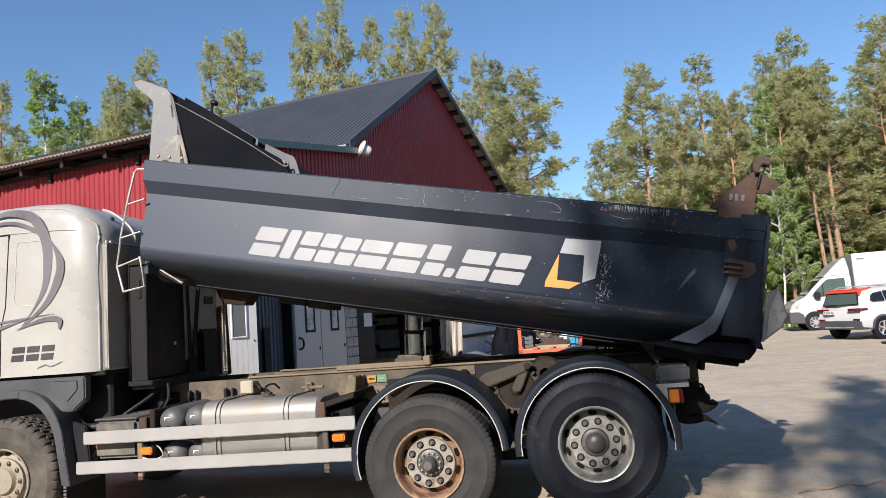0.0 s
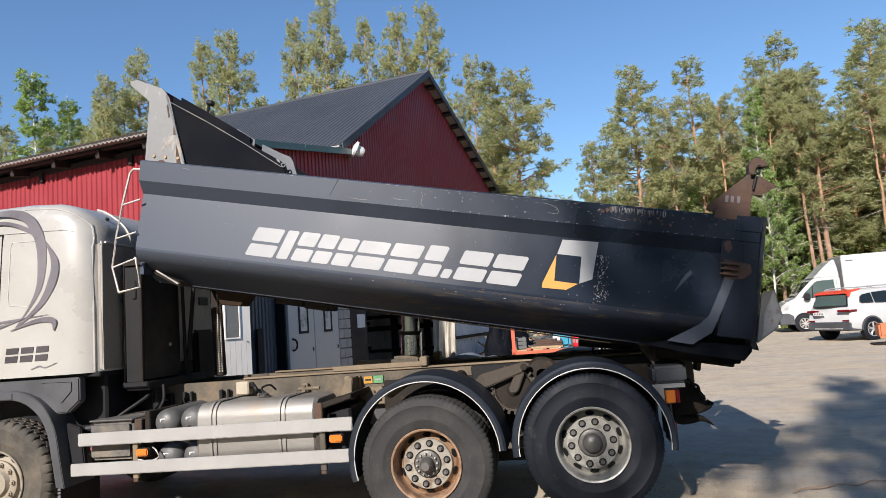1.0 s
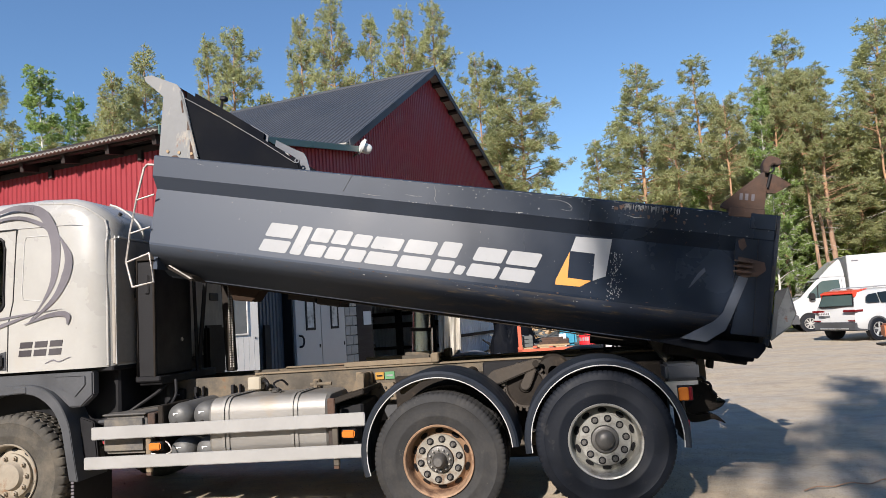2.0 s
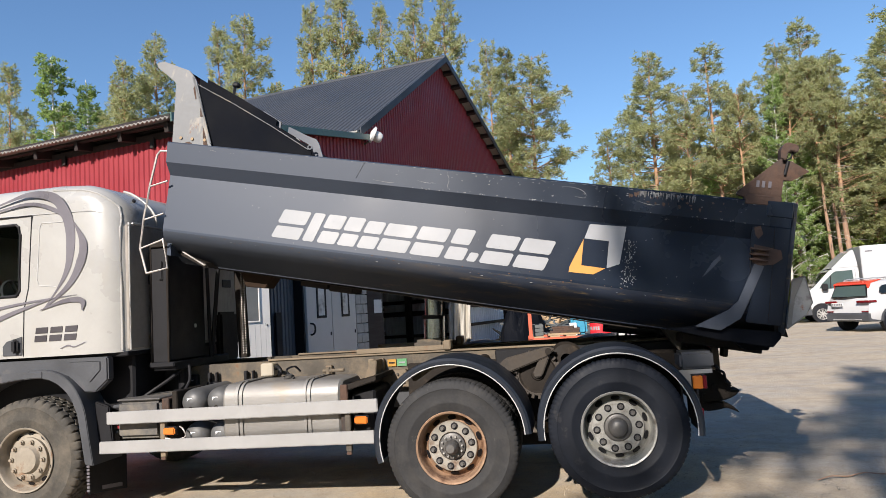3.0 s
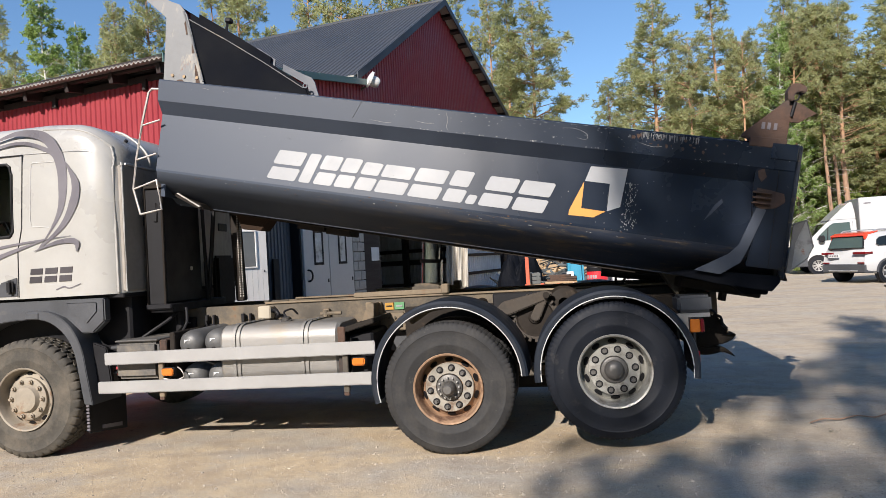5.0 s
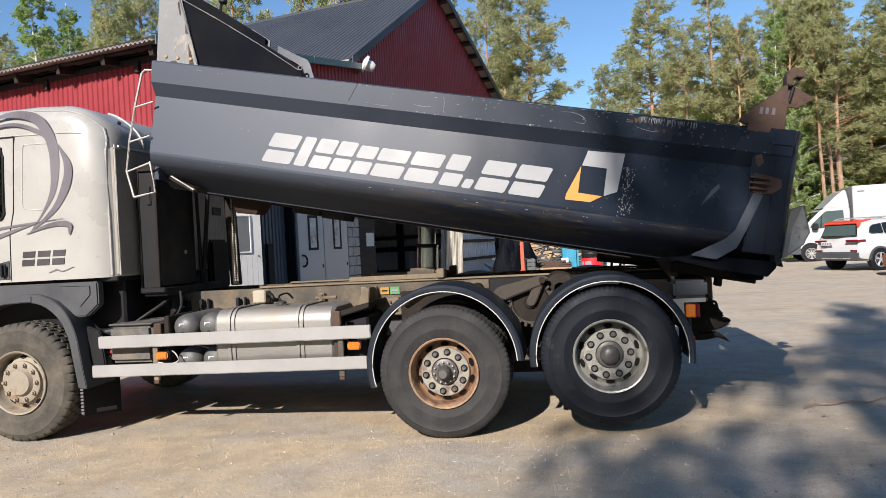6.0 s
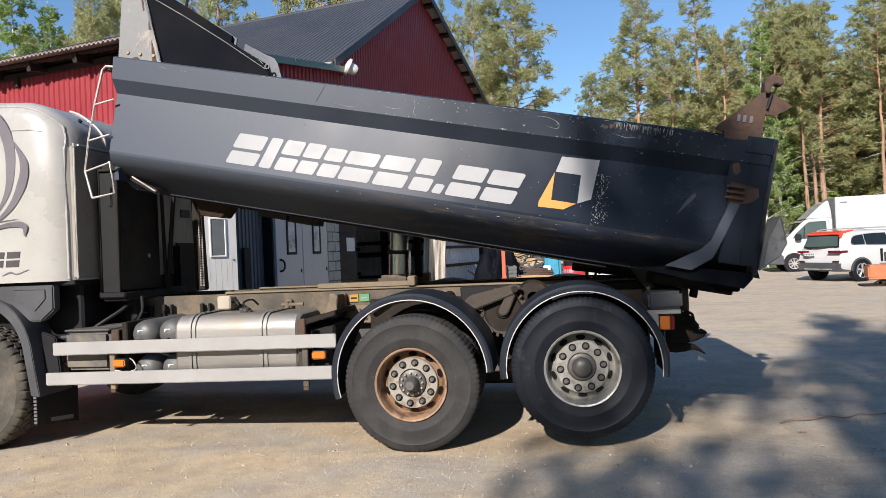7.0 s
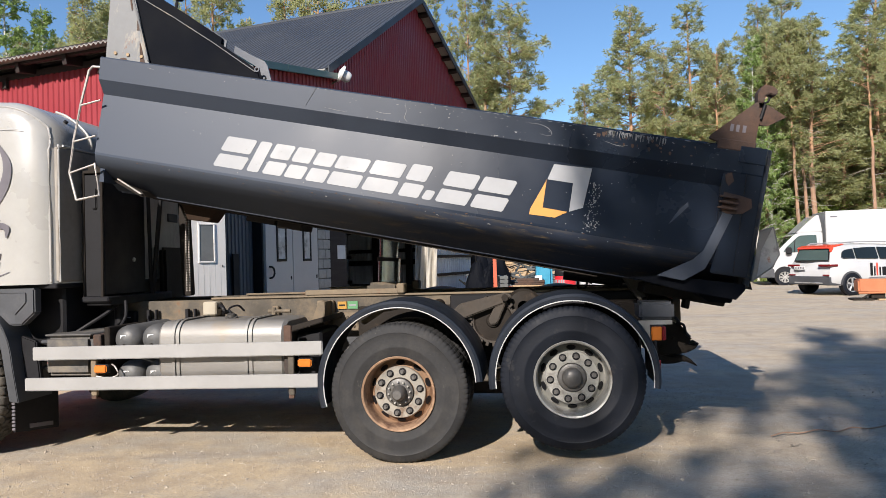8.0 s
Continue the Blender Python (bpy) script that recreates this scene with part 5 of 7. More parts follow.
part("foot", box(-2.86, -2.60, 0.38, 0.9, 1.25, 1.30, 0.012), M_BLACK, oil)
part("base", box(-2.84, -2.6, 0.42, 1.42, 1.22, 1.30, 0.01), M_BLACK, truck)
part("bolt_plate", cyl((-2.656, 0.85, 1.62), (-2.646, 0.85, 1.62), 0.02, 8), M_HUB_GREY, oil)
part("brace", cyl((-2.62, 1.10, 1.28), (-2.50, 1.10, 2.40), 0.022, 8), M_BLACK, truck)
part("brace", cyl((-2.62, 1.08, 1.26), (-2.64, 1.08, 2.38), 0.018, 8), M_BLACK, truck)
part("upright", prism([(-2.43, 1.25), (-2.34, 1.25), (-2.37, 2.1), (-2.46, 2.2)], 1.3, 1.40, bev=0.01), M_GREASE, truck)
mesh_bm = bmesh.new()
for i in range(40):
    for k in range(2):
        mesh_bm = box(-2.33 + 0.03 * k, -2.32 + 0.03 * k, 1.20, 1.215, 1.30 + 0.025 * i, 1.314 + 0.025 * i, 0, bm=mesh_bm)
part("perforated_strip", mesh_bm, M_STEELTUBE, truck)
part("exhaust_guard", box(-2.83, -2.75, 1.55, 1.95, 1.2, 1.75, 0.03, seg=2), M_GREASE, truck)
part("hose", tube(spline([(-2.62, 0.6, 1.25), (-2.7, 0.5, 1.15), (-2.85, 0.45, 1.05), (-2.95, 0.4, 0.98)]), 0.016), M_BLACK, truck)
part("hose", tube(spline([(-2.55, 0.55, 1.25), (-2.52, 0.5, 1.12), (-2.55, 0.45, 1.02)]), 0.014), M_BLACK, truck)
part("cab_suspension", merge(box(-2.95, -2.75, 0.75, 0.95, 0.95, 1.35, 0.02), cyl((-2.7, 0.7, 1.0), (-2.7, 0.7, 1.3), 0.05, 12)), M_BLACK, truck)
# tipping ram
ram = part("tipping_ram", cyl((-0.34, 1.27, 1.0), (-0.31, 1.27, 1.56), 0.105, 32), M_CHROME, truck, "shiny dark hydraulic tipping ram", smooth=True)
part("ram_stage", cyl((-0.318, 1.27, 1.56), (-0.28, 1.27, 2.25), 0.088, 32), M_CHROME, ram, smooth=True)
part("ram_collar", cyl((-0.319, 1.27, 1.535), (-0.317, 1.27, 1.57), 0.112, 32), M_BLACK, ram, smooth=True)
part("ram_seat", box(-0.5, -0.2, 1.1, 1.45, 1.0, 1.34, 0.03, seg=2), M_FRAME, ram)
# tail: lamp box, light, coupling, hinge
part("lamp_box", box(1.80, 2.05, 0.10, 0.36, 1.045, 1.175, 0.02, seg=2), M_PLASTIC, truck, "dark plastic box over the tail lamp")
part("lamp_bracket", prism([(1.79, 1.04), (2.03, 1.04), (2.03, 1.01), (1.87, 1.01), (1.87, 0.86), (1.83, 0.86)], 0.10, 0.13), M_STEELTUBE, truck)
tl = part("tail_lamp", box(1.87, 1.975, 0.06, 0.3, 0.895, 1.005, 0.01), M_BLACK, truck)
part("lens", box(1.872, 1.945, 0.045, 0.062, 0.90, 1.0, 0.008), M_AMBER, tl, "amber tail lamp lens")
part("lens", box(1.947, 1.975, 0.05, 0.062, 0.90, 1.0, 0.008), M_REDLENS, tl, "dark red tail lamp lens")
part("rear_flap", box(1.89, 1.91, 0.05, 0.5, 0.62, 1.0, 0.006), M_BLACK, truck)
part("reflector", box(1.912, 1.93, 0.04, 0.10, 0.66, 0.76, 0.006), M_REDLENS, truck)
hook = part("tow_coupling", box(1.98, 2.20, 0.9, 1.6, 0.66, 0.94, 0.05, seg=2), M_BLACK, truck, "black greasy towing coupling")
part("upper_jaw", prism([(2.04, 0.95), (2.13, 0.965), (2.19, 0.955), (2.262, 0.915), (2.30, 0.86), (2.335, 0.824), (2.325, 0.80), (2.292, 0.772), (2.345, 0.768), (2.391, 0.784), (2.376, 0.745), (2.33, 0.712), (2.251, 0.686), (2.04, 0.68)], 0.84, 1.06, bev=0.014), M_GREASE, hook)
part("lower_jaw", prism([(2.04, 0.70), (2.145, 0.668), (2.22, 0.674), (2.30, 0.655), (2.345, 0.617), (2.384, 0.570), (2.33, 0.598), (2.27, 0.622), (2.20, 0.603), (2.105, 0.596), (2.04, 0.62)], 0.87, 1.0, bev=0.012), M_GREASE, hook)
part("locking_lever", tube(spline([(2.20, 0.83, 0.95), (2.26, 0.82, 0.93), (2.275, 0.82, 0.86), (2.31, 0.83, 0.83)]), 0.013, 6), M_BLACK, hook)
part("coupling_hose", tube(spline([(2.05, 0.80, 1.0), (2.12, 0.78, 1.01), (2.20, 0.80, 0.985), (2.24, 0.84, 0.93)]), 0.012, 6), M_BLACK, hook)
for x, z in ((2.09, 0.90), (2.09, 0.74), (2.18, 0.82)):
    part("bolt", cyl((x, 0.845, z), (x, 0.825, z), 0.018, 6), M_GREASE, hook)
part("tipping_hinge", prism([(1.70, 1.47), (1.75, 1.37), (1.85, 1.20), (1.91, 1.115), (2.14, 1.125), (2.28, 1.26), (2.38, 1.40)], 0.62, 0.80, bev=0.012), M_FRAME, truck, "greasy tipping hinge with red paint remnants")
part("hinge_paint", prism([(2.02, 1.34), (2.06, 1.24), (2.12, 1.16), (2.18, 1.18), (2.30, 1.28), (2.30, 1.34), (2.2, 1.31), (2.12, 1.36)], 0.612, 0.618), M_REDMARK, truck)
part("tipping_hinge", prism([(1.88, 1.22), (2.14, 1.12), (2.34, 1.26), (2.36, 1.40), (1.84, 1.50)], 1.74, 1.92, bev=0.012), M_GREASE, truck)
part("hinge_shaft", cyl((2.0, 0.5, 1.2), (2.0, 2.05, 1.2), 0.07, 16), M_GREASE, truck, smooth=True)
cylp = part("tailgate_cylinder", cyl((1.30, 0.95, 1.385), (1.77, 0.95, 1.315), 0.058, 18), M_BLACK, truck, smooth=True)
part("cylinder_rod", cyl((1.77, 0.95, 1.315), (1.92, 0.95, 1.29), 0.024, 12), M_GREASE, cylp)
part("cylinder_ring", cyl((1.525, 0.95, 1.352), (1.545, 0.95, 1.349), 0.066, 18), M_BLACK, cylp)
part("hydraulic_pipe", tube(spline([(1.05, 0.93, 1.50), (1.20, 0.93, 1.475), (1.55, 0.93, 1.43), (1.78, 0.93, 1.395), (1.84, 0.93, 1.40)]), 0.009, 6), M_BLACK, cylp)
part("hydraulic_pipe", tube(spline([(1.20, 0.93, 1.27), (1.5, 0.93, 1.275), (1.9, 0.93, 1.25)]), 0.008, 6), M_BLACK, cylp)
part("pipe_bracket", box(1.755, 1.785, 0.9, 0.96, 1.235, 1.40, 0.004), M_BLACK, cylp)
part("pipe_fitting", tube(spline([(1.42, 0.94, 1.31), (1.42, 0.94, 1.26), (1.47, 0.94, 1.25), (1.50, 0.94, 1.30)]), 0.012, 6), M_BLACK, cylp)
part("rear_cross_beam", box(1.9, 2.1, 0.4, 2.15, 1.0, 1.18, 0.015), M_GREASE, truck)

# ---------------------------------------------------------------- tipper body, local x along its top edge to the tail
BED_TILT = 11.4
bed = part("tipper_body", box(0.12, 5.12, 0.38, 2.16, -1.06, -1.0, 0.006), M_BED_LOW, truck, "raised dark blue-grey steel tipper body, scratched")
bed.matrix_world = pose(-2.3686, 0.0, 3.257, 0, BED_TILT, 0)


def slab(poly, x0, x1, bm=None, lean=0.085):
    """A (y, z) section drawn along x; its front leans."""
    bm = bm or bmesh.new()
    a = [bm.verts.new((x0 - lean * z, y, z)) for y, z in poly]
    mid = [bm.verts.new((x1, y, z)) for y, z in poly]
    n = len(poly)
    for i in range(n):
        bm.faces.new((a[i], mid[i], mid[(i + 1) % n], a[(i + 1) % n]))
    bm.faces.new(a)
    bm.faces.new(mid[::-1])
    bmesh.ops.recalc_face_normals(bm, faces=bm.faces[:])
    return bm


for flip in (False, True):
    f = (lambda pl: [(2.54 - y, z) for y, z in pl]) if flip else (lambda pl: pl)
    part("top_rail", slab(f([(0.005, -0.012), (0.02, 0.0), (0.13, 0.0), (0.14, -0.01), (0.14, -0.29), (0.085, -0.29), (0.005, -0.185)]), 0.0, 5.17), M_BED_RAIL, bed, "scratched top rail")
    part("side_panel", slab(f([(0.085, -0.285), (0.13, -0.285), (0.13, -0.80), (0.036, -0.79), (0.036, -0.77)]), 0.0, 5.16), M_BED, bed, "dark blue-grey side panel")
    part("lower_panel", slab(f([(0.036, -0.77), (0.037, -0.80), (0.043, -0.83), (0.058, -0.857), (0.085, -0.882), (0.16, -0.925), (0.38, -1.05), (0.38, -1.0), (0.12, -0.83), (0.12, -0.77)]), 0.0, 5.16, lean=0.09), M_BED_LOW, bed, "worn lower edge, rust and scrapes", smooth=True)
part("front_wall", prism([(0.02, 0.0), (0.05, 0.0), (0.14, -1.0), (0.10, -1.0)], 0.1, 2.44), M_BED, bed)
# front guard over the cab
part("hood_plate", prism([(-0.24, 0.70), (-0.17, 0.72), (0.09, 0.655), (0.13, 0.62), (0.17, 0.57), (0.26, 0.36), (0.41, 0.0), (0.03, 0.0), (-0.02, 0.53), (-0.06, 0.56), (-0.22, 0.66)], 0.03, 0.045), M_GREY_PLATE, bed, "worn grey side plate of the front guard")
part("hood_plate", prism([(-0.24, 0.70), (-0.17, 0.72), (0.09, 0.655), (0.13, 0.62), (0.17, 0.57), (0.26, 0.36), (0.41, 0.0), (0.03, 0.0), (-0.02, 0.53), (-0.06, 0.56), (-0.22, 0.66)], 2.495, 2.51), M_GREY_PLATE, bed)
part("hood_top", prism([(-0.24, 0.70), (-0.17, 0.715), (0.08, 0.65), (0.08, 0.64), (-0.17, 0.70), (-0.23, 0.685)], 0.046, 2.494), M_BLACK_SHEET, bed)
part("hood_board", prism([(0.02, 0.0), (0.05, 0.0), (0.02, 0.6), (-0.01, 0.6)], 0.046, 2.494), M_BLACK_SHEET, bed)
for x in (0.11, 0.22, 0.34):
    part("bolt", cyl((x, 0.03, 0.045), (x, 0.02, 0.045), 0.014, 8), M_TIMBER, bed)
for pts in ([(0.335, 0.0), (0.375, 0.0), (0.325, 0.12), (0.30, 0.17), (0.315, 0.09)], [(0.262, 0.25), (0.292, 0.255), (0.268, 0.31), (0.25, 0.33)], [(0.19, 0.40), (0.20, 0.41), (0.165, 0.52), (0.155, 0.50)], [(0.15, 0.0), (0.23, 0.0), (0.20, 0.018), (0.17, 0.014)]):
    part("rust_streak", prism(pts, 0.0265, 0.0290), M_RUST, bed, "rust streak on the guard plate")
part("plate_weld", tube([(0.135, 0.028, 0.6), (0.25, 0.028, 0.36), (0.40, 0.028, 0.02)], 0.008, 6), M_GREY_PLATE, bed)
for y0 in (0.05, 2.47):
    part("wing_plate", prism([(0.19, 0.60), (0.55, 0.43), (0.93, 0.26), (1.31, 0.075), (1.34, 0.0), (0.40, 0.0), (0.2, 0.5)], y0, y0 + 0.02), M_BLACK_SHEET, bed, "black sloping guard wing")
part("wing_edge", tube([(0.17, 0.042, 0.545), (0.55, 0.042, 0.395), (0.93, 0.042, 0.23), (1.30, 0.042, 0.055)], 0.004, 6), M_GREY_PLATE, bed)
part("wing_fold", prism([(0.24, 0.61), (0.56, 0.475), (0.95, 0.30), (0.95, 0.25), (0.56, 0.42), (0.24, 0.56)], 0.1, 0.12), M_BLACK_SHEET, bed)
part("wing_strip", prism([(0.80, 0.375), (0.98, 0.29), (0.98, 0.20), (0.80, 0.29)], 0.13, 0.145), M_PATCH, bed)
part("wing_strip", prism([(1.06, 0.255), (1.24, 0.19), (1.33, 0.165), (1.36, 0.13), (1.42, 0.0), (1.34, 0.0), (1.30, 0.10), (1.06, 0.20)], 0.12, 0.135), M_PATCH, bed)
part("rope_hook", lathe([(0.012, -0.005), (0.022, -0.005), (0.022, 0.005), (0.012, 0.005)], 16, close=True, centre=(1.315, 0.04, 0.075)), M_PATCH, bed)
part("work_lamp", merge(box(0.40, 0.465, 0.23, 0.29, 0.60, 0.645, 0.012), cyl((0.42, 0.26, 0.46), (0.42, 0.26, 0.61), 0.012, 6)), M_BLACK, bed)
# ladder
lad = part("ladder", tube([(0.03, 0.02, -0.085), (-0.05, 0.0, -0.095), (-0.075, 0.0, -0.13), (-0.10, 0.0, -0.42), (-0.11, 0.0, -0.72), (-0.10, 0.0, -0.97), (0.0, 0.0, -1.18)], 0.010, 8), M_STEELTUBE, bed, "thin steel ladder")
part("stile", tube([(0.0, 0.0, -1.18), (0.19, 0.0, -1.11), (0.09, 0.02, -0.86)], 0.010, 8), M_STEELTUBE, lad)
for a, b in (((-0.10, 0, -0.42), (0.05, 0.02, -0.35)), ((-0.11, 0, -0.72), (0.06, 0.02, -0.64)), ((-0.10, 0, -0.975), (0.09, 0.02, -0.87))):
    part("rung", tube([a, b], 0.008, 8), M_STEELTUBE, lad)
# underside
for y in (0.84, 1.62):
    part("floor_beam", box(0.4, 4.9, y, y + 0.09, -1.085, -1.055, 0.008), M_GREASE, bed)
part("funnel", prism([(0.57, -1.04), (0.94, -1.04), (0.86, -1.19), (0.67, -1.20)], 0.55, 0.75, bev=0.006), M_FUNNEL, bed, "dark rusty steel bracket under the body")
part("under_plate", box(1.22, 1.48, 0.5, 0.8, -1.12, -1.06, 0.006), M_GREASE, bed)
part("under_plate", box(1.50, 1.72, 0.5, 0.8, -1.13, -1.07, 0.006), M_GREASE, bed)
part("brake_pipe", tube([(0.4, 0.42, -1.065), (2.4, 0.42, -1.075), (4.2, 0.42, -1.085)], 0.006, 6), M_GREASE, bed)
part("front_foot", prism([(0.14, -0.96), (0.42, -1.02), (0.46, -1.06), (0.42, -1.065), (0.2, -0.99)], 0.2, 0.4), M_GREASE, bed)
part("front_skid", prism([(0.20, -0.955), (0.21, -0.95), (0.44, -1.04), (0.43, -1.048)], 0.17, 0.19), M_STEELTUBE, bed)
# tail post, brace strip, bracket, hinge plate, lip
part("tail_post", prism([(4.93, -0.14), (4.99, -0.12), (5.175, -0.12), (5.185, -0.915), (4.93, -0.92), (4.95, -0.75), (4.905, -0.30), (4.905, -0.2)], 0.012, 0.06, bev=0.008), M_BED, bed)
part("post_seam", tube([(5.06, 0.010, -0.13), (5.075, 0.010, -0.5), (5.085, 0.010, -0.9)], 0.0025, 6), M_BLACK, bed)
part("post_head", box(4.99, 5.175, -0.004, 0.10, -0.115, 0.005, 0.006), M_BED_RAIL, bed)
part("brace_strip", prism([(4.57, -1.0), (4.76, -1.005), (4.89, -0.90), (4.935, -0.77), (5.015, -0.49), (4.945, -0.48), (4.86, -0.77), (4.80, -0.845)], 0.002, 0.012, bev=0.002), M_PATCH, bed, "lighter blue-grey brace strip")
part("lower_gusset", prism([(4.40, -1.05), (4.66, -0.99), (5.19, -0.96), (5.20, -1.0), (5.15, -1.08), (4.80, -1.08)], 0.05, 0.3, bev=0.004), M_BLACK_SHEET, bed)
rb = part("rust_bracket", prism([(4.93, -0.335), (5.03, -0.345), (5.12, -0.36), (5.135, -0.42), (5.08, -0.47), (4.98, -0.49), (4.93, -0.47)], 0.0, 0.012, bev=0.002), M_RUST, bed, "rusty weld patch with three fins")
for z in (-0.37, -0.41, -0.45):
    part("fin", box(4.90, 5.03, -0.03, 0.0, z - 0.007, z + 0.007, 0.002), M_RUST, rb)
part("rust_patch", prism([(4.92, -0.21), (4.96, -0.19), (4.985, -0.25), (4.955, -0.29), (4.93, -0.26)], 0.006, 0.012), M_RUST, bed)
sp = part("tailgate_horn", prism([(4.77, 0.03), (4.78, 0.06), (5.045, 0.325), (5.065, 0.33), (5.09, 0.20), (5.085, 0.0), (4.90, 0.0)], 0.015, 0.045, bev=0.003), M_RUST, bed, "rust-brown tailgate horn plate")
part("horn_base", box(4.83, 5.09, 0.0, 0.08, -0.035, 0.04, 0.006), M_RUST, sp)
part("horn_fin", prism([(5.075, 0.34), (5.15, 0.33), (5.28, 0.265), (5.17, 0.185), (5.09, 0.18)], 0.07, 0.09), M_RUST, sp)
part("horn_rod", cyl((5.12, 0.06, 0.33), (5.105, 0.06, 0.22), 0.012, 8), M_BLACK, sp)
part("horn_cap", prism([(5.06, 0.33), (5.05, 0.40), (5.07, 0.45), (5.10, 0.465), (5.16, 0.45), (5.18, 0.43), (5.175, 0.395), (5.12, 0.40), (5.10, 0.375), (5.10, 0.33)], 0.02, 0.11, bev=0.006), M_RUST, sp)
part("horn_link", tube([(5.145, 0.06, 0.40), (5.135, 0.06, 0.35), (5.105, 0.06, 0.335)], 0.008, 6), M_BLACK, sp)
for x in (4.90, 4.94, 4.985):
    part("horn_mark", box(x, x + 0.022, 0.010, 0.014, 0.10, 0.15, 0), M_STRIPE, sp)
part("tailgate_horn", prism([(4.77, 0.03), (4.78, 0.06), (5.045, 0.325), (5.065, 0.33), (5.09, 0.20), (5.085, 0.0), (4.90, 0.0)], 2.495, 2.525, bev=0.003), M_RUST, bed)
part("tailgate", box(5.185, 5.23, 0.08, 2.46, -0.98, 0.02, 0.01), M_BED_LOW, bed, "dark steel tailgate")
lip = part("spill_lip", prism([(5.232, -0.565), (5.315, -0.522), (5.387, -0.712), (5.358, -0.803), (5.232, -0.93)], 0.06, 0.075), M_LIP_DARK, bed, "worn grey spill lip")
part("lip_wear", prism([(5.312, -0.530), (5.383, -0.712), (5.355, -0.800), (5.262, -0.892), (5.262, -0.70)], 0.055, 0.059), M_LIP, lip, "cream paint and rust on the lip")
part("lip_edge", tube([(5.232, 0.06, -0.565), (5.315, 0.06, -0.522), (5.387, 0.06, -0.712), (5.358, 0.06, -0.803), (5.232, 0.06, -0.93)], 0.006, 6), M_LIP_DARK, lip)
part("lip_floor", prism([(5.232, -0.93), (5.358, -0.803), (5.387, -0.712), (5.377, -0.712), (5.348, -0.798), (5.232, -0.915)], 0.075, 2.4), M_GREY_PLATE, lip)
part("lip_tab", prism([(5.15, -0.88), (5.235, -0.93), (5.26, -0.99), (5.16, -0.98)], 0.1, 0.2), M_GREASE, bed)
part("tail_beam", box(4.55, 5.16, 0.34, 2.2, -1.15, -1.07, 0.01), M_GREASE, bed)
part("tail_plate", prism([(4.85, -1.05), (5.17, -1.02), (5.16, -1.11), (5.0, -1.13)], 0.18, 0.34, bev=0.006), M_BLACK_SHEET, bed)
part("tail_tab", box(4.86, 4.90, 0.3, 0.42, -1.21, -1.14, 0.006), M_GREASE, bed)
part("drain_hole", lathe([(0.014, 0.0), (0.012, 0.008), (0, 0.008)], 12, centre=(4.72, 0.004, -0.045)), M_BLACK, bed)
part("rail_joint", prism([(1.83, -0.005), (1.835, -0.005), (1.775, -0.15), (1.77, -0.15)], 0.002, 0.006), M_BED_LOW, bed)

# markings: plain pale blocks in the rhythm of the sign, and the two-tone frame mark
# x from, x to, foot, head (of the sign's height): each wide mark is two stacked bars
BLOCKS = ((1.12, 1.37, 0, 1), (1.40, 1.50, 0, 1), (1.53, 1.69, 0, 1), (1.71, 1.86, 0, 1), (1.885, 2.04, 0, 0.94), (2.06, 2.31, 0, 0.94), (2.34, 2.59, 0, 0.97),
          (2.63, 2.79, 0, 1.03), (2.815, 2.89, 0, 0.30), (2.92, 3.16, 0, 0.98), (3.19, 3.44, 0, 0.98))


def panel_y(z):
    """The side panel's outer face leans out a little towards its foot."""
    return 0.085 + (0.035 - 0.085) * (-0.285 - z) / (0.80 - 0.285)


def decal(name, poly, material, label=""):
    bm = bmesh.new()
    bm.faces.new([bm.verts.new((x, panel_y(z) - 0.004, z)) for x, z in poly])
    r = bmesh.ops.extrude_face_region(bm, geom=bm.faces[:])
    bmesh.ops.translate(bm, vec=(0, 0.003, 0), verts=[v for v in r["geom"] if isinstance(v, bmesh.types.BMVert)])
    bmesh.ops.recalc_face_normals(bm, faces=bm.faces[:])
    return part(name, bm, material, bed, label)


for x0, x1, foot, head in BLOCKS:
    z0, h = -0.725, 0.25
    split = ((foot, 0.42), (0.52, head)) if x1 - x0 > 0.13 else ((foot, head),)
    for c, d in split:
        Z0, Z1 = z0 + h * c, z0 + h * d
        sl0, sl1, k = 0.07 * (c - 0.5), 0.07 * (d - 0.5), 0.012
        decal("sign_bar", [(x0 + sl0 + k, Z0), (x1 + sl0 - k, Z0), (x1 + sl0, Z0 + k), (x1 + sl1, Z1 - k), (x1 + sl1 - k, Z1), (x0 + sl1 + k, Z1), (x0 + sl1, Z1 - k), (x0 + sl0, Z0 + k)], M_WHITE_DECAL, "plain white bar of the sign")
decal("scrape", [(4.60, -0.62), (4.62, -0.60), (4.72, -0.47), (4.71, -0.44), (4.66, -0.50)], M_PATCH)
decal("frame_mark", [(3.72, -0.31), (4.00, -0.30), (3.98, -0.60), (3.885, -0.645), (3.88, -0.43), (3.69, -0.43)], M_WHITE_DECAL, "white half of a frame mark")
decal("frame_mark", [(3.685, -0.435), (3.69, -0.645), (3.875, -0.648), (3.79, -0.705), (3.60, -0.71), (3.60, -0.67)], M_ORANGE_DECAL, "orange half of a frame mark")

# scratches and paint chips that show singly
def flat(name, polys, y_of, material, label=""):
    bm = bmesh.new()
    for poly in polys:
        bm.faces.new([bm.verts.new((x, y_of(z), z)) for x, z in poly])
    bmesh.ops.recalc_face_normals(bm, faces=bm.faces[:])
    return tagged(part(name, bm, material, bed), label, kind="stuff")


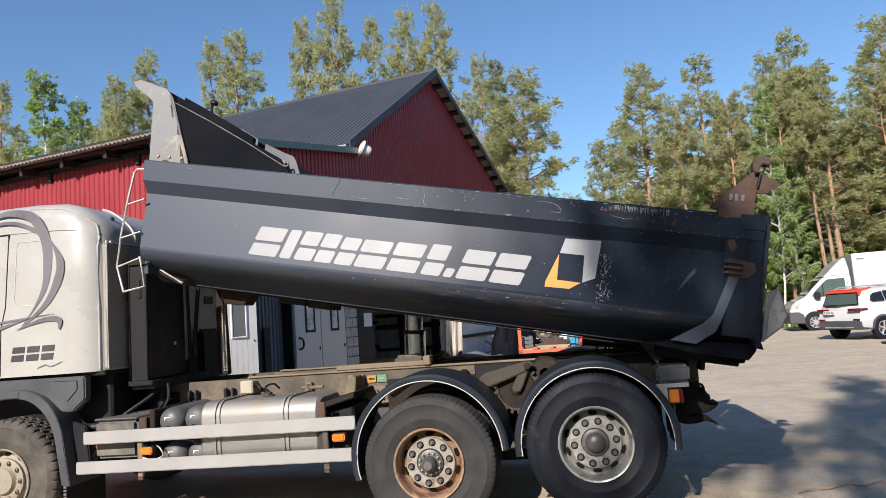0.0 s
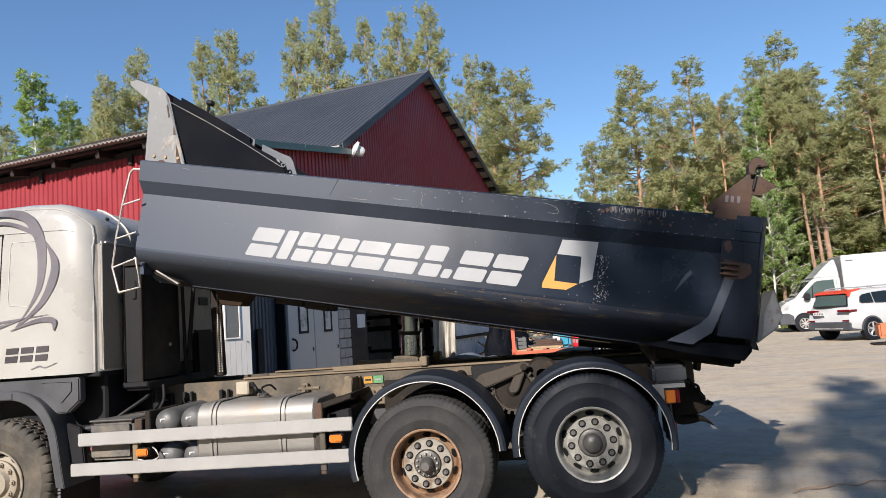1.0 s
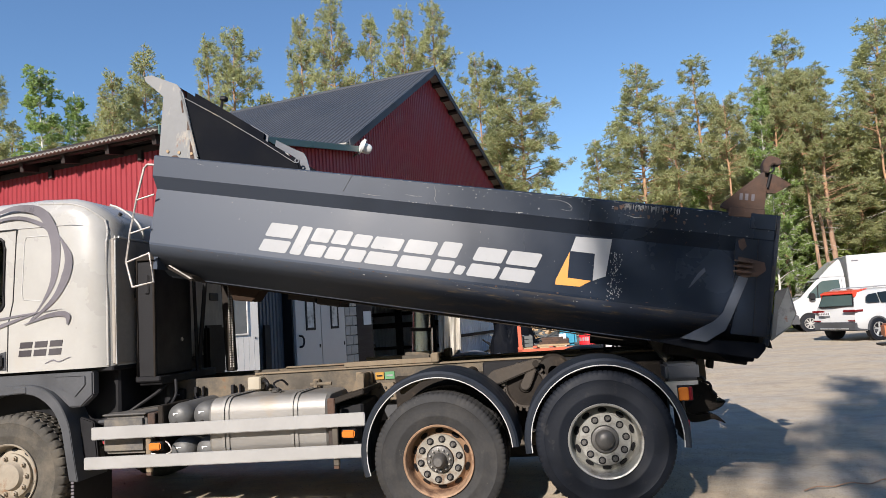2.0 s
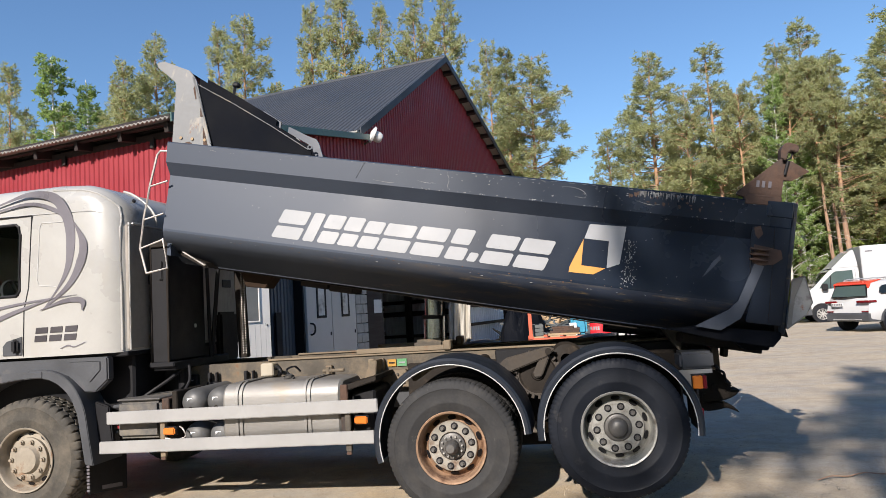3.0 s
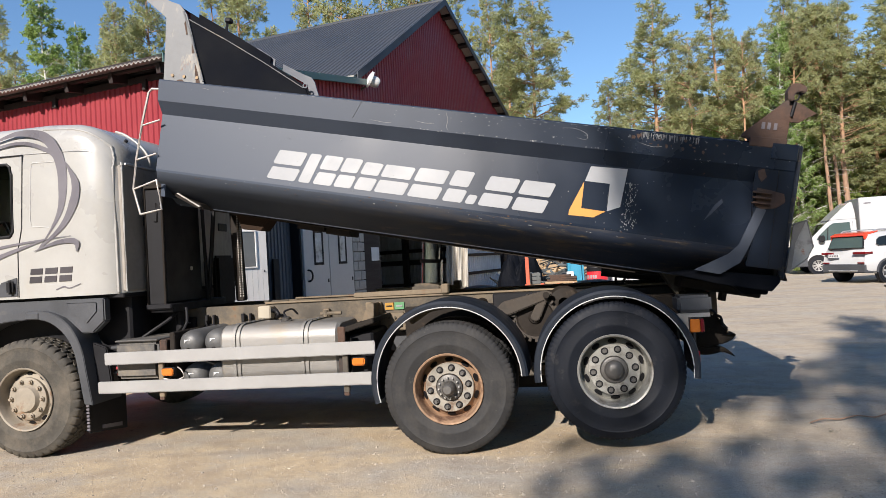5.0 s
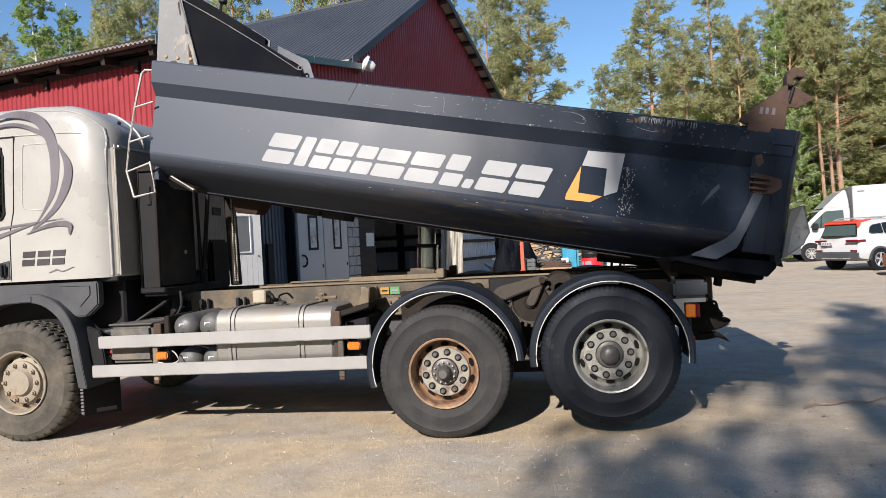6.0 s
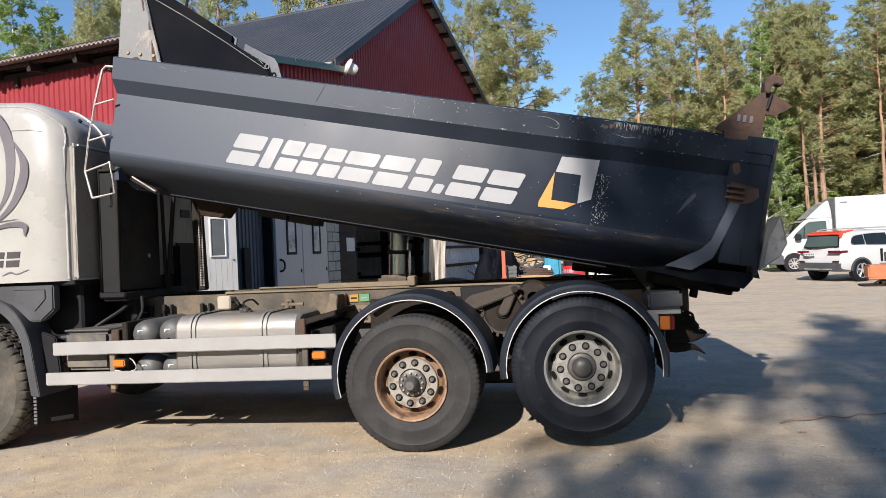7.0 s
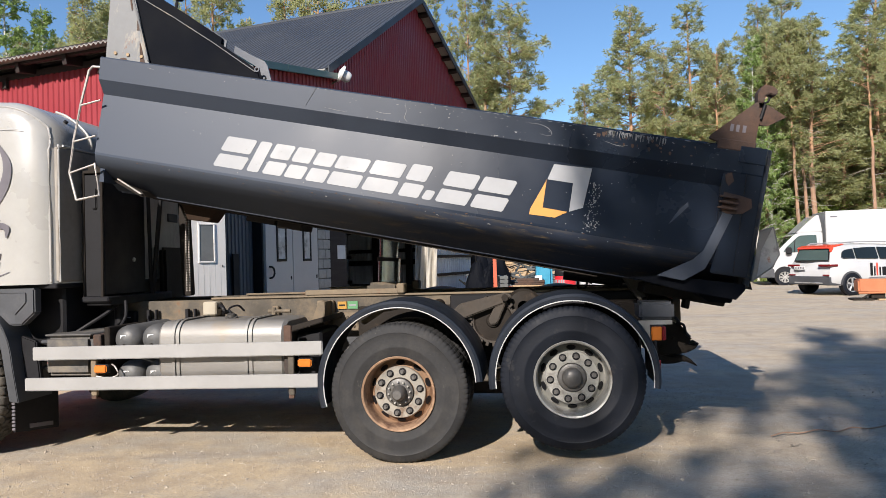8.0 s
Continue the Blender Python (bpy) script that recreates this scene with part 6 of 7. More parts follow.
rs = random.Random(21)
rail_y = lambda z: 0.0035
chips = []
for k in range(46):
    x, z = rs.uniform(0.3, 5.0) if k % 3 else rs.uniform(2.6, 4.9), -abs(rs.gauss(0, 0.05)) - 0.016
    a, b = rs.uniform(0.003, 0.014), rs.uniform(0.002, 0.005)
    chips.append([(x, z), (x + a, z + rs.uniform(-b, b)), (x + a * 0.8, z - b), (x + a * 0.2, z - b * 1.3)])
flat("paint_chip", chips, rail_y, M_CHIP, "pale chips along the top rail")
chips = []
for k in range(22):
    x, z = rs.gauss(4.25, 0.22), rs.uniform(-0.115, -0.02)
    a, b = rs.uniform(0.006, 0.03), rs.uniform(0.006, 0.035)
    chips.append([(x, z), (x + a * 0.6, z + 0.003), (x + a, z - b * 0.3), (x + a * 0.7, z - b), (x + a * 0.2, z - b * 0.7)])
flat("rust_chip", chips, rail_y, M_RUST, "rust patches along the top rail")
chips = []
for k in range(60):
    x, z = 4.05 + 0.42 * rs.random() ** 1.3, -0.016 - 0.012 * rs.random()
    a, b = rs.uniform(0.003, 0.010), rs.uniform(0.012, 0.060)
    chips.append([(x, z), (x + a, z), (x + a * 0.8, z - b * 0.7), (x + a * 0.4, z - b)])
for k in range(20):
    x, z = rs.uniform(2.0, 4.9), -0.02 - abs(rs.gauss(0, 0.035))
    a, b = rs.uniform(0.006, 0.026), rs.uniform(0.0015, 0.004)
    chips.append([(x, z), (x + a, z + rs.uniform(-b, b)), (x + a * 0.8, z - b), (x + a * 0.2, z - b * 1.3)])
flat("paint_chip", chips, lambda z: 0.0028, M_CHIP, "pale drips and scrapes under the rim")
for pts in ([(3.47, -0.05), (3.55, -0.045), (3.62, -0.06), (3.66, -0.09), (3.65, -0.12), (3.58, -0.115)], [(2.54, -0.03), (2.56, -0.09), (2.555, -0.14), (2.58, -0.17)],
            [(2.30, -0.12), (2.38, -0.13), (2.45, -0.125)], [(1.92, -0.15), (2.05, -0.16), (2.1, -0.155)], [(4.05, -0.10), (4.15, -0.12), (4.22, -0.11)], [(0.42, -0.04), (0.48, -0.05)]):
    part("scratch", ribbon(pts, [0.001, 0.0035, 0.0015], 0.0035), M_CHIP, bed)
chips = []
for k in range(120):
    x, z = rs.gauss(4.03, 0.025) + rs.uniform(0, 0.03), rs.uniform(-0.78, -0.40)
    a = rs.uniform(0.003, 0.011)
    chips.append([(x, z), (x + a, z + a * rs.uniform(-0.3, 0.5)), (x + a * 0.9, z - a), (x + a * 0.1, z - a * 0.8)])
for k in range(90):
    x, z = rs.uniform(0.3, 4.8), rs.uniform(-0.79, -0.32)
    a = rs.uniform(0.002, 0.007)
    chips.append([(x, z), (x + a, z), (x + a * 0.9, z - a), (x, z - a * 0.8)])
flat("paint_chip", chips, lambda z: panel_y(z) - 0.0055, M_CHIP, "pale flecks where the paint has chipped")
chips = []
for k in range(16):
    x = rs.uniform(0.6, 4.6)
    z = -0.822 + rs.uniform(-0.008, 0.012)
    a = rs.uniform(0.004, 0.025)
    chips.append([(x, z), (x + a, z + rs.uniform(-0.003, 0.003)), (x + a * 0.9, z - 0.005), (x + a * 0.1, z - 0.004)])
flat("paint_chip", chips, lambda z: 0.0345, M_CHIP, "scuffed pale edge")
# the rim is scuffed bare in runs, and the lower fold is dotted with rust
chips, x = [], 1.3
while x < 5.05:
    a, b = rs.uniform(0.006, 0.05), rs.uniform(0.001, 0.004)
    chips.append([(x, -0.013), (x + a, -0.013), (x + a * 0.95, -0.013 - b * rs.uniform(0.4, 1)), (x + a * 0.5, -0.013 - b), (x + a * 0.1, -0.013 - b * 0.5)])
    x += a + abs(rs.gauss(0, 0.09))
for k in range(40):
    x, z = rs.uniform(2.2, 5.05), -0.183 + rs.uniform(0, 0.012)
    a = rs.uniform(0.004, 0.02)
    chips.append([(x, z), (x + a, z + 0.002), (x + a * 0.9, z - 0.004), (x + a * 0.2, z - 0.003)])
flat("paint_chip", chips, rail_y, M_CHIP, "bare scuffed runs along the rim")
chips = []
for k in range(36):
    x, z = rs.uniform(0.25, 4.7), -0.80 + rs.gauss(0, 0.02)
    a, b = rs.uniform(0.005, 0.022), rs.uniform(0.003, 0.009)
    chips.append([(x, z), (x + a * 0.6, z + b * 0.4), (x + a, z - b * 0.3), (x + a * 0.7, z - b), (x + a * 0.1, z - b * 0.8)])
flat("rust_chip", chips, lambda z: 0.0335, M_RUST, "rust dots along the lower fold")
# ---------------------------------------------------------------- parked vehicles; local x to the front, y to the left
def car_wheel(parent, x, y, r, w, out, rim_mat, spokes=5):
    """out: -1 for a wheel whose face looks to -y, 1 for +y."""
    t = part("wheel", lathe([(r * 0.64, -w / 2 + 0.02), (r * 0.72, -w / 2), (r * 0.93, -w / 2 + 0.01), (r, -w / 2 + 0.04), (r, w / 2 - 0.04), (r * 0.93, w / 2), (r * 0.6, w / 2)], 40), M_TYRE_DARK, parent, smooth=True)
    t.matrix_local = Matrix.Translation((x, y, r)) @ (Matrix.Rotation(math.pi, 4, "Z") if out > 0 else Matrix())
    part("rim_well", lathe([(r * 0.65, -w / 2 + 0.02), (r * 0.60, -w / 2 + 0.07), (0, -w / 2 + 0.08)], 32), M_BLACK, t)
    rim = part("rim", lathe([(r * 0.66, -w / 2 + 0.015), (r * 0.66, -w / 2), (r * 0.60, -w / 2 + 0.005), (r * 0.60, -w / 2 + 0.02)], 32, close=True), rim_mat, t)
    for k in range(spokes):
        for d in (-0.12, 0.12):
            m = Matrix.Rotation(2 * math.pi * k / spokes + d, 4, "Y")
            part("spoke", box(-0.014, 0.014, -w / 2 + 0.005, -w / 2 + 0.03, 0.02, r * 0.62, 0.004, m=m), rim_mat, rim)
    part("hub_cap", cyl((0, -w / 2 - 0.002, 0), (0, -w / 2 + 0.03, 0), r * 0.17, 12), rim_mat, rim)


def hull(sections):
    """Loft of (x, [(y, z) half outline from keel to roof]) mirrored across y."""
    bm = bmesh.new()
    rings = []
    for x, half in sections:
        pts = [(y, z) for y, z in half] + [(-y, z) for y, z in half[::-1]]
        rings.append([bm.verts.new((x[i] if isinstance(x, (list, tuple)) else x, y, z)) for i, (y, z) in enumerate(pts)])
    for a, b in zip(rings, rings[1:]):
        n = len(a)
        for k in range(n):
            bm.faces.new((a[k], a[(k + 1) % n], b[(k + 1) % n], b[k]))
    bm.faces.new(rings[0][::-1])
    bm.faces.new(rings[-1])
    bmesh.ops.recalc_face_normals(bm, faces=bm.faces[:])
    return bm


def raw_window(half0, half1, back=0.0, grow=0.0):
    """The car's sloping rear pane, narrower towards the roof."""
    bm = bmesh.new()
    ring = [(0.105 + back - grow * 0.4, -half0, 1.17 - grow), (0.105 + back - grow * 0.4, half0, 1.17 - grow), (0.225 + back + grow * 0.4, half1, 1.515 + grow), (0.225 + back + grow * 0.4, -half1, 1.515 + grow)]
    a = [bm.verts.new(p) for p in ring]
    b = [bm.verts.new((x + 0.03, y, z)) for x, y, z in ring]
    bm.faces.new(a)
    bm.faces.new(b[::-1])
    for k in range(4):
        bm.faces.new((a[k], b[k], b[(k + 1) % 4], a[(k + 1) % 4]))
    bmesh.ops.recalc_face_normals(bm, faces=bm.faces[:])
    return bm


def build_suv():
    # rear at x = 0
    ang = 22.0
    car = thing("parked_car", "white five-door estate car with a red roof spoiler", "car", pose(10.22, 18.95, 0, 0, 0, ang))
    W = 0.94

    def sec(x, wb, belt, wr, roof, keel=0.30):
        return (x, [(wb * 0.92, keel), (wb, keel + 0.12), (wb, 0.7), (wb * 0.985, belt), (wr + 0.03, (belt + roof) / 2 + 0.05), (wr, roof - 0.07), (wr - 0.09, roof - 0.015), (wr * 0.45, roof)])
    tilt = lambda base, d: [base, base, base, base + d[0], base + d[1], base + d[2], base + d[3], base + d[3]]

    def sec2(xs, *a):
        h = sec(0, *a)[1]
        return (xs + xs[::-1], h)
    body = hull([sec2([0.06, 0.0, 0.0, 0.07, 0.20, 0.30, 0.34, 0.36], 0.86, 0.98, 0.66, 1.55, 0.36),
                 sec2([0.12, 0.10, 0.08, 0.14, 0.26, 0.36, 0.42, 0.46], 0.90, 1.0, 0.70, 1.63, 0.34),
                 sec(0.8, W, 1.02, 0.72, 1.69), sec(1.8, W, 1.01, 0.73, 1.70), sec(2.8, W, 1.0, 0.70, 1.66),
                 sec2([3.3, 3.3, 3.3, 3.3, 3.2, 3.05, 3.0, 3.0], W, 1.0, 0.66, 1.60),
                 sec2([3.6, 3.6, 3.6, 3.6, 3.62, 3.62, 3.62, 3.62], W, 0.98, 0.6, 1.12), sec(4.3, 0.91, 0.93, 0.5, 1.0), sec(4.66, 0.76, 0.82, 0.4, 0.88)])
    b = part("body", body, M_CARWHITE, car, smooth=True)
    part("spoiler", prism([(0.17, 1.555), (0.20, 1.60), (0.36, 1.655), (0.80, 1.70), (0.80, 1.67), (0.36, 1.57), (0.27, 1.535), (0.22, 1.535)], -0.68, 0.68, bev=0.012), M_CARRED, b, "red roof spoiler")
    for q in (-1, 1):
        part("spoiler_ear", prism([(0.22, 1.56), (0.36, 1.59), (0.38, 1.52), (0.27, 1.42), (0.23, 1.44)], *sorted((q * 0.645, q * 0.70)), bev=0.008), M_CARRED, b)
    part("rear_window", raw_window(0.70, 0.60), M_GLASS_GREEN, b)
    part("window_surround", raw_window(0.74, 0.64, 0.012, 0.02), M_BLACK, b)
    part("bumper", prism([(-0.03, 0.36), (-0.035, 0.60), (0.02, 0.64), (0.5, 0.60), (0.5, 0.34)], -0.88, 0.88, bev=0.02), M_PLASTIC, b, "dark grey rear bumper")
    part("bumper_lip", box(-0.045, -0.02, -0.6, 0.6, 0.40, 0.44, 0.006), M_ALLOY, b)
    for sgn in (-1, 1):
        part("tail_lamp", prism([(-0.012, 0.965), (-0.005, 1.03), (0.06, 1.035), (0.05, 0.955)], *sorted((sgn * 0.42, sgn * 0.9)), bev=0.006), M_REDLENS, b, "red tail lamp")
        part("tail_lamp_side", box(0.0, 0.30, *sorted((sgn * 0.88, sgn * 0.925)), 0.96, 1.03, 0.01), M_REDLENS, b)
        part("reflector", box(-0.02, 0.02, *sorted((sgn * 0.6, sgn * 0.86)), 0.66, 0.70, 0.004), M_REDLENS, b)
        y = sgn
        for xs in (((0.50, 1.27), (0.58, 1.42), (0.70, 1.49), (1.02, 1.53), (1.02, 1.22), (0.56, 1.23)), ((1.09, 1.21), (1.09, 1.54), (1.50, 1.56), (1.95, 1.56), (1.95, 1.18)), ((2.03, 1.17), (2.03, 1.56), (2.40, 1.545), (2.75, 1.49), (3.20, 1.18), (3.20, 1.12))):
            bm = bmesh.new()
            face = [bm.verts.new((x, y * (0.947 - (z - 1.02) * 0.335 + 0.012), z)) for x, z in xs]
            bm.faces.new(face)
            r = bmesh.ops.extrude_face_region(bm, geom=bm.faces[:])
            bmesh.ops.translate(bm, vec=(0, -y * 0.03, 0), verts=[v for v in r["geom"] if isinstance(v, bmesh.types.BMVert)])
            bmesh.ops.recalc_face_normals(bm, faces=bm.faces[:])
            part("side_window", bm, M_GLASS, b)
        part("roof_rail", tube(spline([(0.6, y * 0.66, 1.68), (0.9, y * 0.66, 1.74), (2.4, y * 0.66, 1.73), (2.8, y * 0.64, 1.64)]), 0.018), M_ALLOY, b)
        part("sill", box(0.6, 4.2, *sorted((y * 0.90, y * 0.955)), 0.28, 0.42, 0.02), M_PLASTIC, b)
        for x in (0.80, 3.62):
            part("wheel_arch", lathe([(0.375, 0), (0.43, 0), (0.43, 0.03), (0.375, 0.03)], 24, a0=0, a1=180, close=True, centre=(x, y * 0.945 - 0.015, 0.36)), M_PLASTIC, b)
            part("arch_shadow", lathe([(0, 0), (0.385, 0), (0.385, 0.01), (0, 0.01)], 28, centre=(x, y * 0.938 - 0.005, 0.36)), M_BLACK, b)
            car_wheel(car, x, y * 0.86, 0.36, 0.23, sgn, M_ALLOY)
    part("number_plate", box(-0.016, 0.0, 0.14, 0.62, 0.86, 0.97, 0.004), M_PAPER, b)
    for k in range(6):
        part("plate_bar", box(-0.019, -0.016, 0.17 + k * 0.075, 0.21 + k * 0.075, 0.885, 0.945, 0), M_STRIPE, b)
    for k, (x, w, h) in enumerate(((1.55, 0.10, 0.42), (1.70, 0.06, 0.30), (1.80, 0.06, 0.42), (1.92, 0.06, 0.28), (2.04, 0.16, 0.28), (2.26, 0.16, 0.28))):
        part("sign_bar", box(x, x + w, -0.950, -0.945, 0.62, 0.62 + h, 0), M_BLACK if k != 2 else M_CARRED, b, "plain bar of a door sign")
    part("sign_bar", box(1.5, 2.4, -0.950, -0.945, 0.54, 0.57, 0), M_STRIPE, b)
    return car


build_suv()


def build_van():
    van = thing("box_van", "white box van with roof deflector, parked at the wood's edge", "van", pose(11.21, 27.27, 0, 0, 0, 172))
    # front at x = 0, body to -x
    prof = [(0.0, 0.35), (0.02, 0.85), (-0.05, 1.10), (-0.20, 1.25), (-0.42, 1.36), (-0.66, 1.47), (-1.02, 1.85), (-1.36, 2.19), (-1.48, 2.26), (-1.62, 2.29), (-2.5, 2.30), (-2.5, 0.35)]
    cabin = part("cab", prism(prof, -0.95, 0.95, bev=0.04), M_CARWHITE, van, smooth=True)
    part("deflector", prism([(-1.46, 2.28), (-1.62, 2.42), (-1.95, 2.74), (-2.24, 2.99), (-2.36, 3.06), (-2.40, 2.98), (-2.47, 2.60), (-2.5, 2.28)], -0.9, 0.9, bev=0.03), M_CARWHITE, cabin, smooth=True)
    part("box_body", box(-6.9, -2.60, -1.08, 1.08, 0.80, 3.17, 0.03), M_CARWHITE, van, "plain white box body")
    part("bumper", prism([(0.03, 0.33), (0.05, 0.78), (-0.02, 0.87), (-0.35, 0.86), (-0.56, 0.72), (-0.58, 0.33)], -0.97, 0.97, bev=0.03), M_PLASTIC, cabin, "dark grey bumper")
    for y in (-1, 1):
        part("side_window", prism([(-0.93, 1.47), (-1.05, 1.66), (-1.50, 2.10), (-1.62, 2.16), (-2.25, 2.17), (-2.28, 1.45), (-1.3, 1.43)], *sorted((y * 0.935, y * 0.958))), M_GLASS_GREEN, cabin)
        part("window_bar", prism([(-1.34, 1.43), (-1.385, 1.43), (-1.42, 2.02), (-1.38, 1.98)], *sorted((y * 0.955, y * 0.962))), M_BLACK, cabin)
        part("mirror", box(-1.24, -1.0, *sorted((y * 0.98, y * 1.16)), 1.36, 1.66, 0.04, seg=2), M_BLACK, cabin)
        part("head_lamp", prism([(0.0, 0.97), (-0.06, 1.12), (-0.20, 1.22), (-0.40, 1.20), (-0.33, 0.99)], *sorted((y * 0.8, y * 0.962)), bev=0.006), M_ALLOY, cabin)
        part("arch_shadow", lathe([(0, 0), (0.43, 0), (0.43, 0.01), (0, 0.01)], 24, centre=(-0.95, y * 0.955 - 0.005, 0.40)), M_BLACK, cabin)
        part("door_seam", box(-2.36, -2.35, *sorted((y * 0.95, y * 0.956)), 0.6, 2.2, 0), M_STRIPE, cabin)
        part("trim", box(-2.45, -1.4, *sorted((y * 0.95, y * 0.965)), 0.62, 0.70, 0.006), M_PLASTIC, cabin)
        for x in (-0.95, -4.6):
            car_wheel(van, x, y * 0.86, 0.36, 0.22, y, M_HUB_GREY, 8)
    part("windscreen", prism([(-0.70, 1.53), (-1.31, 2.155), (-1.33, 2.13), (-0.72, 1.505)], -0.85, 0.85), M_GLASS, cabin)
    part("chassis", box(-6.4, -2.0, -0.5, 0.5, 0.45, 0.75, 0.02), M_GREASE, van)
    part("door_mark", box(-3.05, -2.78, 1.081, 1.085, 2.90, 2.95, 0), M_STRIPE, van)
    return van


build_van()


def build_attachment():
    at = thing("steel_attachment", "faded orange steel loader attachment standing in the yard", "attachment", pose(10.5, 16.3, 0, 0, 0, -10))
    part("beam", box(0.0, 2.8, -0.25, 0.25, 0.22, 0.62, 0.05, seg=2), M_ORANGE2, at)
    part("edge", box(0.0, 2.8, -0.27, -0.25, 0.20, 0.26, 0.006), M_ORANGE2, at)
    for x in (0.35, 1.9):
        part("leg", box(x, x + 0.35, -0.18, 0.18, 0.05, 0.22, 0.02), M_GREASE, at)
    part("foot_plate", box(-0.15, 0.4, -0.3, 0.3, 0.0, 0.05, 0.01), M_GREASE, at)
    part("foot_plate", box(0.5, 2.8, -0.3, 0.3, 0.0, 0.045, 0.01), M_TIMBER, at)
    part("strut", cyl((0.1, -0.2, 0.05), (0.38, -0.2, 0.23), 0.03, 8), M_GREASE, at)


build_attachment()


# ---------------------------------------------------------------- scrap heap behind the truck
def build_heap():
    rnd = random.Random(7)
    rack = thing("steel_rack", "orange-red steel stillage with a corner post", "rack", pose(0.235, 8.72, 0.05, 0, 0, 4))
    part("post", box(0, 0.075, 0, 0.07, -0.05, 1.75, 0.006), M_ORANGE, rack)
    part("post", box(0, 0.07, 1.3, 1.37, -0.05, 0.8, 0.006), M_ORANGE, rack)
    part("bottom_rail", box(0.0, 1.11, 0, 0.07, 0.74, 0.85, 0.006), M_ORANGE, rack)
    part("bottom_rail", box(0.0, 1.11, 1.3, 1.37, 0.74, 0.85, 0.006), M_ORANGE, rack)
    part("post", box(1.04, 1.11, 0, 0.07, -0.05, 0.74, 0.006), M_ORANGE, rack)
    for k in range(3):
        part("slat", box(0.1 + 0.33 * k, 0.3 + 0.33 * k, 0.02, 1.35, 0.85, 0.88, 0.004), M_TIMBER, rack)
    crate = thing("timber_crate", "grey weathered crate on the steel rack", "crate", pose(0.33, 8.9, 0.93, 0, 0, 6))
    for k in range(3):
        part("board", box(0, 0.2, 0, 0.025, 0.01 + 0.08 * k, 0.08 + 0.08 * k, 0.004), M_SCRAP, crate)
        part("board", box(0, 0.025, 0.025, 0.3, 0.01 + 0.08 * k, 0.08 + 0.08 * k, 0.004), M_SCRAP, crate)
    part("board", box(0.0, 0.2, 0.3, 0.325, 0.0, 0.25, 0.004), M_SCRAP, crate)
    for k, (x, z, l) in enumerate(((0.62, 0.93, 0.66), (0.66, 0.975, 0.6), (0.72, 1.02, 0.55), (0.70, 1.065, 0.45))):
        pl = part("plank", box(0, l, 0, 0.14, 0, 0.045, 0.004), M_TIMBER if k == 0 else M_RUST, None)
        pl.matrix_world = pose(x, 8.85 + 0.02 * k, z, 0, 0, 6 - 4 * k)
        tagged(pl, "short rough plank stacked on the rack", "plank", "planks on the rack")
    # loose steel and branches heaped behind
    bm = bmesh.new()
    for k in range(420):
        x, y = rnd.uniform(-0.2, 3.0), rnd.uniform(11.2, 14.2)
        top = 1.42 * math.exp(-((x - 1.1) / 2.0) ** 2) * math.exp(-((y - 12.7) / 1.7) ** 2)
        z = rnd.uniform(0.05, max(0.1, top)) + 0.1
        a, el, l = rnd.uniform(0, math.pi), rnd.uniform(-0.35, 0.35), rnd.uniform(0.4, 1.5)
        d = Vector((math.cos(a) * math.cos(el), math.sin(a) * math.cos(el), math.sin(el))) * l / 2
        c = Vector((x, y, z))
        bm = cyl(c - d, c + d, rnd.uniform(0.008, 0.03), 5, bm=bm)
    tagged(part("scrap_heap", bm, M_SCRAP), "heap of grey scrap pipes and bars", "scrap heap", kind="stuff")
    bm = bmesh.new()
    for k in range(320):
        x, y = rnd.uniform(-1.2, 4.0), rnd.uniform(15.2, 19.5)
        top = 2.0 * math.exp(-((x - 1.3) / 2.4) ** 2) * math.exp(-((y - 17.4) / 2.0) ** 2)
        z = rnd.uniform(0.05, max(0.12, top)) + 0.08
        a, el, l = rnd.uniform(0, math.pi), rnd.uniform(-0.5, 0.5), rnd.uniform(0.4, 1.6)
        d = Vector((math.cos(a) * math.cos(el), math.sin(a) * math.cos(el), math.sin(el))) * l / 2
        c = Vector((x, y, z))
        bm = cyl(c - d, c + d, rnd.uniform(0.012, 0.045), 6, bm=bm)
    tagged(part("wood_heap", bm, M_TIMBER), "sunlit heap of split wood and branches", "wood heap", kind="stuff")
    # earth mounds that carry the heaps
    for nm, cx, cy, sx, sy, h in (("scrap_mound", 1.1, 12.7, 1.7, 1.5, 1.2), ("wood_mound", 1.3, 17.4, 2.4, 2.0, 1.75)):
        vs, fs, n = [], [], 26
        for j in range(n + 1):
            for i in range(n + 1):
                x, y = cx + sx * 3.0 * (i / n - 0.5), cy + sy * 3.0 * (j / n - 0.5)
                z = h * math.exp(-((x - cx) / sx) ** 2 * 1.3) * math.exp(-((y - cy) / sy) ** 2 * 1.3) + 0.08 * noise.noise(Vector((x * 2, y * 2, 0))) - 0.1
                vs.append((x, y, max(z, -0.03)))
        for j in range(n):
            for i in range(n):
                o = j * (n + 1) + i
                fs.append((o, o + 1, o + n + 2, o + n + 1))
        tagged(raw(nm, vs, fs, M_SCRAP if "scrap" in nm else M_TIMBER), "rough heap of mixed scrap" if "scrap" in nm else "heap of wood chips", "heap", kind="stuff")
    drum = thing("oil_drum", "black and red steel oil drum behind the truck", "drum", pose(1.69, 8.95, 0.18))
    part("body", lathe([(0, 0), (0.20, 0), (0.21, 0.01), (0.205, 0.30), (0.212, 0.315), (0.205, 0.33), (0.205, 0.60), (0.212, 0.615), (0.205, 0.63), (0.205, 0.90), (0.21, 0.91), (0.20, 0.92), (0, 0.90)], 36), M_BLACK, drum, smooth=True)
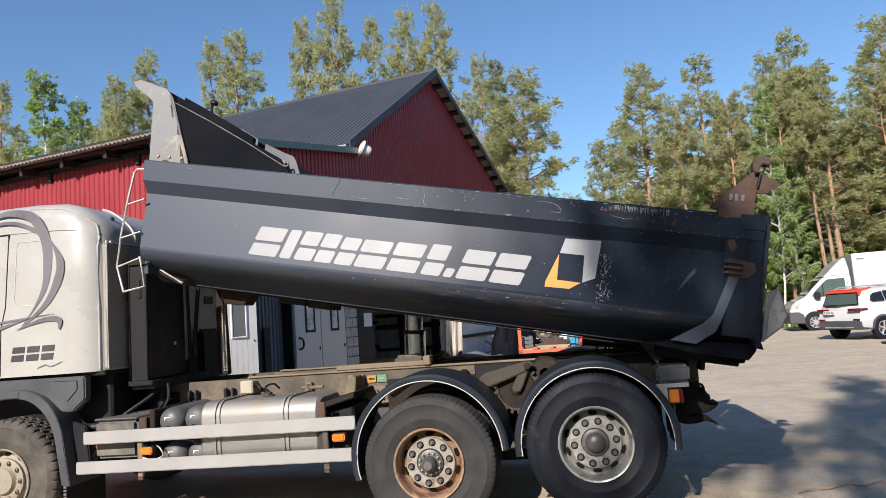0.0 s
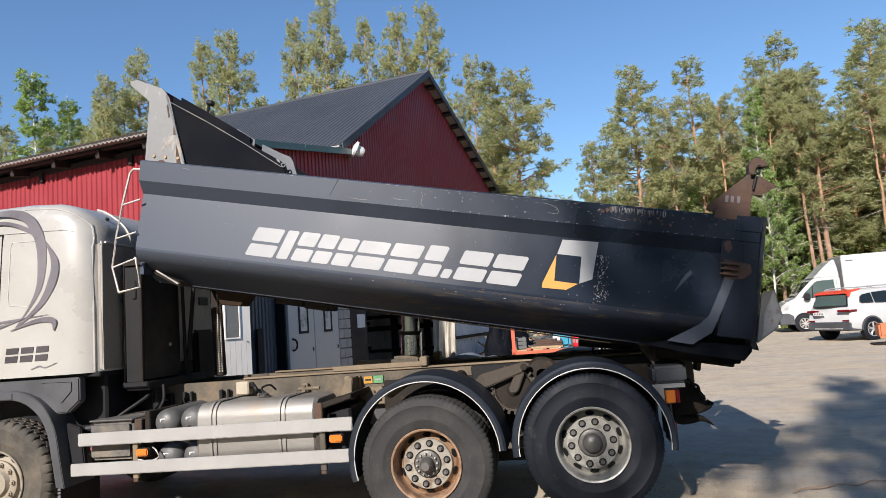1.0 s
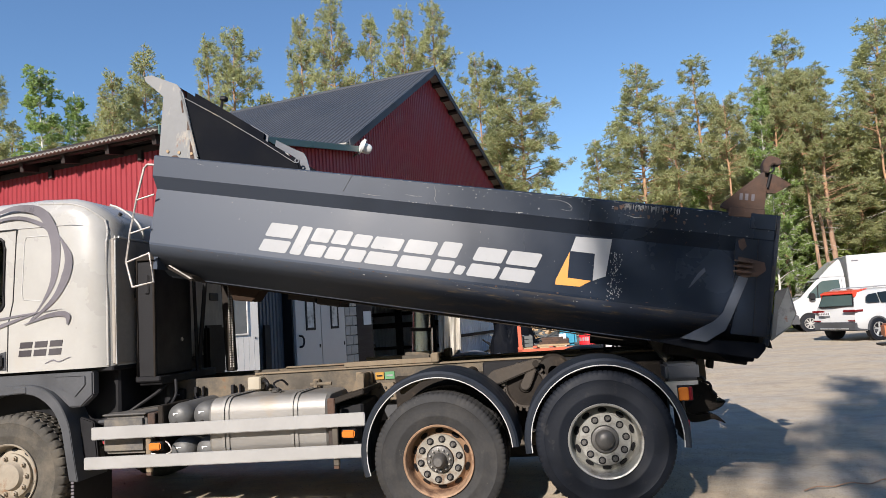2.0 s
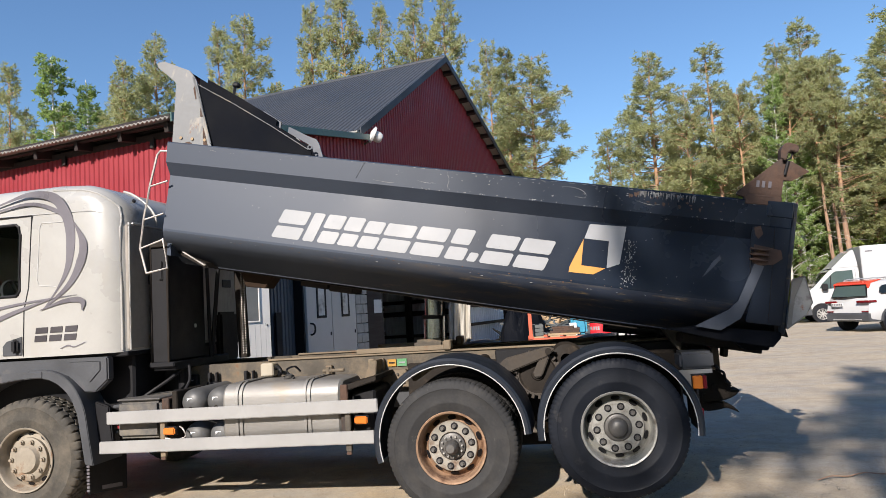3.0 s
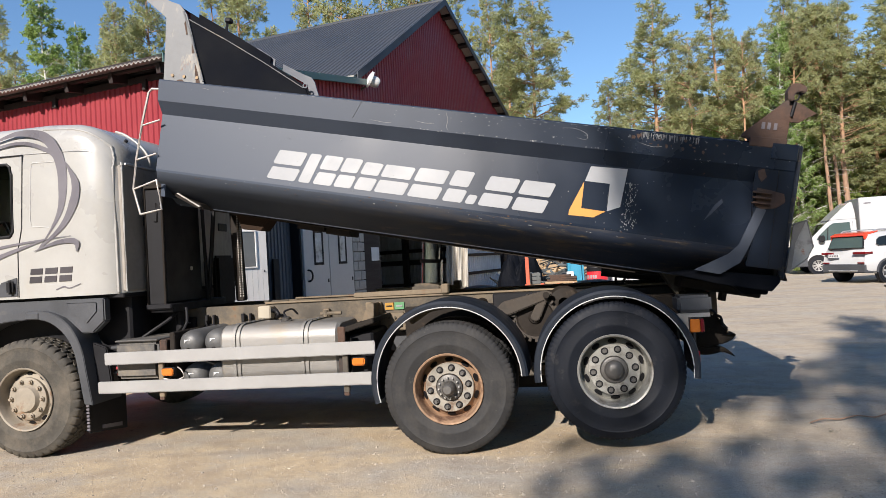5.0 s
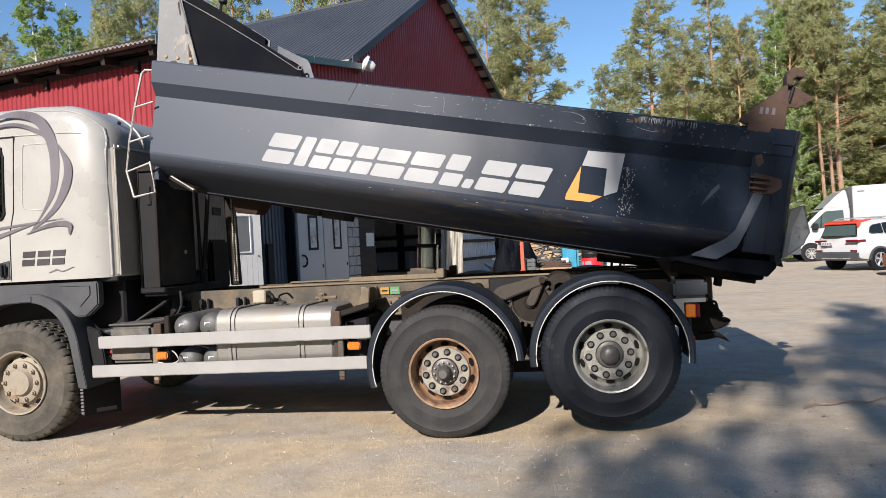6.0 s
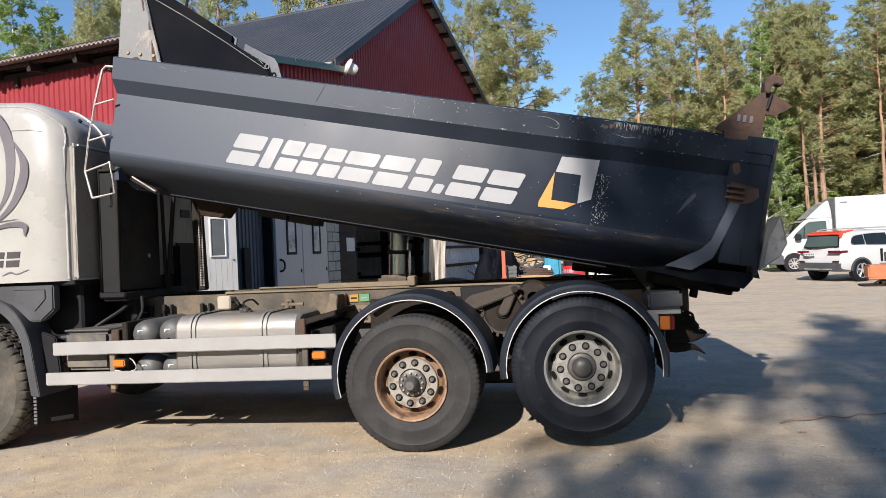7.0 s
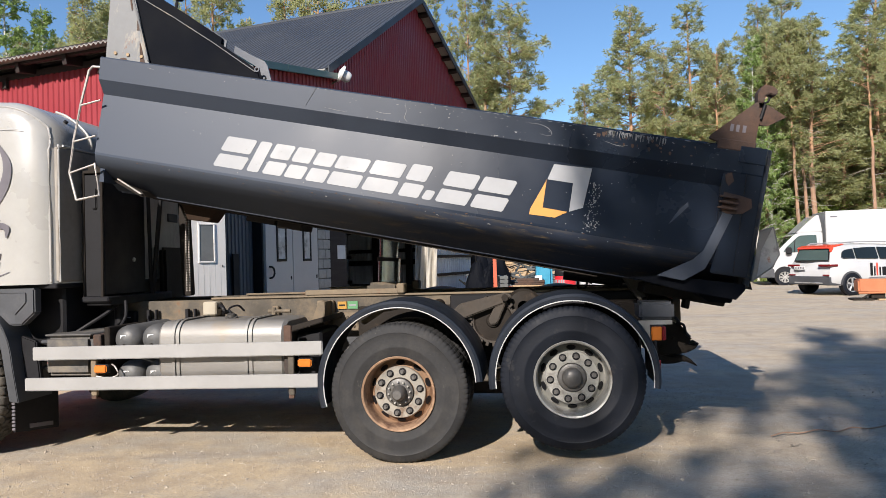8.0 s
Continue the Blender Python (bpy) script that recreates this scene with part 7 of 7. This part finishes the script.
    drum.children[0].matrix_local = Matrix.Translation((0, 0, 0.42)) @ Matrix.Rotation(radians(90), 4, "X")
    part("label_band", lathe([(0.2135, 0.325), (0.2145, 0.325), (0.2145, 0.54), (0.2135, 0.54)], 36, close=True), M_REDDRUM, drum.children[0], "red band")
    for k, a in enumerate((200, 214, 232, 246, 258)):
        r = radians(a)
        m = Matrix.Rotation(r, 4, "Y")
        part("label_bar", box(0.213, 0.2165, 0.40, 0.47, -0.018, 0.018, 0, m=m), M_WHITE_DECAL, drum.children[0])
    base = part("pallet_block", box(1.45, 1.92, 8.72, 9.18, 0.0, 0.60, 0.01), M_TIMBER)
    tagged(base, "rough timber block under the drum", "timber block")
    tank = thing("plastic_canister", "blue plastic liquid canister on the scrap", "canister", pose(1.12, 10.3, 0.85, 0, 0, 4))
    part("body", box(0, 0.36, 0, 0.4, 0, 0.58, 0.06, seg=3), M_BLUE, tank, smooth=True)
    part("cap", cyl((0.2, 0.2, 0.57), (0.2, 0.2, 0.63), 0.06, 12), M_PAPER, tank)
    lb = part("white_box", box(1.08, 1.24, 10.05, 10.2, 0.85, 1.13, 0.01), M_PAPER)
    tagged(lb, "white cardboard box on the scrap table", "box")
    stand = thing("scrap_table", "low steel table with odds and ends", "table", pose(0.3, 10.0, 0))
    part("tabletop", box(0, 2.6, 0, 0.9, 0.78, 0.85, 0.006), M_SCRAP, stand)
    for x in (0.05, 2.48):
        for y in (0.05, 0.8):
            part("leg", box(x, x + 0.07, y, y + 0.07, 0, 0.78, 0.004), M_SCRAP, stand)
    # white block added where a bright gap shows behind the truck
    car2 = part("white_container", box(1.95, 3.1, 9.4, 11.2, 0.0, 1.34, 0.04, seg=2), M_CARWHITE)
    tagged(car2, "plain white block in the bright gap behind the truck", "container")


build_heap()


def build_lump(name, cx, cy, rx, ry, h, material, label, category, seed, z0=0.0):
    """A crumpled sheet thrown over something: a lumpy dome with folds."""
    vs, fs, n, m = [], [], 30, 14
    for j in range(m + 1):
        t = j / m
        for i in range(n):
            a = 2 * math.pi * i / n
            f = 1 + 0.16 * noise.noise(Vector((math.cos(a) * 2, math.sin(a) * 2, seed + t * 2)))
            r = math.sin(t * math.pi / 2) ** 0.8 * f
            z = h * math.cos(t * math.pi / 2) ** 0.6 * (1 + 0.25 * noise.noise(Vector((math.cos(a) * r * 2.2, math.sin(a) * r * 2.2, seed)))) if j < m else 0
            vs.append((cx + rx * r * math.cos(a), cy + ry * r * math.sin(a), z0 + max(0, z)))
    for j in range(m):
        for i in range(n):
            fs.append((j * n + i, j * n + (i + 1) % n, (j + 1) * n + (i + 1) % n, (j + 1) * n + i))
    ob = raw(name, vs, fs, material)
    return tagged(ob, label, category)


build_lump("covered_pile", -0.55, 9.4, 0.85, 0.6, 0.86, M_SHEETGREY, "grey crumpled sheet over a low pile", "tarpaulin", 1.0)
# two black lumps added to fill the dark area beside the barn
build_lump("refuse_sack", -0.15, 10.6, 0.42, 0.4, 1.45, M_BLACK_SHEET, "tall black lumpy pile", "sack", 4.0)
build_lump("refuse_sack", 0.0, 11.6, 0.5, 0.4, 1.75, M_BLACK_SHEET, "large black lump beside the barn", "sack", 7.0)

# ---------------------------------------------------------------- trees
def limb(verts, faces, a, b, r0, r1, seg=5):
    q = (b - a).to_track_quat("Z", "Y")
    o = len(verts)
    for p, r in ((a, r0), (b, r1)):
        for k in range(seg):
            verts.append(tuple(p + q @ Vector((r * math.cos(2 * math.pi * k / seg), r * math.sin(2 * math.pi * k / seg), 0))))
    for k in range(seg):
        faces.append((o + k, o + (k + 1) % seg, o + seg + (k + 1) % seg, o + seg + k))


def tuft(verts, faces, c, d, rnd, n, size, width):
    """A spray of thin needles or leaves round the way d."""
    for _ in range(n):
        v = (d * rnd.uniform(0.1, 0.9) + Vector((rnd.gauss(0, 1), rnd.gauss(0, 1), rnd.gauss(0.15, 0.8))) * 0.75).normalized()
        s = v.cross(Vector((rnd.uniform(-1, 1), rnd.uniform(-1, 1), rnd.uniform(-1, 1)))).normalized() * width * rnd.uniform(0.6, 1.3)
        b = c + v * rnd.uniform(0.0, 0.06)
        t = b + v * size * rnd.uniform(0.6, 1.25)
        o = len(verts)
        verts += [tuple(b - s * 0.5), tuple(b + s * 0.5), tuple(t)]
        faces.append((o, o + 1, o + 2))


def build_pine(seed, h, crown0, rad, kind="pine", dens=1.0):
    rnd = random.Random(seed)
    spruce, birch = kind == "spruce", kind == "birch"
    bark = M_BIRCHBARK if birch else M_BARK
    name = {"pine": "pine_tree", "spruce": "spruce_tree", "birch": "birch_tree"}[kind]
    label = {"pine": "tall Scots pine with orange-brown trunk and olive crown", "spruce": "slim dark green spruce", "birch": "young birch with fresh green leaves"}[kind]
    tree = thing(name, label, "tree", pose(0, 0, 0), "trees round the yard")
    tv, tf, uv, uf, lv, lf = [], [], [], [], [], []
    # trunk, slightly bent
    n = 12
    bend = [Vector((0, 0, 0))]
    for i in range(1, n + 1):
        bend.append(bend[-1] + Vector((rnd.gauss(0, 0.05), rnd.gauss(0, 0.05), h / n)))
    r_at = lambda t: ((0.0045 if birch else 0.0078) * h) * (1 - t) ** 0.85 * (1 + 0.35 * math.exp(-t * 40)) + 0.012
    at = lambda z: bend[min(int(z / h * n), n - 1)].lerp(bend[min(int(z / h * n), n - 1) + 1], z / h * n - min(int(z / h * n), n - 1))
    split = n // 2 if not birch else n
    for i in range(n):
        vv, ff = (tv, tf) if i < split else (uv, uf)
        limb(vv, ff, bend[i], bend[i + 1], r_at(i / n), r_at((i + 1) / n), 9)
    # dead lower branches
    dead_v, dead_f = [], []
    if not birch:
        for k in range(16):
            z = rnd.uniform(0.15, max(0.2, crown0)) * h
            a = rnd.uniform(0, 2 * math.pi)
            d = Vector((math.cos(a), math.sin(a), rnd.uniform(-0.35, 0.2))).normalized()
            l = rnd.uniform(0.4, 1.5)
            p = at(z)
            limb(dead_v, dead_f, p, p + d * l, 0.018, 0.004, 4)
            limb(dead_v, dead_f, p + d * l * 0.6, p + d * l * 0.9 + Vector((rnd.uniform(-.3, .3), rnd.uniform(-.3, .3), rnd.uniform(-.3, .1))), 0.008, 0.003, 3)
    z = crown0 * h
    while z < h * 0.985:
        t = (z / h - crown0) / (1 - crown0)
        if spruce:
            reach = rad * (1 - t) ** 0.85 * rnd.uniform(0.7, 1.1) + 0.12
            rise = rnd.uniform(-0.4, -0.05) * (1 - t) + 0.4 * t
        elif birch:
            reach = rad * min(1.0, (t + 0.25) / 0.4) * (1 - t) ** 0.75 * rnd.uniform(0.5, 1.15) + 0.15
            rise = rnd.uniform(0.35, 1.0)
        else:
            reach = rad * min(1.0, (t + 0.15) / 0.28) * (1 - t) ** 0.60 * rnd.choice((0.55, 0.85, 1.0, 1.15)) * rnd.uniform(0.9, 1.1) + 0.16
            rise = rnd.uniform(-0.45, 0.40) + 0.6 * t
        whorl = rnd.randint(3, 5)
        a0 = rnd.uniform(0, 2 * math.pi)
        for w in range(whorl):
            a = a0 + 2 * math.pi * w / whorl + rnd.gauss(0, 0.3)
            l = reach * rnd.uniform(0.6, 1.12)
            d = Vector((math.cos(a), math.sin(a), rise)).normalized()
            side = Vector((-math.sin(a), math.cos(a), 0))
            p = at(min(z + rnd.uniform(-0.4, 0.4), h * 0.99))
            e = p + d * l
            m = p.lerp(e, 0.5) + Vector((0, 0, (-0.08 if spruce else 0.05) * l))
            limb(uv, uf, p, m, 0.010 + 0.012 * l, 0.007 + 0.006 * l, 4)
            limb(uv, uf, m, e, 0.007 + 0.006 * l, 0.004, 4)
            # side twigs, each with its own small clumps
            for k in range(max(3, int((8 if birch else 7) * l * dens))):
                u = rnd.uniform(0.2, 1.0) ** 0.75
                q = p.lerp(m, u * 2) if u < 0.5 else m.lerp(e, u * 2 - 1)
                lift = rnd.uniform(-0.9, 0.1) if birch else rnd.uniform(-0.6, 0.3) if spruce else rnd.uniform(-0.75, 0.95)
                tw = (d * rnd.uniform(0.3, 0.9) + side * rnd.choice((-1, 1)) * rnd.uniform(0.3, 0.9) + Vector((0, 0, lift))).normalized()
                tl = (0.18 + 0.30 * l * (1.15 - u)) * rnd.uniform(0.6, 1.25)
                f = q + tw * tl
                limb(uv, uf, q, f, 0.007, 0.003, 3)
                for j in range(3 if not birch else 4):
                    c = q.lerp(f, rnd.uniform(0.3, 1.08)) + Vector((rnd.gauss(0, 0.05), rnd.gauss(0, 0.05), rnd.gauss(0, 0.05)))
                    if birch:
                        tuft(lv, lf, c + Vector((0, 0, -0.12 * rnd.random())), Vector((0, 0, -0.6)), rnd, 8, 0.085, 0.062)
                    elif spruce:
                        tuft(lv, lf, c, tw * 0.9 + Vector((0, 0, -0.2)), rnd, 12, 0.14, 0.038)
                    else:
                        tuft(lv, lf, c + Vector((0, 0, rnd.gauss(0, 0.10))), tw * 0.6 + Vector((0, 0, 0.3)), rnd, 11, 0.17, 0.042)
        z += (0.27 if spruce else 0.30 if birch else 0.31) * rnd.uniform(0.6, 1.4) * (h / 14)
    raw("trunk", tv, tf, bark, tree)
    tagged(raw("branch_frame", uv, uf, bark if birch else M_BARK_UP, tree), kind="stuff")
    if dead_v:
        tagged(raw("dead_branch_frame", dead_v, dead_f, M_DEADTWIG, tree), kind="stuff")
    raw("crown", lv, lf, {"pine": M_NEEDLE, "spruce": M_SPRUCE, "birch": M_LEAF}[kind], tree)
    return tree


STOCK = {}


SPECS = {"pine": ((14, 0.26, 1.9), (14, 0.20, 1.6), (14, 0.38, 2.1), (14, 0.14, 1.9), (15, 0.66, 2.2), (15, 0.40, 2.0), (15.6, 0.89, 1.0)),
         "spruce": ((13, 0.10, 1.4), (13, 0.2, 1.4)), "birch": ((11, 0.20, 1.5), (12, 0.14, 1.4))}


def tree_at(x, y, h, kind, var, turn, radius):
    """The first tree of each sort is built, later ones are copies at their own size and turn."""
    H, c0, rad = SPECS[kind][var]
    wide = radius / rad * (1.25 if kind == "birch" else 1.45)
    m = pose(x, y, 0, 0, 0, turn) @ Matrix.Diagonal((wide, wide, h / H, 1))
    key = (kind, var)
    if key not in STOCK:
        STOCK[key] = build_pine(31 + var * 7 + len(kind), H, c0, rad, kind)
        STOCK[key].matrix_world = m
        return STOCK[key]
    ob = copy_thing(STOCK[key], m)
    ob.matrix_basis = m
    return ob


TREES = [  # x, y, height, sort, variant, crown radius
    (-21.4, 18.9, 13.0, "pine", 1, 0.84), (-17.6, 16.9, 12.2, "birch", 0, 1.5), (-16.7, 17.5, 11.5, "birch", 1, 1.2), (-17.9, 21.7, 14.0, "pine", 3, 1.11), (-17.3, 23.3, 15.9, "pine", 0, 1.26),
    (-16.3, 27.4, 17.4, "pine", 1, 1.12), (-14.4, 27.2, 18.0, "pine", 0, 1.58), (-10.8, 26.6, 17.9, "pine", 3, 1.15), (-9.0, 26.1, 18.6, "pine", 2, 1.34), (-7.2, 27.7, 17.5, "pine", 1, 1.03),
    (-5.3, 26.1, 17.2, "pine", 2, 1.24), (-3.7, 26.4, 17.5, "pine", 0, 1.30), (-1.9, 26.6, 14.7, "pine", 0, 1.08), (-1.0, 24.6, 13.3, "spruce", 0, 0.96), (0.5, 23.7, 12.4, "pine", 2, 1.67),
    (4.7, 39.6, 12.9, "pine", 3, 1.44), (7.1, 34.3, 15.8, "pine", 0, 1.82), (6.3, 40.4, 14.1, "pine", 1, 1.71), (10.3, 34.7, 15.7, "pine", 5, 1.87), (9.6, 40.9, 13.1, "pine", 3, 1.75),
    (12.8, 38.2, 13.6, "pine", 1, 1.82), (13.8, 34.7, 15.5, "pine", 0, 1.63), (13.7, 32.7, 13.5, "birch", 1, 1.50), (15.9, 36.1, 17.0, "pine", 5, 1.86), (15.7, 32.0, 13.6, "pine", 5, 1.76),
    (17.9, 34.3, 11.2, "pine", 3, 1.74), (20.2, 34.4, 16.7, "pine", 0, 2.30), (22.2, 35.6, 15.9, "pine", 5, 2.2), (22.9, 34.0, 15.8, "pine", 0, 2.1),
]
TREES += [(x, y, h, "pine", (0, 1, 3)[i % 3], r) for i, (x, y, h, r) in enumerate((
    (-28.3, 27.4, 14.4, 1.4), (-25.6, 27.2, 13.8, 1.5), (-24.1, 28.3, 14.4, 1.4), (-22.3, 27.1, 15.0, 1.4), (-21.3, 27.9, 15.4, 1.4), (-14.9, 31.4, 15.8, 1.4), (-10.1, 33.1, 16.4, 1.4), (-7.3, 31.8, 16.2, 1.3), (-3.8, 32.4, 14.6, 1.3), (-1.3, 32.6, 12.9, 1.2)))]
TREES += [(12.5, 31.2, 12.6, "birch", 0, 1.2), (13.1, 31.6, 12.8, "pine", 4, 1.2), (14.7, 31.5, 13.4, "pine", 4, 1.3), (15.3, 31.9, 13.6, "pine", 4, 1.3), (18.3, 31.4, 13.2, "pine", 4, 1.3),
          (8.4, 32.6, 12.8, "pine", 4, 1.2), (10.9, 32.2, 12.6, "pine", 4, 1.2)]
rt = random.Random(5)
for x, y, h, k, v, r in TREES:
    tree_at(x, y, h, k, v, rt.uniform(0, 360), r)


def far_place(d, az):
    """A place d metres from the yard's middle, az degrees from the way across the truck."""
    return 0.96 + d * math.sin(radians(az)), -5.3 + d * math.cos(radians(az))


# deeper rows of the wood
for i in range(80):
    d = rt.uniform(46, 66)
    tree_at(*far_place(d, 9 + 28 * (i + rt.random()) / 80), rt.uniform(0.19, 0.25) * d, "pine", rt.choice((0, 1, 3, 5)), rt.uniform(0, 360), rt.uniform(1.3, 1.9))
for i in range(14):
    d = rt.uniform(42, 52)
    tree_at(*far_place(d, rt.uniform(-40, -6)), rt.uniform(0.27, 0.32) * d, "pine", rt.choice((0, 1, 3)), rt.uniform(0, 360), rt.uniform(1.2, 1.6))
# young birches under the pines
for i in range(30):
    tree_at(*far_place(rt.uniform(41, 54), 12 + 23 * (i + rt.random()) / 30), rt.uniform(4.5, 9.0), "birch", i % 2, rt.uniform(0, 360), rt.uniform(1.3, 2.0))
# unseen pines behind the viewer, placed and sized to throw the dappled shade
for x, y, h, v, r in ((-4.25, -21.3, 13.4, 6, 0.50), (-3.75, -21.2, 13.7, 6, 0.55), (-3.3, -21.4, 13.3, 6, 0.45), (-3.75, -21.0, 15.8, 6, 0.45), (-3.3, -21.0, 16.1, 6, 0.45), (-2.9, -20.9, 15.7, 6, 0.45), (-1.5, -20.9, 18.6, 3, 1.2), (-2.3, -21.8, 17.0, 1, 0.8), (-0.2, -21.6, 18.0, 0, 1.6), (2.3, -21.0, 18.2, 3, 1.7), (1.0, -26.0, 19.0, 2, 1.8),
                      (5.0, -22.0, 17.0, 2, 2.0), (8.6, -23.0, 17.0, 0, 2.0), (-1.7, -24.0, 18.0, 1, 1.9)):
    tree_at(x, y, h, "pine", v, rt.uniform(0, 360), r)
# unseen ring of pines behind the viewer, added to block low sky light
for i in range(44):
    tree_at(*far_place(rt.uniform(25, 36), (85 + 75 * rt.random()) if i % 2 else (226 + 48 * rt.random())), rt.uniform(14, 17), "pine", rt.randrange(4), rt.uniform(0, 360), 1.7)
for i in range(30):
    tree_at(*far_place(rt.uniform(48, 60), 80 + 200 * (i + rt.random()) / 30), rt.uniform(12, 15), "pine", rt.randrange(4), rt.uniform(0, 360), 1.7)
for i in range(30):
    tree_at(*far_place(rt.uniform(43, 52), 150 + 84 * (i + rt.random()) / 30), rt.uniform(13, 16), "pine", rt.randrange(4), rt.uniform(0, 360), 1.8)


def build_bush(x, y, h, r, seed):
    rnd = random.Random(seed)
    b = thing("bush", "leafy green undergrowth bush at the wood's edge", "bush", pose(x, y, 0), "undergrowth")
    sv, sf, lv, lf = [], [], [], []
    for k in range(14):
        a = rnd.uniform(0, 2 * math.pi)
        e = Vector((math.cos(a) * r * rnd.uniform(0.3, 1), math.sin(a) * r * rnd.uniform(0.3, 1), h * rnd.uniform(0.6, 1.0)))
        limb(sv, sf, Vector((0, 0, 0)), e * 0.6 + Vector((0, 0, 0.1 * h)), 0.025, 0.012, 4)
        limb(sv, sf, e * 0.6 + Vector((0, 0, 0.1 * h)), e, 0.012, 0.004, 4)
        for j in range(26):
            c = e * rnd.uniform(0.35, 1.0) + Vector((rnd.gauss(0, 0.25), rnd.gauss(0, 0.25), rnd.gauss(0, 0.2)))
            c.z = max(c.z, 0.1)
            tuft(lv, lf, c, Vector((0, 0, 0.1)), rnd, 8, 0.14, 0.10)
    raw("stems", sv, sf, M_BARK, b)
    raw("leaves", lv, lf, M_BUSH, b)
    return b


bushes = [build_bush(13.6, 35.2, 3.4, 1.5, 1), build_bush(9.4, 35.4, 4.0, 1.8, 2)]
for i in range(26):
    az = rt.uniform(9, 33)
    d = rt.uniform(40, 50)
    copy_thing(bushes[i % 2], pose(0.96 + d * math.sin(radians(az)), -5.3 + d * math.cos(radians(az)), 0, 0, 0, rt.uniform(0, 360)) @ Matrix.Scale(rt.uniform(0.5, 1.2), 4))
for x, y, s in ((11.2, 33.5, 1.9), (12.0, 34.6, 2.0), (8.6, 37.0, 1.9), (15.0, 36.5, 1.4), (6.6, 36.5, 1.6), (17.5, 34.5, 1.3), (13.4, 34.0, 1.5)):
    copy_thing(bushes[0], pose(x, y, 0, 0, 0, x * 40) @ Matrix.Scale(s, 4))


# ---------------------------------------------------------------- grass at the wood's edge, and loose stones
def build_grass():
    rnd = random.Random(11)
    vs, fs = [], []
    for i in range(16000):
        az, d = rnd.uniform(6, 36), rnd.uniform(37.2, 50)
        x, y = 0.96 + d * math.sin(radians(az)), -5.3 + d * math.cos(radians(az))
        hh = rnd.uniform(0.12, 0.4)
        a = rnd.uniform(0, math.pi)
        o = len(vs)
        w = 0.03
        vs += [(x - w * math.cos(a), y - w * math.sin(a), 0), (x + w * math.cos(a), y + w * math.sin(a), 0), (x + rnd.gauss(0, 0.08), y + rnd.gauss(0, 0.08), hh)]
        fs.append((o, o + 1, o + 2))
    tagged(raw("grass", vs, fs, M_GRASS), "long fresh grass along the wood's edge", "grass", kind="stuff")
    fl = []
    n = 40
    vs = []
    for i in range(n + 1):
        az = radians(4 + 34 * i / n)
        for d in (36.8 + 0.6 * math.sin(i * 1.7), 70):
            vs.append((0.96 + d * math.sin(az), -5.3 + d * math.cos(az), 0.012))
    for i in range(n):
        fl.append((2 * i, 2 * i + 1, 2 * i + 3, 2 * i + 2))
    tagged(raw("forest_floor", vs, fl, M_FOREST), "mossy green and brown forest floor", "ground", kind="structure")


M_FOREST = mat("forest_floor", (0.10, 0.11, 0.045), 0.9, 0, 0.35, 1.5, 9, 0.4, stains=(((0.12, 0.08, 0.05), 0.8, 0.5, 0.65),))
build_grass()


def build_stones():
    rnd = random.Random(3)
    vs, fs = [], []
    for i in range(15000):
        x, y = rnd.uniform(-6, 9), rnd.uniform(-2.6, 9)
        if rnd.random() < 0.5:
            x, y = rnd.uniform(-5, 6), rnd.uniform(-2.2, 3.0)
        s = rnd.uniform(0.003, 0.008) * (2.0 if rnd.random() < 0.05 else 1)
        o = len(vs)
        a = rnd.uniform(0, 6.28)
        for k in range(4):
            vs.append((x + s * rnd.uniform(0.7, 1.4) * math.cos(a + k * 1.57), y + s * rnd.uniform(0.7, 1.4) * math.sin(a + k * 1.57), 0.0))
        vs.append((x + rnd.gauss(0, s * 0.2), y + rnd.gauss(0, s * 0.2), s * rnd.uniform(0.6, 1.1)))
        fs += [(o + k, o + (k + 1) % 4, o + 4) for k in range(4)]
    tagged(raw("pebbles", vs, fs, M_STONE), "small loose grey and tan stones on the gravel", "stones", kind="stuff")


M_STONE = mat("loose_stone", (0.40, 0.345, 0.275), 0.9, 0, 0.2, 4, 30, 0.1, island=0.8)
build_stones()

stick = part("fallen_stick", tube(spline([(2.93, 0.85, 0.007), (3.06, 0.93, 0.016), (3.2, 0.95, 0.008), (3.36, 1.03, 0.015), (3.5, 1.0, 0.008), (3.66, 1.1, 0.018), (3.8, 1.1, 0.01), (4.1, 1.24, 0.018), (4.4, 1.3, 0.008)]), 0.0055, 6), M_BARK)
tagged(stick, "thin dry branch lying on the gravel", "stick")
